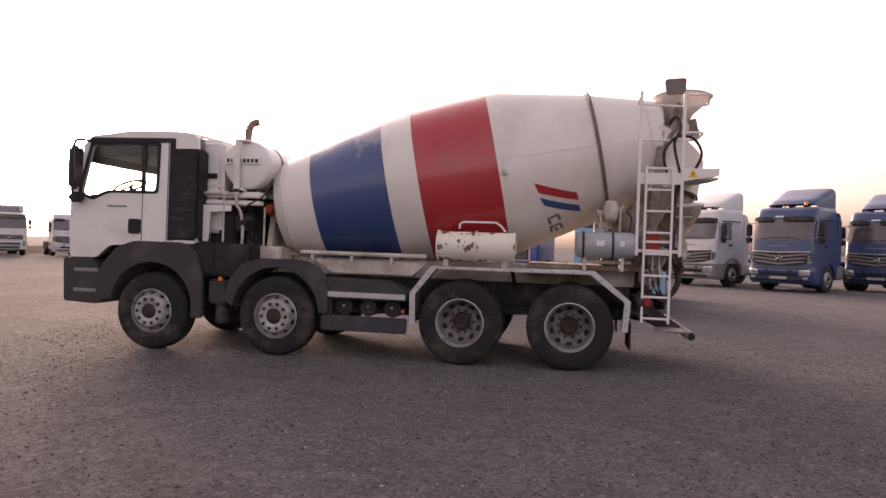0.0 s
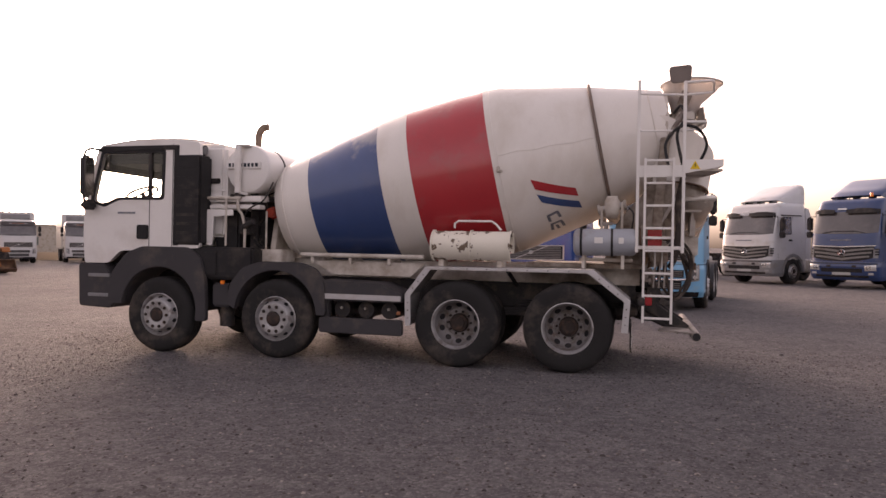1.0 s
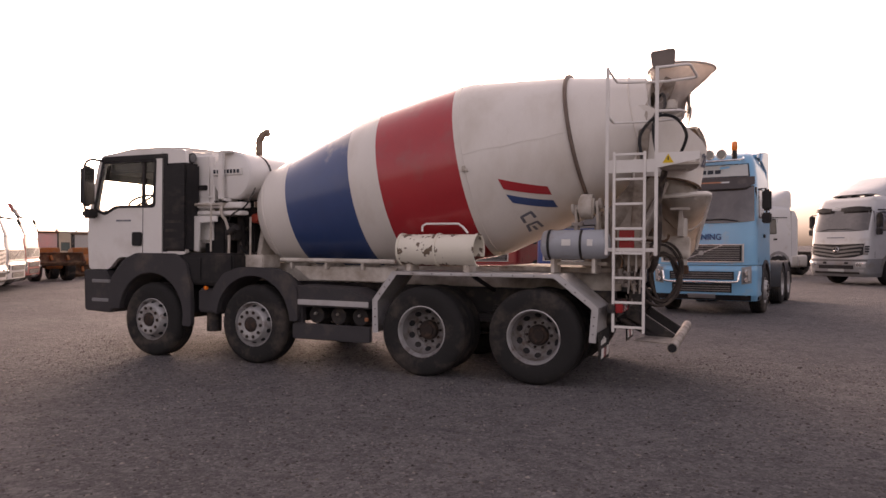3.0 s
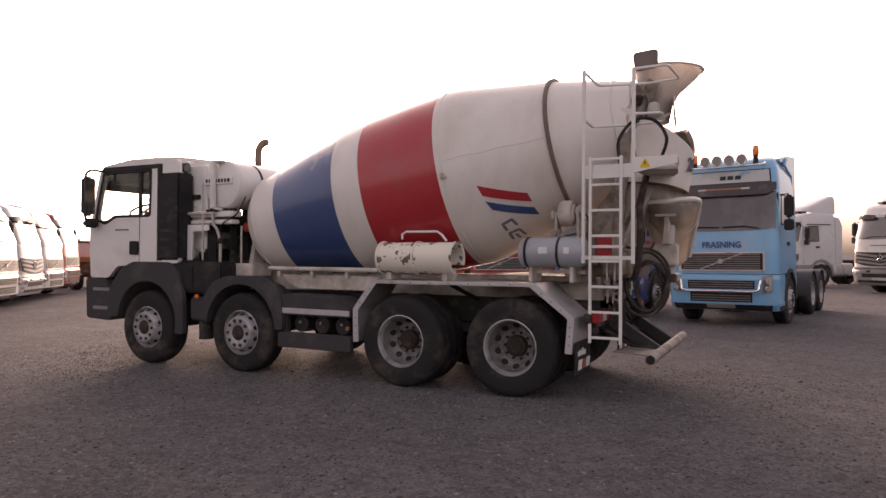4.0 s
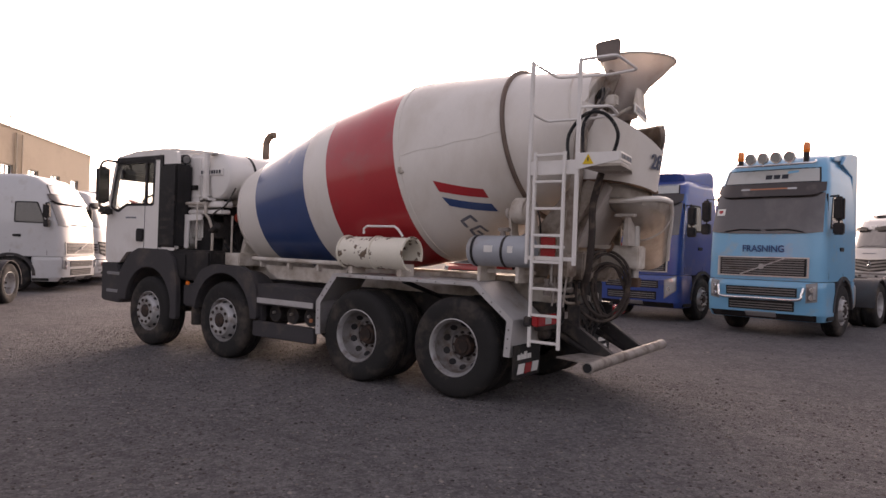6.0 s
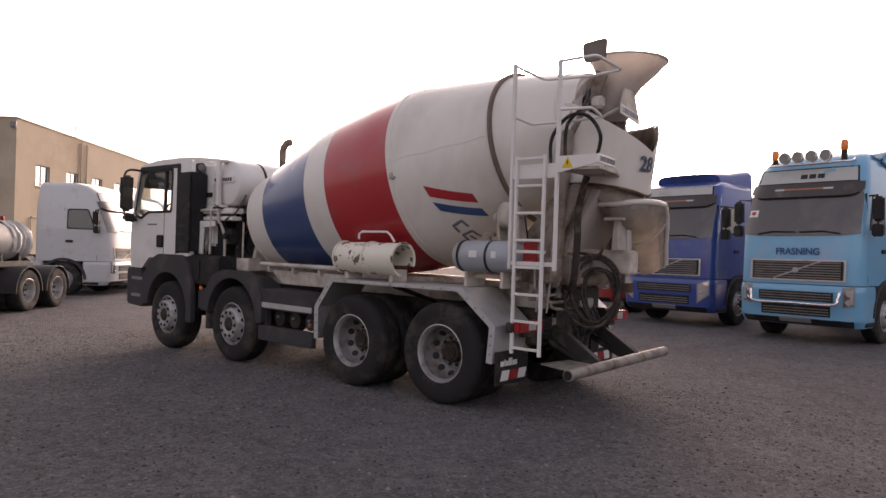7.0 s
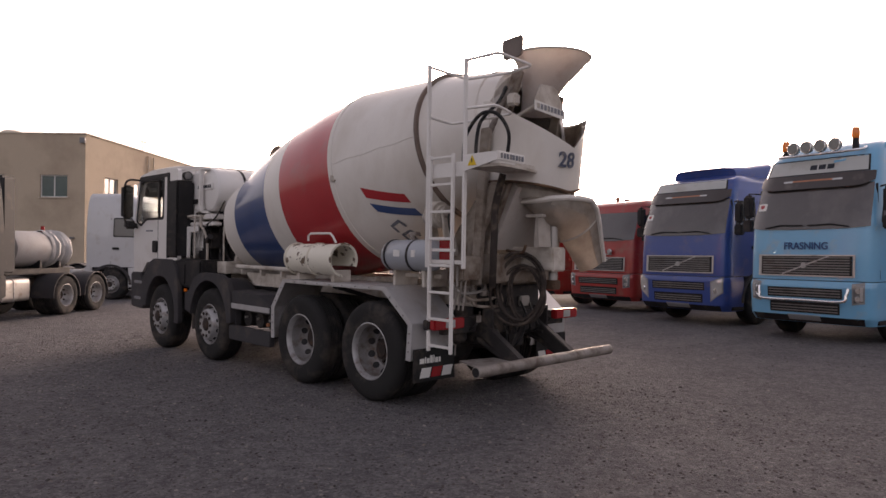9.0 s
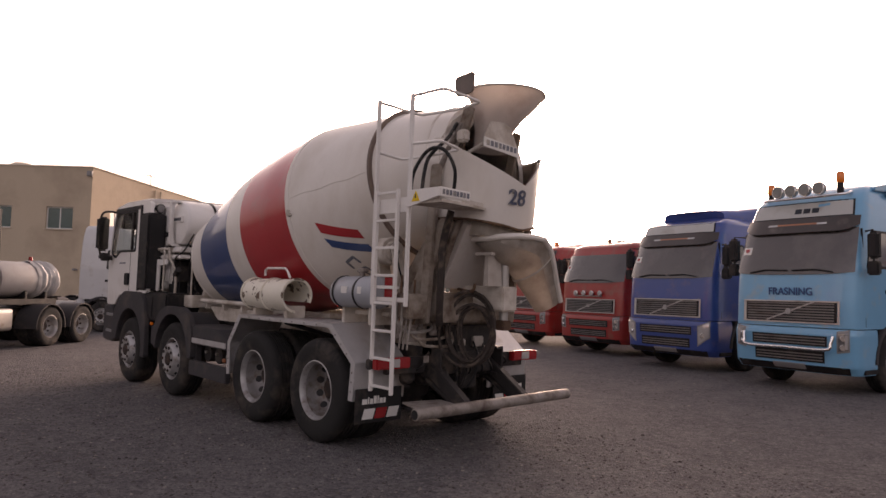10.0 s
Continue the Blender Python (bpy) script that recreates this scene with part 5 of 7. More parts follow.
for y in (-0.62, -0.30, 0.34, 0.62):
    bc = part("brake_cylinder", lathe([(0, 0.0), (0.07, 0.0), (0.085, 0.02), (0.085, 0.10), (0.10, 0.11), (0.10, 0.13), (0.08, 0.15), (0.08, 0.24), (0.05, 0.27), (0, 0.27)], along((0.72, y, 0.70), (1.02, y, 0.78)), 20), M["chassis"], mixer, "dusty black brake cylinder")
    part("air_hose", tube([(1.0, y, 0.80), (1.12, y + 0.04, 0.88), (1.05, y * 0.7, 1.02), (0.98, y * 0.5, 0.96)], 0.013, 6, smooth=5), M["hose"], bc)
for k, y in enumerate((-0.22, -0.08, 0.10, 0.24)):
    part("brake_line", tube([(1.12, y, 1.14), (1.26, y - 0.03, 1.02 - 0.03 * k), (1.24, y + 0.05, 0.80), (1.06, y, 0.74)], 0.012, 6, smooth=5), M["hose"], mixer)
for row in ((1.12, 1.20, -0.30, -0.24, 1.06, 1.14), (1.12, 1.20, -0.12, -0.06, 1.06, 1.14), (1.12, 1.17, 0.08, 0.24, 1.05, 1.16)):
    part("air_coupling", box(*row, 0.012), M["steel"], mixer)
part("number_plate", box(1.142, 1.15, -0.60, -0.53, 0.91, 0.98, 0.002), M["bar_grey"], mixer)
both(lambda s: part("lamp_bracket", mirror_y(box(1.0, 1.06, -1.0, -0.5, 0.80, 0.87, 0.008), s), M["chassis"], mixer))
both(lambda s: part("arm_ram", mirror_y(rod((1.02, -0.43, 0.72), (1.50, -0.43, 0.50), 0.035, 14), s), M["chassis"], mixer))
part("leaf_spring", boxes([(-0.55, 0.75, -0.52, -0.42, 0.72 + 0.03 * k, 0.745 + 0.03 * k) for k in range(4)], 0.004), M["chassis"], mixer)
part("tow_coupling", box(1.0, 1.18, -0.14, 0.14, 0.62, 0.86, 0.02), M["chassis"], mixer)
part("rear_frame_block", box(0.95, 1.12, -0.46, 0.46, 0.96, 1.28, 0.015), M["chassis"], mixer)
part("control_box", box(1.12, 1.32, -0.98, -0.72, 1.36, 1.60, 0.015), M["grimy"], mixer)
for x, y, z, r in ((1.06, -0.86, 1.16, 0.035), (1.10, -0.72, 1.12, 0.045), (1.08, -0.60, 1.20, 0.03), (1.12, -0.46, 1.18, 0.04)):
    v = part("valve_body", lathe([(0, 0), (r, 0), (r * 1.15, 0.02), (r * 1.15, 0.05), (r * 0.8, 0.06), (r * 0.8, 0.14), (r, 0.15), (r, 0.17), (0, 0.17)], Matrix.Translation((x, y, z)) @ pose(0, 0, 0, 90), 16), M["bar_grey"], mixer, "grimy steel valve")
    part("valve_pipe", tube([(x, y, z + 0.16), (x + 0.02, y + 0.01, z + 0.26), (x - 0.05, y + 0.05, z + 0.40), (x - 0.06, y + 0.06, z + 0.62)], 0.012, 6, smooth=4), M["rust"], v)
for k, (y0, y1) in enumerate(((-0.92, -0.50), (-0.80, -0.30), (-0.70, -0.20))):
    part("drain_pipe", tube([(1.12 + 0.02 * k, y0, 1.30 - 0.07 * k), (1.16, y0 + 0.10, 1.22 - 0.07 * k), (1.17, y1 - 0.05, 1.24 - 0.08 * k), (1.10, y1, 1.32 - 0.05 * k)], 0.016, 8, smooth=5), M["grimy" if k else "steel"], mixer)
for x in (1.16, 1.22, 1.28):
    part("lever_rod", rod((x, -0.94, 1.06), (x + 0.02, -0.90, 1.48), 0.010, 8), M["bar_grey"], mixer)
part("junction_box", box(1.10, 1.20, -0.44, -0.26, 1.30, 1.46, 0.015), M["chassis"], mixer)
part("control_lever", boxes([(1.16, 1.18, -1.0, -0.98, 1.30, 1.56), (1.24, 1.26, -1.0, -0.98, 1.30, 1.5)], 0.004), M["steel"], mixer)



# ---- parked trucks: the front towards -y, ground under the middle of the front at the origin ----
def lerp_rows(rows, z):
    zs = [r[0] for r in rows]
    return [float(np.interp(z, zs, [r[k] for r in rows])) for k in range(1, len(rows[0]))]


def face(rows, u, z, off=0.0, depth=0.34, p=4.5):
    """A place on a rounded cab front: u from -1 to 1 across, z up. Rows: (z, y of the front, half width)."""
    yf, hw = lerp_rows(rows, z)
    k = (1 - min(1, abs(u)) ** p) ** (1 / p)
    return Vector((u * (hw + off), yf + depth * (1 - k) - off, z))


def shell(rows, yr, nz=None):
    """A closed cab body with a rounded front."""
    bm, rings = B(), []
    us = [math.sin(radians(a)) for a in range(-90, 91, 9)]
    zs = sorted(set([r[0] for r in rows] + list(np.linspace(rows[0][0], rows[-1][0], 14))))
    for z in zs:
        hw = lerp_rows(rows, z)[1]
        rings.append([bm.verts.new(face(rows, u, z)) for u in us] + [bm.verts.new((hw, yr - 0.06, z)), bm.verts.new((hw - 0.06, yr, z)), bm.verts.new((-hw + 0.06, yr, z)), bm.verts.new((-hw, yr - 0.06, z))])
    n = len(rings[0])
    for A, C in zip(rings, rings[1:]):
        for i in range(n):
            bm.faces.new((A[i], A[(i + 1) % n], C[(i + 1) % n], C[i]))
    bm.faces.new(rings[0][::-1])
    bm.faces.new(rings[-1])
    bmesh.ops.recalc_face_normals(bm, faces=bm.faces)
    return bm


def patch(rows, u0, u1, z0, z1, off=0.008, thick=0.03, nu=14, nz=5):
    """A plate that follows the cab front between two heights; a height may be a function of u."""
    bm, g, h = B(), [], []
    for i in range(nu + 1):
        u = u0 + (u1 - u0) * i / nu
        a, b = z0(u) if callable(z0) else z0, z1(u) if callable(z1) else z1
        g.append([bm.verts.new(face(rows, u, a + (b - a) * j / nz, off)) for j in range(nz + 1)])
        h.append([bm.verts.new(face(rows, u, a + (b - a) * j / nz, off - thick)) for j in range(nz + 1)])
    for i in range(nu):
        for j in range(nz):
            bm.faces.new((g[i][j], g[i + 1][j], g[i + 1][j + 1], g[i][j + 1]))
    edge = [(i, 0) for i in range(nu + 1)] + [(nu, j) for j in range(1, nz + 1)] + [(i, nz) for i in range(nu - 1, -1, -1)] + [(0, j) for j in range(nz - 1, 0, -1)]
    for (a, b), (c, d) in zip(edge, edge[1:] + edge[:1]):
        bm.faces.new((g[a][b], h[a][b], h[c][d], g[c][d]))
    return bm


def rolling_gear(T, axles, body):
    """Chassis, wheels, rear mudguards, tank and coupling plate of a tractor unit."""
    last = axles[-1] + 0.75
    for x in (-0.42, 0.42):
        part("chassis_rail", box(x - 0.04, x + 0.04, 0.9, last, 0.72, 0.98, 0.01), M["chassis"], T)
    part("cross_member", box(-0.4, 0.4, last - 0.08, last, 0.74, 0.96, 0.01), M["chassis"], T)
    for k, y in enumerate(axles):
        rear = k > 0
        part("axle", rod((-0.9, y, 0.52), (0.9, y, 0.52), 0.08), M["chassis"], T)
        wheel(T, pose(-1.20, y, 0.525, 0, 0, -90), rear, False)
        wheel(T, pose(1.20, y, 0.525, 0, 0, 90), rear, False)
        if rear:
            for s in (-1, 1):
                a0 = [(y + 0.60 * math.cos(radians(a)), 0.525 + 0.60 * math.sin(radians(a))) for a in range(-5, 186, 10)]
                a1 = [(y + 0.575 * math.cos(radians(a)), 0.525 + 0.575 * math.sin(radians(a))) for a in range(185, -6, -10)]
                part("mudguard", slab(a0 + a1, "x", *sorted((s * 0.60, s * 1.23))), M["plastic"], T)
    for s in (-1, 1):
        t = part("fuel_tank", slab(rrect(0.36, 0.92, 0.45, 1.02, 0.12, 5), "y", 2.30, 2.30 + min(1.2, axles[1] - 0.7 - 2.3)), M["steel"], T, "brushed metal fuel tank")
        t.matrix_basis = pose(0, 0, 0) if s > 0 else pose(-1.28, 0, 0)
        for y in (2.5, 2.9):
            part("tank_strap", slab(rrect(0.35, 0.93, 0.44, 1.03, 0.12, 5), "y", y, y + 0.05), M["rim"], t)
    m = axles[-1] - (0.65 if len(axles) > 2 else 0.2)
    part("coupling_plate", slab(rounded([(-0.42, m - 0.45), (0.42, m - 0.45), (0.45, m + 0.2), (0.18, m + 0.5), (0.1, m + 0.1), (-0.1, m + 0.1), (-0.18, m + 0.5), (-0.45, m + 0.2)], 0.05), "z", 1.12, 1.17, w=0.008), M["chassis"], T, "greasy black coupling plate")
    part("plate_stand", box(-0.5, 0.5, m - 0.25, m + 0.15, 0.98, 1.12, 0.02), M["chassis"], T)
    part("deck", box(-0.5, 0.5, 2.35, m - 0.6, 0.985, 1.01, 0.004), M["chassis"], T)


def mirrors(T, y, z0, z1, hw, colour, spread=0.10):
    for s in (-1, 1):
        a = part("mirror_arm", tube([(s * hw, y + 0.12, z1 + 0.02), (s * (hw + spread + 0.08), y - 0.02, z1 + 0.03), (s * (hw + spread + 0.1), y, z0 - 0.2)], 0.02, 8), M["black"], T)
        x0, x1 = sorted((s * (hw + spread), s * (hw + spread + 0.2)))
        part("mirror_housing", box(x0, x1, y - 0.08, y + 0.07, z0, z1, 0.045, 3), colour, a, "tall rear-view mirror housing")
        part("mirror_glass", box(x0 + 0.02, x1 - 0.02, y + 0.07, y + 0.076, z0 + 0.03, z1 - 0.03, 0.0), M["mirror"], a)
        part("wide_mirror", box(x0, x1, y - 0.08, y + 0.06, z0 - 0.27, z0 - 0.04, 0.025, 2), colour, a)


def side_window(T, rows, y0, y1, z0, z1):
    """Door glass, gaps and handle that follow the lean of the cab side."""
    def lean(bm, s):
        for v in bm.verts:
            v.co.x += s * lerp_rows(rows, v.co.z)[1]
        return bm

    for s in (-1, 1):
        o = rounded([(y0, z0), (y1, z0 + 0.02), (y1, z1), (y0 + 0.22, z1)], 0.06)
        part("side_window", lean(slab(o, "x", *sorted((s * -0.03, s * 0.012))), s), M["dark_glass"], T, "dark side window")
        o = rounded([(y0 - 0.05, z0 - 0.04), (y1 + 0.04, z0 - 0.02), (y1 + 0.04, z1 + 0.04), (y0 + 0.20, z1 + 0.04)], 0.06)
        part("window_seal", lean(slab(o, "x", *sorted((s * -0.03, s * 0.006))), s), M["black"], T)
        for yy in (y0 - 0.09, y1 + 0.12):
            part("door_gap", lean(box(*sorted((s * -0.03, s * 0.004)), yy, yy + 0.012, rows[0][0] + 0.04, z1 + 0.05, 0), s), M["black"], T)
        part("door_handle", lean(slab(rrect(y1 - 0.16, y1 + 0.06, 1.72, 1.80, 0.03), "x", *sorted((0.0, s * 0.03)), w=0.006), s), M["black"], T)


def spoiler(T, body, z0, z1, y0, y1, hw, boxy=False, lead=0.06):
    bm, rings = B(), []
    for i in range(11):
        v = i / 10
        h = lead + (z1 - z0 - 0.08 - lead) * (v ** 0.75 if boxy else math.sin(math.pi / 2 * min(1.0, v * 1.12)) ** 0.8)
        e = 0.26 if boxy else 0.55
        base = z0 + 0.08 * max(0.0, 1 - 2.2 * v)
        ring = []
        for k in range(25):
            a = math.pi * k / 24
            c, s = math.cos(a), math.sin(a)
            x = math.copysign(abs(c) ** e, c)
            ring.append(bm.verts.new((hw * x * (0.86 + 0.14 * v if boxy else 0.94 + 0.06 * v), y0 + (y1 - y0) * v + 0.22 * abs(x) ** 3 * (1 - v), base + h * s ** e)))
        rings.append(ring)
    for A, C in zip(rings, rings[1:]):
        for k in range(24):
            bm.faces.new((A[k], A[k + 1], C[k + 1], C[k]))
    if boxy:
        bm.faces.new(rings[0])
    bmesh.ops.recalc_face_normals(bm, faces=bm.faces)
    bmesh.ops.solidify(bm, geom=bm.faces[:], thickness=0.025)
    sp = part("roof_spoiler", bm, body, T, "roof air deflector in the cab's colour", 50)
    for x in (-0.55, 0.0, 0.55):
        part("spoiler_foot", box(x - 0.05, x + 0.05, y0 + 0.10, y0 + 0.5, z0 - 0.06, z0 + 0.10, 0.01), M["black"], sp)
    for s in (-1, 1):
        part("spoiler_strut", rod((s * hw * 0.8, y1 - 0.12, z0 - 0.05), (s * hw * 0.8, y1 - 0.3, z0 + (z1 - z0) * 0.7), 0.02, 8), M["black"], sp)
    return sp


def rounded_nose_truck(name, place, label, body, roof="high", spoil=False, axles=(1.40, 4.55, 5.90), sign=True, visor="black", bumper=None, extras=False, writing="", sticker=False, group="trucks parked in the yard", fairing=True):
    """A long-haul tractor unit with a slanting bar across its grille."""
    T = thing(name, GROUND @ place, label, "truck", group)
    hi = roof == "high"
    R = [(1.12, 0.0, 1.20), (1.6, 0.02, 1.20), (2.15, 0.07, 1.20), (2.80, 0.30, 1.16), (3.08, 0.40, 1.13)]
    R += [(3.36, 0.52, 1.08), (3.58, 0.78, 1.00), (3.68, 1.10, 0.90)] if hi else [(3.18, 0.55, 1.05), (3.24, 0.8, 0.95)]
    if roof == "mid":
        R = R[:5] + [(3.30, 0.50, 1.08), (3.40, 0.75, 0.98), (3.44, 1.0, 0.9)]
    L = [(0.34, 0.10, 1.18), (0.46, 0.0, 1.21), (1.0, -0.03, 1.22), (1.105, 0.0, 1.21)]
    cabp = part("cab", shell(R, 2.25), body, T, "", 40)
    low = part("bumper", shell(L, 0.85), bumper or body, T)
    part("cab_skirt", box(-1.2, 1.2, 2.02, 2.28, 0.6, 1.13, 0.03), body, T)
    part("cab_base", box(-1.18, 1.18, 0.9, 2.02, 1.02, 1.13, 0.01), M["black"], T)
    for s in (-1, 1):
        arc = [(1.40 + 0.62 * math.cos(radians(a)), 0.52 + 0.62 * math.sin(radians(a))) for a in range(0, 181, 12)]
        arc += [(1.40 + 0.70 * math.cos(radians(a)), 0.52 + 0.70 * math.sin(radians(a))) for a in range(180, -1, -12)]
        part("wheel_arch", slab(arc, "x", *sorted((s * 0.9, s * 1.235)), w=0.004), M["plastic"], T)
        part("step", box(*sorted((s * 1.0, s * 1.22)), 0.35, 0.80, 0.36, 0.44, 0.01), M["black"], low)
    part("windscreen", patch(R, -0.95, 0.95, lambda u: 2.04 + 0.05 * abs(u) ** 4, 2.86, 0.018), M["dark_glass"], T, "dark glossy windscreen")
    for s in (-1, 1):
        w = part("wiper", tube([face(R, s * 0.66, 2.08, 0.04), face(R, s * 0.40, 2.13, 0.04), face(R, s * 0.04, 2.115, 0.04)], 0.013, 6), M["black"], T)
    if visor:
        V = [(z, y - 0.075 + 0.06 * (z - 2.80) / 0.3, h) for z, y, h in R]
        part("sun_visor", patch(V, -0.97, 0.97, lambda u: 2.80 + 0.10 * max(0.0, abs(u) - 0.80) / 0.17, 3.07, 0.015, 0.02), M["smoked" if visor == "black" else visor], T, "dark smoked sun visor")
        part("visor_lamp", patch(V, -0.42, 0.42, 2.94, 2.97, 0.016, 0.02), M["dull_amber"], T)
        for s in (-1, 1):
            part("visor_lamp", patch(V, s * 0.34, s * 0.5, 2.935, 2.97, 0.018, 0.02), M["clear_lens"], T)
    if sign:
        sg = part("roof_sign", patch(R, -0.86, 0.86, 3.09, 3.35 if hi else 3.31, 0.012), M["sign_panel"], T, "pale illuminated roof sign panel")
        part("sign_frame", patch(R, -0.89, 0.89, 3.075, 3.375 if hi else 3.33, 0.008), M["black"], sg)
        if extras:
            for k in range(3):
                part("logo_bar", patch(R, -0.10 + k * 0.15, 0.02 + k * 0.15, 3.16, 3.25, 0.017), M["ink"], sg)
            part("logo_mark", patch(R, 0.30, 0.50, lambda u: 3.26 + 0.12 * (u - 0.3), lambda u: 3.31 + 0.08 * (u - 0.3), 0.017), M["sky_blue"], sg)
    g = part("grille", patch(R, -0.74, 0.74, 1.20, 1.57, 0.006), M["black"], T, "black slatted grille in a bright frame")
    for k in range(7):
        part("slat", patch(R, -0.70, 0.70, 1.235 + k * 0.047, 1.258 + k * 0.047, 0.020, 0.02, 10, 1), M["slat_grey"], g)
    for z0, z1, u0, u1 in ((1.185, 1.21, -0.76, 0.76), (1.555, 1.58, -0.76, 0.76), (1.185, 1.58, -0.775, -0.745), (1.185, 1.58, 0.745, 0.775)):
        part("grille_frame", patch(R, u0, u1, z0, z1, 0.024, 0.03, 10, 2), M["bright_trim"], g)
    part("slanting_bar", patch(R, -0.36, 0.40, lambda u: 1.21 + 0.34 * (u + 0.36) / 0.76, lambda u: 1.235 + 0.34 * (u + 0.36) / 0.76, 0.028, 0.02), M["rim"], g)
    part("badge", rod(face(R, 0.0, 1.385, 0.0), face(R, 0.0, 1.385, 0.04), 0.055, 20), M["rim"], g)
    for z0, z1, u0 in ((0.80, 0.98, 0.60), (0.52, 0.72, 0.56)):
        lg = part("lower_grille", patch(L, -u0, u0, z0, z1, 0.008), M["black"], low)
        for k in range(3):
            part("slat", patch(L, -u0 + 0.03, u0 - 0.03, z0 + 0.03 + k * 0.05, z0 + 0.050 + k * 0.05, 0.018, 0.02, 8, 1), M["slat_grey"], lg)
    for s in (-1, 1):
        if roof == "mid":
            hl = part("headlight", patch(L, s * 0.74, s * 0.93, lambda u: 0.60 + 0.9 * (abs(u) - 0.74), lambda u: 0.98 + 0.5 * (abs(u) - 0.74), 0.014), M["clear_lens"], low, "bright swept headlamp")
            part("bulb_ring", rod(face(L, s * 0.82, 0.80, 0.0), face(L, s * 0.82, 0.80, 0.024), 0.055, 16), M["chrome"], hl)
            part("lamp_bezel", patch(L, s * 0.72, s * 0.95, lambda u: 0.57 + 0.9 * (abs(u) - 0.74), lambda u: 1.01 + 0.5 * (abs(u) - 0.74), 0.007), M["bumper_grey"], hl)
            continue
        hl = part("headlight", patch(L, s * 0.755, s * 0.885, lambda u: 0.73 + 0.2 * (abs(u) - 0.72), lambda u: 1.04 + 0.2 * (abs(u) - 0.72), 0.012), M["lamp_glass"], low, "clear headlamp")
        part("bulb_ring", rod(face(L, s * 0.815, 0.81, 0.0), face(L, s * 0.815, 0.81, 0.022), 0.055, 16), M["chrome"], hl)
        part("turn_lamp", patch(L, s * 0.84, s * 0.88, 0.78, 1.02, 0.018, 0.012, 4, 3), M["clear_lens"], hl)
        part("lamp_bezel", patch(L, s * 0.735, s * 0.905, lambda u: 0.70 + 0.2 * (abs(u) - 0.72), lambda u: 1.07 + 0.2 * (abs(u) - 0.72), 0.007), M["bumper_grey"], hl)
        part("bulb_ring", rod(face(L, s * 0.82, 0.96, 0.0), face(L, s * 0.82, 0.96, 0.02), 0.05, 16), M["chrome"], hl)
    part("valance", patch(L, -0.9, 0.9, 0.345, 0.47, 0.006), M["black"], low)
    part("number_plate", patch(L, -0.26, 0.26, 0.385, 0.485, 0.016), M["bumper_grey"], low)
    mirrors(T, 0.35, 2.30, 2.76, 1.19, M["black"])
    side_window(T, R, 0.50, 1.28, 2.18, 2.78)
    if spoil:
        z = 3.38 if roof == "mid" else 3.15 if not hi else 3.62
        if roof == "mid":
            spoiler(T, body, z - 0.20, z + 0.51, 0.80, 2.40, 1.0, True, 0.36)
        else:
            spoiler(T, body, z - 0.03, z + 0.34, 1.1 if hi else 0.80, 2.2, 0.90)
    for s in (-1, 1) if fairing else ():
        top = [(2.24, 3.30), (1.45, 3.50), (1.75, 3.70), (2.55, 3.80), (2.62, 3.72)] if hi else [(2.24, 2.9), (2.55, 2.9), (2.62, 2.8)]
        part("side_deflector", slab([(2.62, 1.15), (2.24, 1.15)] + top, "x", *sorted((s * 1.06, s * 1.12)) if hi else sorted((s * 1.14, s * 1.19)), w=0.012), body, T)
    if hi and fairing:
        part("roof_deflector", slab(rounded([(1.10, 3.62), (1.75, 3.74), (2.55, 3.82), (2.60, 3.78), (2.30, 3.60), (1.10, 3.55)], 0.03), "x", -1.06, 1.06, w=0.015), body, T)
    rolling_gear(T, axles, body)
    if extras:
        bar = part("lamp_bar", tube([(-0.82, 0.72, 3.52), (-0.80, 0.48, 3.46), (-0.3, 0.36, 3.44), (0.3, 0.36, 3.44), (0.80, 0.48, 3.46), (0.82, 0.72, 3.52)], 0.025, 10, smooth=4), M["chrome"], T, "chrome roof lamp bar")
        for k in range(4):
            x = -0.44 + k * 0.275
            y = 0.40 + 0.05 * abs(x)
            lamp = part("spot_lamp", lathe([(0, -0.06), (0.09, -0.055), (0.118, -0.03), (0.118, 0.0), (0.10, 0.07), (0.05, 0.11), (0, 0.12)], pose(x, y, 3.59), 24), M["steel"], bar, "round metal spot lamp")
            part("lens", rod((x, y - 0.058, 3.59), (x, y - 0.066, 3.59), 0.095, 20), M["lamp_glass"], bar)
            part("lamp_ring", tube([(x + 0.105 * math.cos(q), y - 0.055, 3.59 + 0.105 * math.sin(q)) for q in (2 * math.pi * i / 24 for i in range(24))], 0.012, 6, True), M["chrome"], bar)
        for x in (-0.78, 0.62):
            b = part("beacon", lathe([(0.06, 0.0), (0.075, 0.03), (0.072, 0.15), (0.055, 0.20), (0.0, 0.205)], pose(x, 0.72, 3.60 if x < 0 else 3.70, 90), 20), M["amber"], T, "orange rotating beacon")
            part("beacon_foot", rod((x, 0.72, 3.48), (x, 0.72, 3.61 if x < 0 else 3.71), 0.06), M["black"], b)
        bu = part("bull_bar", tube([face(L, -0.68, 0.99, 0.07), face(L, -0.64, 0.86, 0.11), face(L, -0.57, 0.76, 0.13), face(L, 0.0, 0.76, 0.12), face(L, 0.57, 0.76, 0.13), face(L, 0.64, 0.86, 0.11), face(L, 0.68, 0.99, 0.07)], 0.028, 12, smooth=4), M["chrome"], low, "bright bull bar")
    if writing:
        put("lettering", text_mesh(writing, 0.185, 0.003, Matrix.Translation((0.02, 0.012, 1.735)) @ pose(0, 0, 0, 90), M["ink_blue"]), T)
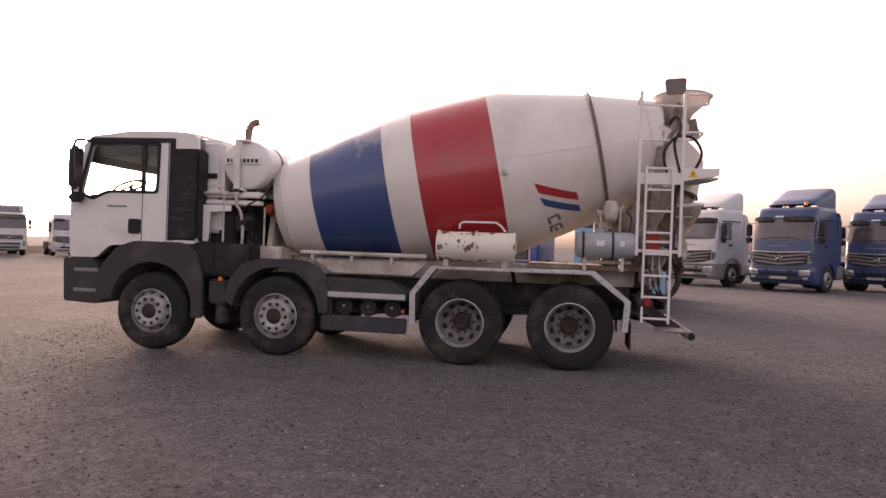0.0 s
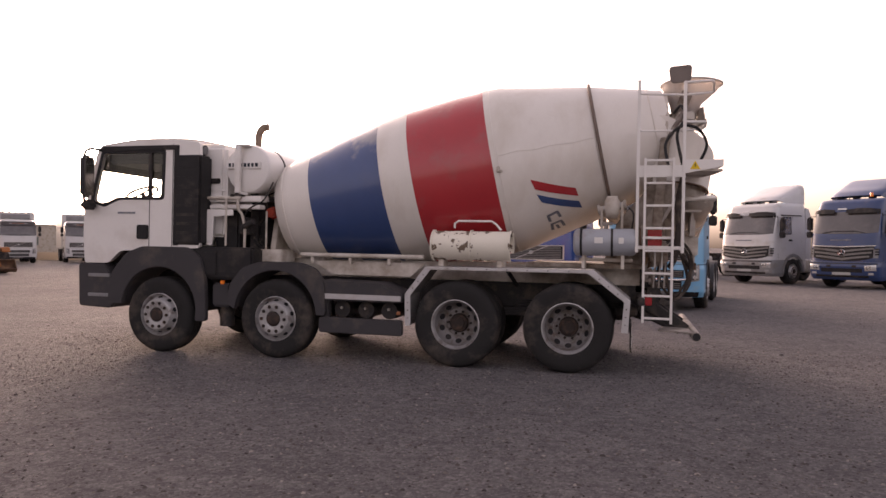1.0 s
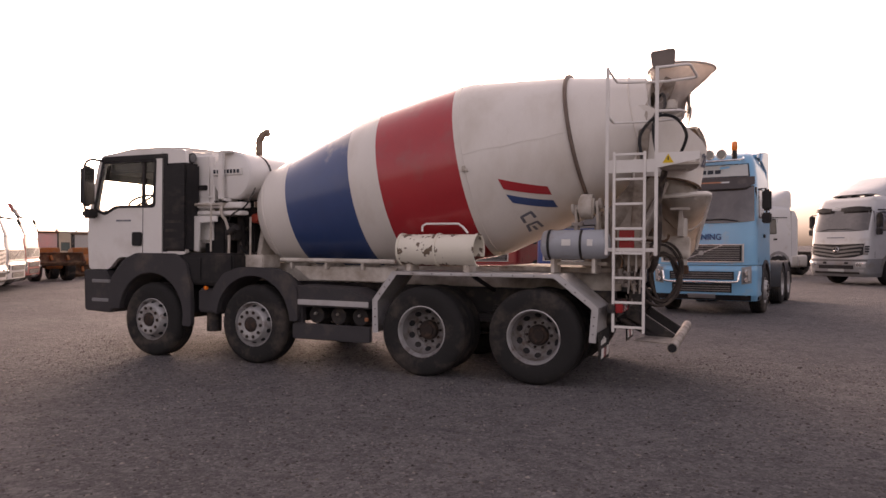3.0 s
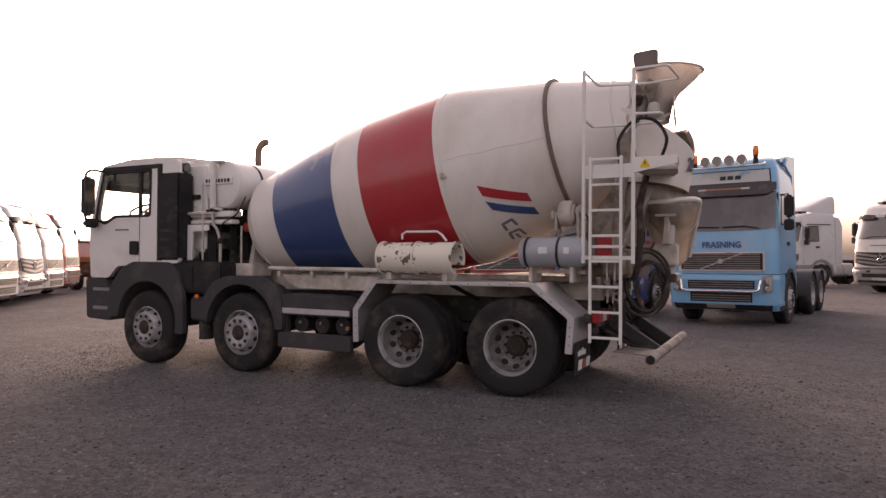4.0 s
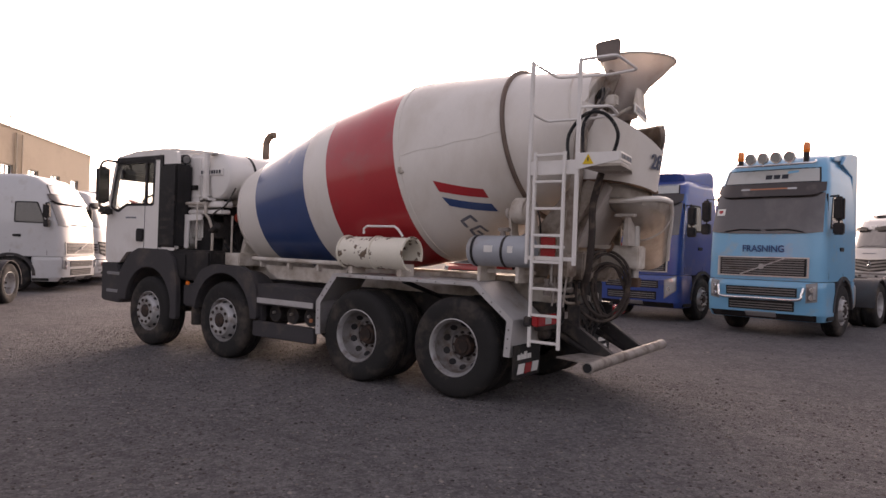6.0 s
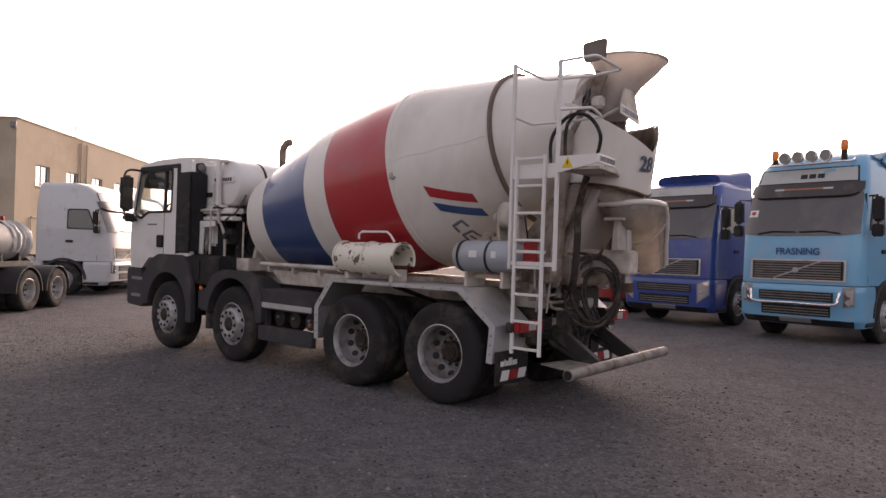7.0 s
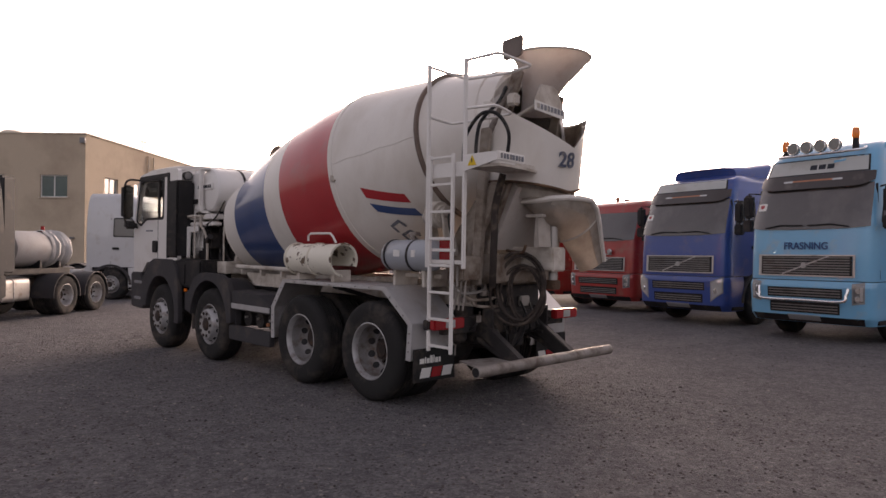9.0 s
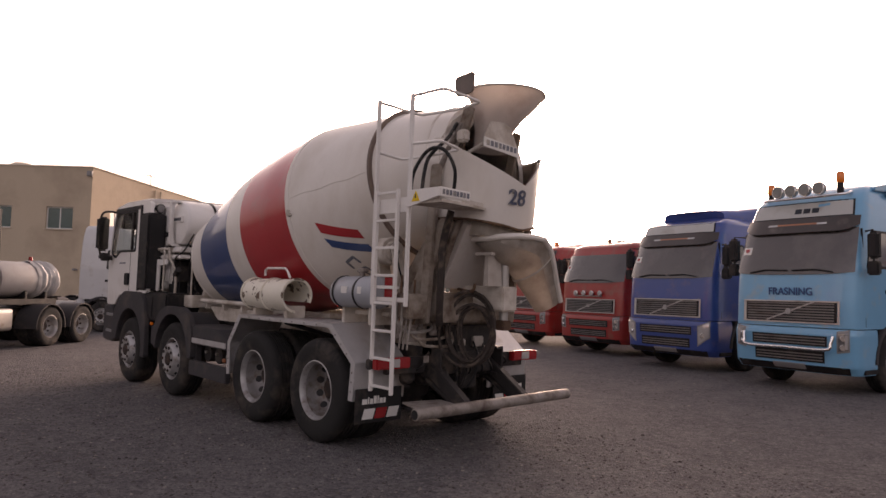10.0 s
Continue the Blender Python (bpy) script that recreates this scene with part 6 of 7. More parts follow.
    if sticker and not hi and roof != "mid":
        rail_bar = part("lamp_rail", tube([face(R, -0.42, 1.66, 0.05), face(R, 0.0, 1.66, 0.06), face(R, 0.42, 1.66, 0.05)], 0.014, 6), M["steel"], T)
        for u in (-0.36, -0.12, 0.12, 0.36):
            part("driving_lamp", lathe([(0, -0.03), (0.06, -0.028), (0.078, -0.01), (0.075, 0.02), (0.03, 0.06), (0, 0.06)], Matrix.Translation(face(R, u, 1.74, 0.08)), 20), M["clear_lens"], rail_bar, "round driving lamp")
    if sticker:
        part("sticker", patch(R, -0.90, -0.74, 2.42, 2.56, 0.022, 0.008, 4, 2), M["sign_white"], T, "white sticker with a red heart")
        part("sticker_heart", patch(R, -0.86, -0.78, lambda u: 2.455 + abs(u + 0.82) * 0.6, 2.53, 0.025, 0.008, 6, 2), M["red_lens"], T)
    return T


def star_grille_truck(name, place, label, body, bumper, group="trucks parked in the yard", axles=(1.38, 4.9), spoil=True, beacon=False):
    """A tractor unit with a wide three-bar grille and a tall roof deflector."""
    T = thing(name, GROUND @ place, label, "truck", group)
    R = [(0.98, 0.0, 1.20), (1.5, 0.03, 1.20), (1.98, 0.08, 1.20), (2.72, 0.30, 1.17), (2.92, 0.37, 1.16), (3.12, 0.45, 1.14), (3.22, 0.56, 1.11), (3.27, 0.80, 1.06)]
    L = [(0.32, 0.10, 1.18), (0.45, 0.0, 1.22), (0.80, -0.05, 1.23), (0.975, -0.02, 1.22)]
    part("cab", shell(R, 2.25), body, T, "", 40)
    low = part("bumper", shell(L, 0.85), bumper, T)
    part("cab_skirt", box(-1.2, 1.2, 2.02, 2.28, 0.6, 1.0, 0.03), body, T)
    for s in (-1, 1):
        arc = [(1.38 + 0.60 * math.cos(radians(a)), 0.50 + 0.60 * math.sin(radians(a))) for a in range(0, 181, 12)]
        arc += [(1.38 + 0.72 * math.cos(radians(a)), 0.50 + 0.72 * math.sin(radians(a))) for a in range(180, -1, -12)]
        part("wheel_arch", slab(arc, "x", *sorted((s * 0.9, s * 1.24)), w=0.004), bumper, T)
    part("windscreen", patch(R, -0.95, 0.95, lambda u: 1.98 + 0.05 * u ** 4, 2.78, 0.008), M["dark_glass"], T, "dark glossy windscreen")
    V = [(z, y - 0.10, h) for z, y, h in R]
    for u0, u1 in ((-0.97, -0.32), (0.02, 0.97)):
        part("sun_visor", patch(V, u0, u1, 2.72, lambda u: 2.90 - 0.05 * (1 - min(1, 3 * min(abs(u - u0), abs(u1 - u)))), 0.01, 0.02), M["black"], T)
    part("roof_lamp", patch(R, -0.27, 0.0, 2.86, 2.92, 0.03), M["clear_lens"], T)
    for s in (-1, 1):
        part("wiper", tube([face(R, s * 0.6, 2.01, 0.03), face(R, s * 0.3, 2.08, 0.03), face(R, s * 0.02, 2.07, 0.03)], 0.011, 6), M["black"], T)
    g = part("grille", patch(R, -0.88, 0.88, lambda u: 1.00 + 0.20 * abs(u) ** 3, lambda u: 1.50 + 0.04 * abs(u), 0.010), M["black"], T, "three-bar grille with a round star badge")
    for k in range(3):
        part("slat", patch(R, -0.86 + 0.05 * k, 0.86 - 0.05 * k, lambda u: 1.405 - k * 0.135 - 0.10 * (1 - abs(u)) ** 1.5 + 0.03 * abs(u), lambda u: 1.462 - k * 0.135 - 0.08 * (1 - abs(u)) ** 1.5 + 0.03 * abs(u), 0.026, 0.03, 20, 2), M["slat_grey"], g)
    part("grille_rim", patch(R, -0.90, 0.90, lambda u: 1.50 + 0.04 * abs(u), lambda u: 1.53 + 0.04 * abs(u), 0.02, 0.02, 16, 1), M["bright_trim"], g)
    for s in (-1, 1):
        for k in range(3):
            part("side_slat", patch(R, s * 0.90, s * 0.985, 1.22 + 0.09 * k, 1.27 + 0.09 * k, 0.016, 0.02, 5, 1), M["black"], T)
        part("door_gutter", box(*sorted((s * 1.17, s * 1.20)), 0.62, 1.95, 2.74, 2.78, 0.006), M["black"], T)
    c = face(R, 0, 1.30, 0.03)
    part("badge_ring", tube([c + Vector((0.11 * math.cos(t), -0.01, 0.11 * math.sin(t))) for t in (2 * math.pi * i / 24 for i in range(24))], 0.013, 6, True), M["chrome"], g)
    part("badge_disc", rod(c, c + Vector((0, -0.012, 0)), 0.10, 20), M["black"], g)
    part("badge_spokes", join(join(rod(c + Vector((0, -0.016, 0)), c + Vector((0, -0.016, 0.105)), 0.012, 6), rod(c + Vector((0, -0.016, 0)), c + Vector((0.09, -0.016, -0.055)), 0.012, 6)), rod(c + Vector((0, -0.016, 0)), c + Vector((-0.09, -0.016, -0.055)), 0.012, 6)), M["chrome"], g)
    part("air_slot", patch(L, -0.58, 0.58, 0.60, 0.74, 0.008), M["black"], low)
    part("bumper_edge", patch(L, -0.96, 0.96, 0.90, 0.93, 0.012, 0.02), M["black"], low)
    part("number_plate", patch(L, -0.26, 0.26, 0.50, 0.60, 0.014), M["sign_panel"], low)
    part("air_slot", patch(L, -0.75, 0.75, 0.42, 0.50, 0.008), M["black"], low)
    for s in (-1, 1):
        hl = part("headlight", patch(L, s * 0.64, s * 0.93, lambda u: 0.66 + 0.05 * (abs(u) - 0.64), lambda u: 0.85 + 0.12 * (abs(u) - 0.64), 0.012), M["clear_lens"], low, "clear headlamp")
        for u in (0.71, 0.79):
            part("bulb_ring", rod(face(L, s * u, 0.77, 0.0), face(L, s * u, 0.77, 0.022), 0.07, 16), M["chrome"], hl)
        part("fog_lamp", patch(L, s * 0.74, s * 0.87, 0.52, 0.60, 0.012), M["clear_lens"], low)
        part("tow_cover", patch(L, s * 0.30, s * 0.42, 0.78, 0.86, 0.010), M["black"], low)
        part("side_vent", patch(R, s * 0.86, s * 0.97, 1.12, 1.42, 0.010), M["bumper_grey"], T)
    mirrors(T, 0.42, 2.12, 2.62, 1.19, M["black"])
    side_window(T, R, 0.52, 1.25, 2.02, 2.66)
    part("model_bar", patch(R, -0.35, 0.25, 1.74, 1.775, 0.012, 0.02), M["ink_grey"], T)
    for s in (-1, 1):
        part("side_deflector", slab(rounded([(2.22, 1.0), (2.62, 1.0), (2.62, 2.7), (2.45, 3.05), (2.22, 3.10)], 0.04), "x", *sorted((s * 1.10, s * 1.18)), w=0.012), body, T)
    if spoil:
        spoiler(T, body, 3.24, 4.16, 0.72, 2.35, 1.04, True)
    if beacon:
        part("beacon", lathe([(0.06, 0.0), (0.06, 0.12), (0.045, 0.15), (0.0, 0.155)], pose(0.62, 0.8, 3.32, 90), 18), M["amber"], T, "orange rotating beacon")
    rolling_gear(T, axles, body)
    return T


ROW = "trucks parked in the row behind the mixer"
rounded_nose_truck("tractor_truck", pose(1.50, 7.72, 0, 0, 0, -9.6) @ Matrix.Diagonal((0.93, 0.95, 1.0, 1)), "sky-blue tractor truck with roof lamps and orange beacons", M["sky_blue"], "high", False, extras=True, writing="FRASNING", sticker=True, group=ROW)
rounded_nose_truck("tractor_truck", pose(-1.60, 8.95, 0, 0, 0, -9.5) @ Matrix.Diagonal((0.95, 0.95, 0.98, 1)), "deep blue tractor truck with a roof deflector", M["deep_blue"], "mid", True, (1.4, 5.0), sticker=True, group=ROW)
r1 = rounded_nose_truck("tractor_truck", pose(-4.73, 10.45, 0, 0, 0, -9.5) @ Matrix.Diagonal((0.97, 1.0, 0.94, 1)), "dull red tractor truck with a low roof", M["red_paint"], "low", False, (1.4, 4.6, 5.9), sign=False, visor=None, sticker=True, group=ROW)
r2 = rounded_nose_truck("tractor_truck", pose(-7.85, 11.3, 0, 0, 0, -9.5) @ Matrix.Diagonal((0.97, 1.0, 0.95, 1)), "dull red tractor truck with a roof deflector", M["red_paint"], "low", True, (1.4, 4.6, 5.9), sign=False, visor="black", group=ROW)
part("beacon", lathe([(0.06, 0.0), (0.06, 0.10), (0.045, 0.13), (0.0, 0.135)], pose(-0.1, 0.9, 3.24, 90), 18), M["dull_amber"], r1, "small amber beacon")
part("air_horn", tube([(0.25, 0.75, 3.27), (0.25, 1.3, 3.30)], 0.03, 10), M["bright_trim"], r1)
for x in (-0.5, 0.5):
    part("beacon", lathe([(0.075, 0.0), (0.075, 0.14), (0.05, 0.18), (0.0, 0.185)], pose(x, 1.0, 3.22, 90), 18), M["amber"], r2, "orange rotating beacon")
BIG = Matrix.Diagonal((1.05, 1.06, 1.05, 1))
DIAG = "trucks parked slantwise at the back of the yard"
star_grille_truck("tractor_truck", pose(2.05, 28.2, 0, 0, 0, -45) @ BIG, "white tractor truck with a grey bumper", M["truck_white"], M["bumper_grey"], DIAG)
star_grille_truck("tractor_truck", pose(5.75, 22.3, 0, 0, 0, -45) @ BIG, "white tractor truck with a grey bumper and roof deflector", M["truck_white"], M["bumper_grey"], DIAG)
star_grille_truck("tractor_truck", pose(8.75, 19.6, 0, 0, 0, -42) @ BIG, "navy blue tractor truck with an orange beacon", M["navy_paint"], M["navy_paint"], DIAG, beacon=True)
star_grille_truck("tractor_truck", pose(13.1, 21.4, 0, 0, 0, -40) @ BIG, "navy blue tractor truck beside a like one", M["navy_paint"], M["navy_paint"], DIAG)
LEFT = "white trucks parked in a row by the building"
wt = rounded_nose_truck("tractor_truck", pose(-17.5, 3.9, 0, 0, 0, 130) @ Matrix.Diagonal((1.05, 1.05, 0.95, 1)), "white tractor truck with a high roof", M["truck_white"], "high", False, (1.4, 4.6), group=LEFT, fairing=False)
star_grille_truck("tractor_truck", pose(-19.8, 6.2, 0, 0, 0, 130), "white tractor truck with a tall roof and a star badge", M["truck_white"], M["truck_white"], LEFT, (1.4, 4.6), spoil=False)
copy_thing(wt, GROUND @ pose(-22.1, 8.5, 0, 0, 0, 130))
rounded_nose_truck("tractor_truck", pose(-24.4, 10.8, 0, 0, 0, 130), "red and white tractor truck", M["red_paint"], "mid", False, (1.4, 4.6), group=LEFT)


# ---- building ----
def framed_window(H, place, w, h):
    """A sliding window in a wall opening; x along the wall, y inwards."""
    f = part("window", slab([(0, 0), (w, 0), (w, h), (0, h)], "y", 0.10, 0.16, [[(0.06, 0.06), (w / 2 - 0.03, 0.06), (w / 2 - 0.03, h - 0.06), (0.06, h - 0.06)], [(w / 2 + 0.03, 0.06), (w - 0.06, 0.06), (w - 0.06, h - 0.06), (w / 2 + 0.03, h - 0.06)]]), M["sign_white"], H, "white-framed window with green glass")
    f.matrix_basis = place
    for x0, x1 in ((0.06, w / 2 - 0.03), (w / 2 + 0.03, w - 0.06)):
        part("pane", box(x0, x1, 0.13, 0.136, 0.06, h - 0.06, 0), M["green_glass"], f)
    part("sill", box(-0.06, w + 0.06, -0.06, 0.2, -0.05, 0.0, 0.01), M["render_trim"], f)


def building():
    place = Matrix.Translation((-35.46, 6.33, ground_z(-35.46, 6.33))) @ pose(0, 0, 0, 0, 0, 135)
    H = thing("yard_building", place, "two-storey beige rendered building with green-tinted windows", "building")
    Lx, Ly, Hh = 21.0, 26.0, 8.06
    east = [(2.1 + 3.7 * k, 4.70) for k in range(5)]
    part("wall", slab([(0.25, 0), (Lx, 0), (Lx, Hh), (0.25, Hh)], "y", 0.0, 0.25, [[(x, z), (x + 1.6, z), (x + 1.6, z + 1.2), (x, z + 1.2)] for x, z in east]), M["render"], H, "beige rendered wall")
    south = [(1.0 + 3.55 * k, 4.55) for k in range(6)]
    part("wall", slab([(0, 0), (Ly, 0), (Ly, Hh), (0, Hh)], "x", 0.0, 0.25, [[(y, z), (y + 1.55, z), (y + 1.55, z + 1.25), (y, z + 1.25)] for y, z in south]), M["render"], H, "beige rendered wall")
    part("wall", box(Lx - 0.25, Lx, 0.25, Ly, 0, Hh, 0), M["render"], H)
    part("wall", box(0.25, Lx - 0.25, Ly - 0.25, Ly, 0, Hh, 0), M["render"], H)
    part("roof", box(0.25, Lx - 0.25, 0.25, Ly - 0.25, Hh - 0.6, Hh - 0.4, 0), M["concrete"], H)
    part("floor_slab", box(0.25, Lx - 0.25, 0.25, Ly - 0.25, 3.4, 3.7, 0), M["concrete"], H)
    part("parapet_cap", box(-0.05, Lx + 0.05, -0.05, 0.30, Hh, Hh + 0.07, 0.01), M["render_trim"], H)
    part("parapet_cap", box(-0.05, 0.30, 0.30, Ly, Hh, Hh + 0.07, 0.01), M["render_trim"], H)
    for x, z in east:
        framed_window(H, pose(x, 0.0, z), 1.6, 1.2)
    for y, z in south:
        framed_window(H, Matrix.Translation((0.0, y + 1.55, z)) @ pose(0, 0, 0, 0, 0, -90), 1.55, 1.25)
    part("service_pipe", tube([(1.6, -0.06, 0.3), (1.6, -0.06, 2.9), (1.7, -0.06, 3.0), (4.3, -0.06, 3.0), (4.3, -0.06, 0.4)], 0.04, 8), M["render_trim"], H, "pale pipe along the wall")
    part("wall_lamp", boxes([(-0.02, 0.18, 2.0, 2.5, 2.35, 2.5)], 0.02), M["bumper_grey"], H)
    part("wall_spout", rod((-0.35, 0.6, 2.3), (0.0, 0.6, 2.3), 0.06), M["bumper_grey"], H)
    part("flood_lamp", box(-0.22, -0.02, -0.05, 0.25, Hh - 0.5, Hh - 0.2, 0.03), M["bumper_grey"], H)
    part("roof_dome", lathe([(1.0, 0), (0.98, 0.25), (0.75, 0.6), (0.4, 0.8), (0, 0.85)], Matrix.Translation((1.6, 5.2, Hh - 0.4)) @ pose(0, 0, 0, 90), 24), M["render_trim"], H)
    a = part("roof_aerial", rod((8.0, 0.5, Hh - 0.4), (8.0, 0.5, Hh + 0.9), 0.03), M["steel"], H, "thin roof aerial")
    for k in range(4):
        part("aerial_rod", rod((7.2 + k * 0.5, 0.1, Hh + 0.75), (7.2 + k * 0.5, 0.9, Hh + 0.85), 0.015, 6), M["steel"], a)
    for x in (7.6, 8.4):
        part("drain_pipe", rod((x, -0.07, 0), (x, -0.07, Hh - 0.2), 0.05, 10), M["render_trim"], H)
    return H


building()

# ---- dark tractor with a wrapped tank behind its cab ----
dt = rounded_nose_truck("tractor_truck", pose(-10.88, -4.54, 0, 0, 0, 42.5) @ Matrix.Diagonal((0.93, 0.93, 0.93, 1)), "dark grey tractor truck with a wrapped white tank on its chassis", M["graphite"], "high", False, (1.4, 4.6, 6.0), group="trucks parked by the building", fairing=False)
tk = part("tank", lathe([(0, 2.80), (0.3, 2.81), (0.45, 2.87), (0.47, 2.95), (0.47, 5.0), (0.45, 5.1), (0, 5.14)], pose(0.35, 0.35, 1.76), 32), M["tank_grey"], dt, "pale grey cylindrical tank")
bm = lathe([(0.48, 4.20)] + [(0.50 + 0.03 * math.sin(k * 2.3), 4.25 + 0.065 * k) for k in range(14)] + [(0.42, 5.18), (0.26, 5.22), (0.0, 5.23)], pose(0.35, 0.35, 1.76), 48)
for v in bm.verts:
    v.co += Vector((noise.noise(v.co * 5), 0, noise.noise(v.co * 5 + Vector((7, 3, 1))))) * 0.05
part("wrapping", bm, M["foil"], tk, "crumpled clear plastic wrapping")
part("tank_lamp", rod((0.45, 4.7, 2.20), (0.45, 4.7, 2.38), 0.05), M["red_lens"], tk)
part("rear_deflector", box(-1.12, 1.12, 2.24, 2.72, 1.15, 3.50, 0.06, 3), M["graphite"], dt, "dark cab rear fairing")
for y in (3.1, 4.2, 5.0):
    part("tank_cradle", box(-0.05, 0.75, y - 0.06, y + 0.06, 1.24, 1.46, 0.02), M["black"], tk)
part("tank_skid", box(-0.1, 0.8, 2.8, 5.4, 1.10, 1.25, 0.02), M["black"], tk)

# ---- white box trucks far off ----
BOXES = "white box trucks far across the yard"
bt = rounded_nose_truck("box_truck", pose(-42.3, 31.6, 0, 0, 0, 51), "white box truck with a tall body", M["truck_white"], "low", False, (1.4, 5.6), group=BOXES)
part("cargo_box", box(-1.25, 1.25, 2.45, 8.2, 1.05, 3.85, 0.04), M["truck_white"], bt, "white cargo box")
part("box_front_panel", box(-0.95, 0.95, 2.425, 2.45, 3.30, 3.70, 0.02), M["bumper_grey"], bt)
for k in range(5):
    part("roof_marker", box(-0.9 + k * 0.42, -0.78 + k * 0.42, 2.44, 2.5, 3.85, 3.92, 0.01), M["clear_lens"], bt)
copy_thing(bt, GROUND @ pose(-40.2, 35.5, 0, 0, 0, 48))
star_grille_truck("tractor_truck", pose(-37.1, 38.1, 0, 0, 0, 46), "white tractor truck far across the yard", M["truck_white"], M["truck_white"], BOXES, spoil=False)


# ---- wheel loaders ----
def wheel_loader(place, raised):
    T = thing("wheel_loader", GROUND @ place @ Matrix.Scale(0.72, 4), "weathered orange wheel loader with a dark bucket", "loader", "wheel loaders beside the trucks")
    part("rear_body", slab(rounded([(2.6, 1.0), (5.6, 1.0), (5.7, 1.7), (5.2, 2.1), (2.6, 2.2)], 0.12), "x", -0.85, 0.85, w=0.05), M["orange"], T)
    part("front_frame", slab(rounded([(1.0, 0.8), (2.7, 0.9), (2.7, 1.5), (1.6, 1.7), (1.0, 1.3)], 0.1), "x", -0.5, 0.5, w=0.04), M["orange"], T)
    for x in (-0.78, 0.70):
        for y in (2.66, 4.0):
            part("cab_post", box(x, x + 0.08, y, y + 0.08, 2.0, 3.2, 0.01), M["black"], T)
    part("cab_roof", box(-0.84, 0.84, 2.55, 4.2, 3.16, 3.28, 0.05), M["rust"], T)
    part("cab_window", box(-0.70, 0.70, 2.69, 2.70, 2.2, 3.18, 0), M["clear_lens"], T, "hazy cab window")
    part("cab_window", box(-0.705, -0.70, 2.74, 4.0, 2.2, 3.18, 0), M["clear_lens"], T)
    part("cab_window", box(0.70, 0.705, 2.74, 4.0, 2.2, 3.18, 0), M["clear_lens"], T)
    part("exhaust", rod((0.4, 4.8, 2.0), (0.4, 4.8, 2.9), 0.06), M["rust"], T)
    for y in (1.7, 4.7):
        for s in (-1, 1):
            w = part("wheel", lathe([(0.35, -0.02), (0.42, 0.02), (0.60, -0.03), (0.72, 0.0), (0.75, 0.06), (0.75, 0.5), (0.70, 0.56), (0.4, 0.55)], Matrix.Translation((s * 1.28, y, 0.75)) @ pose(0, 0, 0, 0, 0, 90 * s), 36), M["rubber"], T, "big lugged rubber tyre")
            part("rim", lathe([(0, 0.12), (0.2, 0.1), (0.3, 0.08), (0.36, 0.0), (0.38, 0.06)], Matrix.Translation((s * 1.28, y, 0.75)) @ pose(0, 0, 0, 0, 0, 90 * s), 24), M["orange"], w)
    h = 0.9 if raised else 0.0
    part("hood", slab(rounded([(4.1, 1.9), (5.5, 1.8), (5.4, 2.35), (4.1, 2.55)], 0.1), "x", -0.62, 0.62, w=0.04), M["orange"], T)
    for s in (-1, 1):
        part("fender", slab(rounded([(0.95, 1.45), (1.3, 1.72), (2.1, 1.72), (2.45, 1.45), (2.45, 1.52), (2.12, 1.80), (1.28, 1.80), (0.95, 1.52)], 0.03), "x", *sorted((s * 0.8, s * 1.3))), M["orange"], T)
        part("fender", slab(rounded([(3.9, 1.45), (4.3, 1.75), (5.1, 1.75), (5.5, 1.45), (5.5, 1.52), (5.12, 1.83), (4.28, 1.83), (3.9, 1.52)], 0.03), "x", *sorted((s * 0.8, s * 1.3))), M["orange"], T)
        part("work_lamp", rod((s * 0.6, 2.56, 3.36), (s * 0.6, 2.48, 3.36), 0.08, 14), M["clear_lens"], T)
    for s in (-1, 1):
        part("lift_arm", slab(rounded([(2.2, 1.75), (2.2, 1.45), (0.2, 0.45 + h), (-0.2, 0.5 + h), (0.1, 0.8 + h)], 0.06), "x", *sorted((s * 0.42, s * 0.56)), w=0.01), M["orange"], T)
        part("lift_cylinder", rod((s * 0.3, 1.9, 1.0), (s * 0.3, 0.6, 0.9 + h * 0.7), 0.06), M["chrome"], T)
    arc = [(-0.15 + 0.46 * math.cos(radians(a)), 0.58 + h + 0.46 * math.sin(radians(a))) for a in range(-150, 61, 14)]
    inn = [(-0.15 + 0.42 * math.cos(radians(a)), 0.58 + h + 0.42 * math.sin(radians(a))) for a in range(60, -151, -14)]
    b = part("bucket", slab(arc + inn, "x", -1.4, 1.4), M["rust"], T, "worn dark steel bucket")
    for s in (-1, 1):
        part("bucket_side", slab(arc, "x", *sorted((s * 1.36, s * 1.40))), M["rust"], b)
    return T


wheel_loader(pose(-26.6, 13.7, 0, 0, 0, 70), True)
wheel_loader(pose(-28.6, 17.0, 0, 0, 0, 58), False)


# ---- far structures on the skyline ----
def far_block(x, y, w, d, h, rz, n, m):
    T = thing("far_building", pose(x, y, ground_z(x, y), 0, 0, rz), "pale flat-roofed building in the hazy distance", "building", "buildings far off")
    part("wall", box(-w / 2, w / 2, 0, d, 0, h, 0.02), m, T)
    part("roof_edge", box(-w / 2 - 0.1, w / 2 + 0.1, -0.1, d + 0.1, h, h + 0.25, 0.02), M["concrete"], T)
    for k in range(n):
        for z in np.arange(1.2, h - 1.5, 3.2):
            xx = -w / 2 + (k + 0.5) * w / n
            part("window", box(xx - 0.6, xx + 0.6, -0.04, 0.1, z, z + 1.3, 0.01), M["green_glass"], T)
    return T


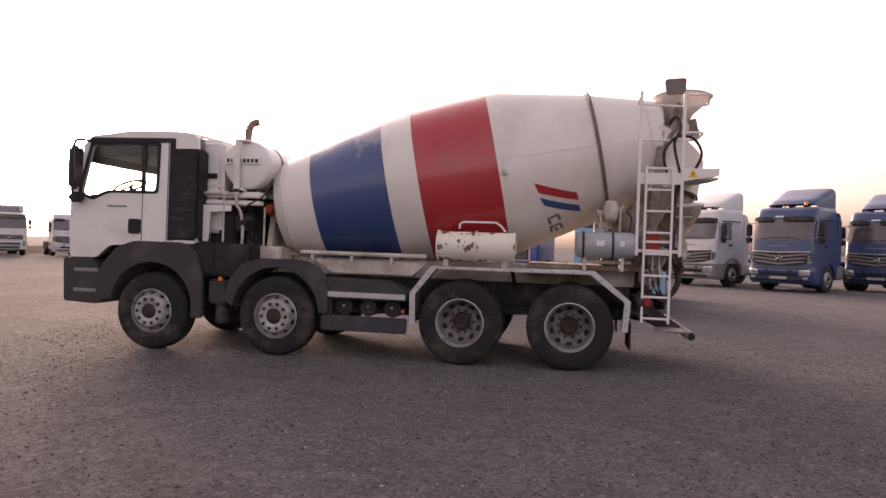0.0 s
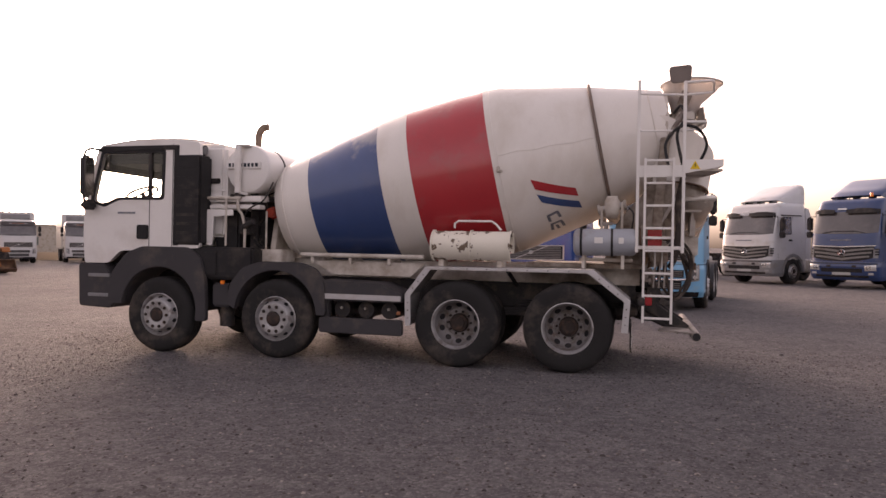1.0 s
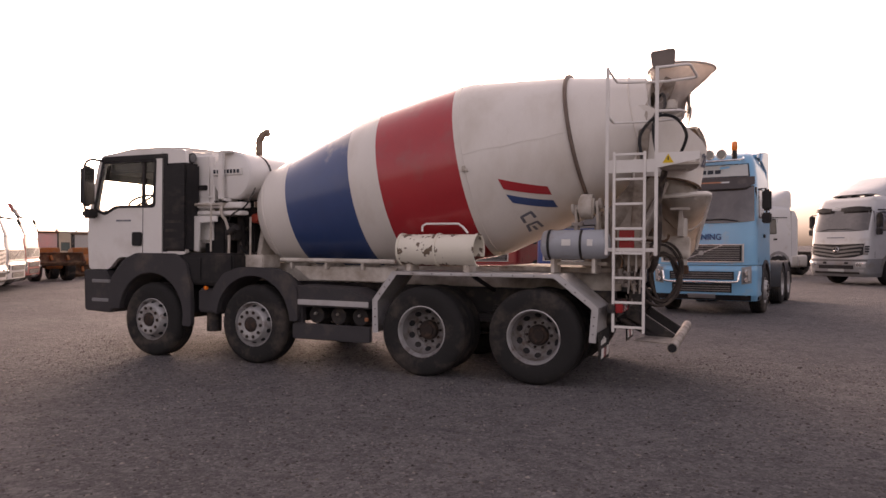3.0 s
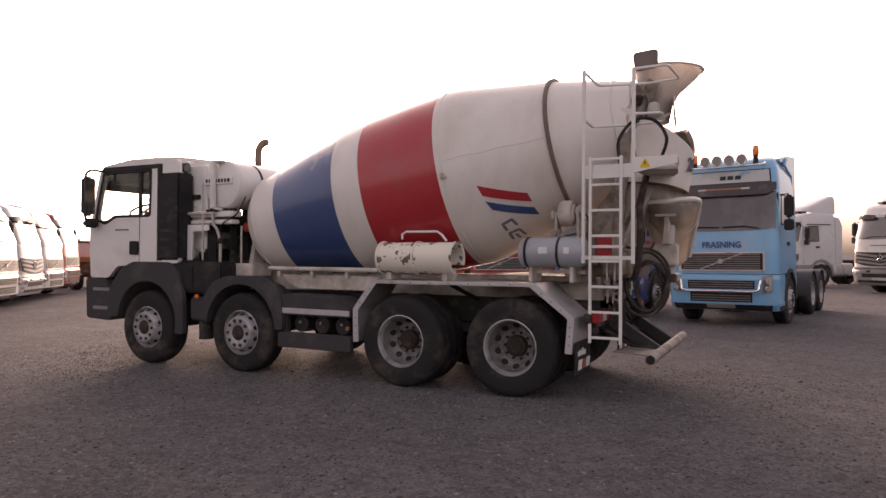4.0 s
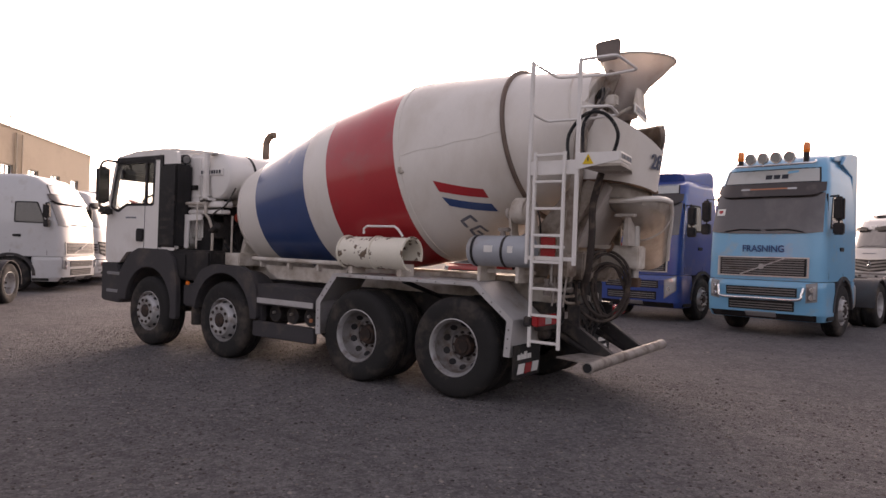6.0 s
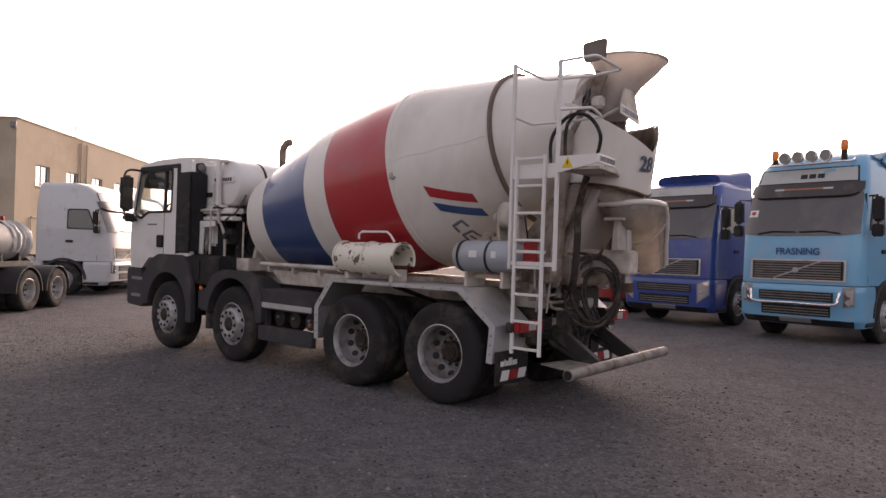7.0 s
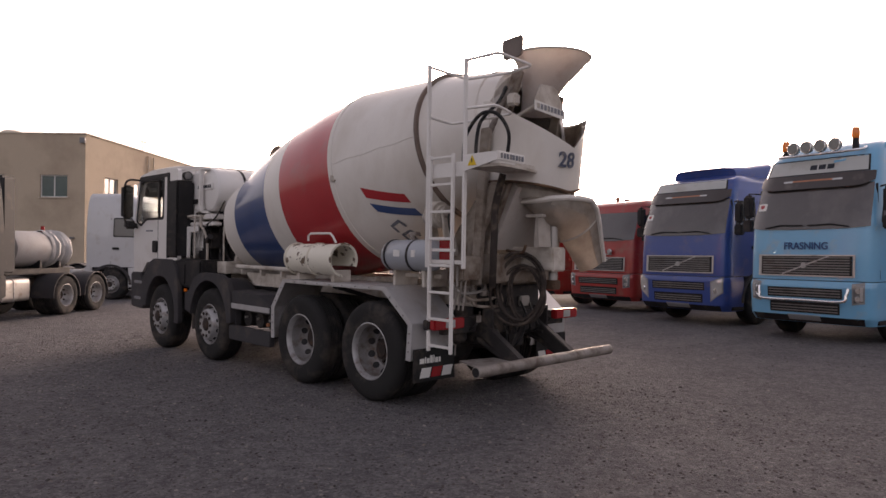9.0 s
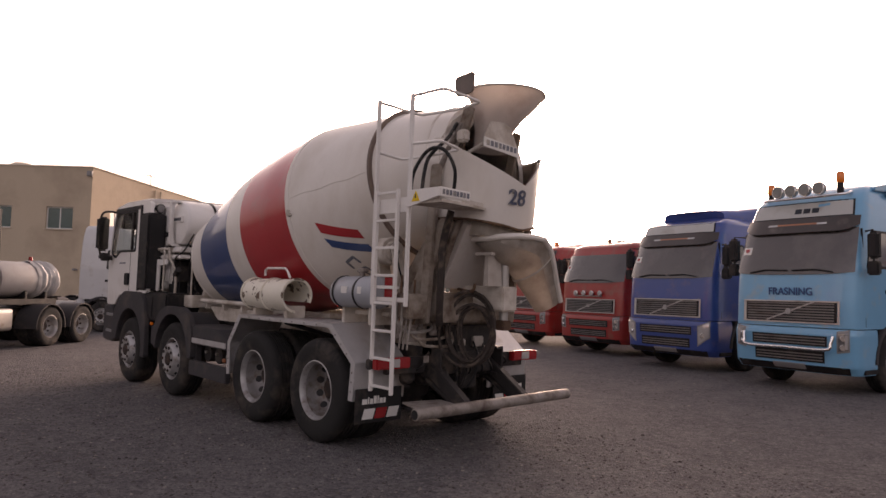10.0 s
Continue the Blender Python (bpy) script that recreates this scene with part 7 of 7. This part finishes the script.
far_block(-95, 62, 22, 12, 3.9, 52, 5, M["render"])
far_block(-118, 60, 14, 12, 5.6, 58, 4, M["concrete"])
far_block(-88, 78, 12, 10, 4.2, 48, 3, M["concrete"])
silo = thing("concrete_silo_block", pose(-46.2, 33.4, ground_z(-46.2, 33.4), 0, 0, 52), "pale upright concrete block beyond the trucks", "structure")
part("wall", box(-0.75, 0.0, 0, 1.5, 0, 3.25, 0.05), M["render"], silo)
part("wall", box(0.04, 0.70, 0.2, 1.4, 0, 3.0, 0.05), M["render"], silo)
part("boundary_wall", box(-14, 14, 6, 6.3, 0, 0.7, 0.02), M["render"], silo)

# ---- loose stones ----
def stones(name, count, x0, x1, y0, y1, r0, r1, material, label):
    rng = np.random.default_rng(5)
    verts, faces = [], []
    for k in range(count):
        x, y = rng.uniform(x0, x1), rng.uniform(y0, y1)
        r = r0 + (r1 - r0) * rng.random() ** 3
        a = rng.uniform(0, 6.28)
        sx, sy, sz = r * rng.uniform(0.7, 1.3), r * rng.uniform(0.7, 1.3), r * rng.uniform(0.4, 0.8)
        b = len(verts)
        for u, v, w in ((1, 0, 0), (0.3, 0.95, 0.1), (-0.8, 0.6, 0), (-0.7, -0.7, 0.1), (0.4, -0.9, 0), (0.25, 0.2, 1), (-0.3, -0.2, 0.9)):
            verts.append((x + (u * math.cos(a) - v * math.sin(a)) * sx, y + (u * math.sin(a) + v * math.cos(a)) * sy, (w - 0.12) * sz))
        for f in ((0, 1, 5), (1, 2, 5), (2, 6, 5), (2, 3, 6), (3, 4, 6), (4, 5, 6), (4, 0, 5)):
            faces.append(tuple(b + i for i in f))
    me = bpy.data.meshes.new(name)
    me.from_pydata(verts, [], faces)
    me.transform(GROUND)
    me.materials.append(material)
    ob = new(name, me)
    return tagged(ob, label, "stones", kind="stuff")


def stone_material():
    m = bpy.data.materials.new("stones")
    m.use_nodes = True
    n, l = m.node_tree.nodes, m.node_tree.links
    g, r = n.new("ShaderNodeNewGeometry"), n.new("ShaderNodeValToRGB")
    r.color_ramp.elements[0].color, r.color_ramp.elements[1].color = (0.050, 0.044, 0.042, 1), (0.30, 0.270, 0.250, 1)
    r.color_ramp.elements.new(0.75).color = (0.12, 0.106, 0.098, 1)
    l.new(g.outputs["Random Per Island"], r.inputs[0])
    l.new(r.outputs[0], n["Principled BSDF"].inputs["Base Color"])
    n["Principled BSDF"].inputs["Roughness"].default_value = 0.85
    n["Principled BSDF"].inputs["Specular IOR Level"].default_value = 0.1
    return m


M["stones"] = stone_material()
stones("gravel", 55000, -8, 14, -8.5, 1.5, 0.005, 0.019, M["stones"], "loose grey and pale gravel on the yard")
stones("gravel", 9000, -22, 22, -8, 14, 0.007, 0.026, M["stones"], "loose grey and pale gravel on the yard")
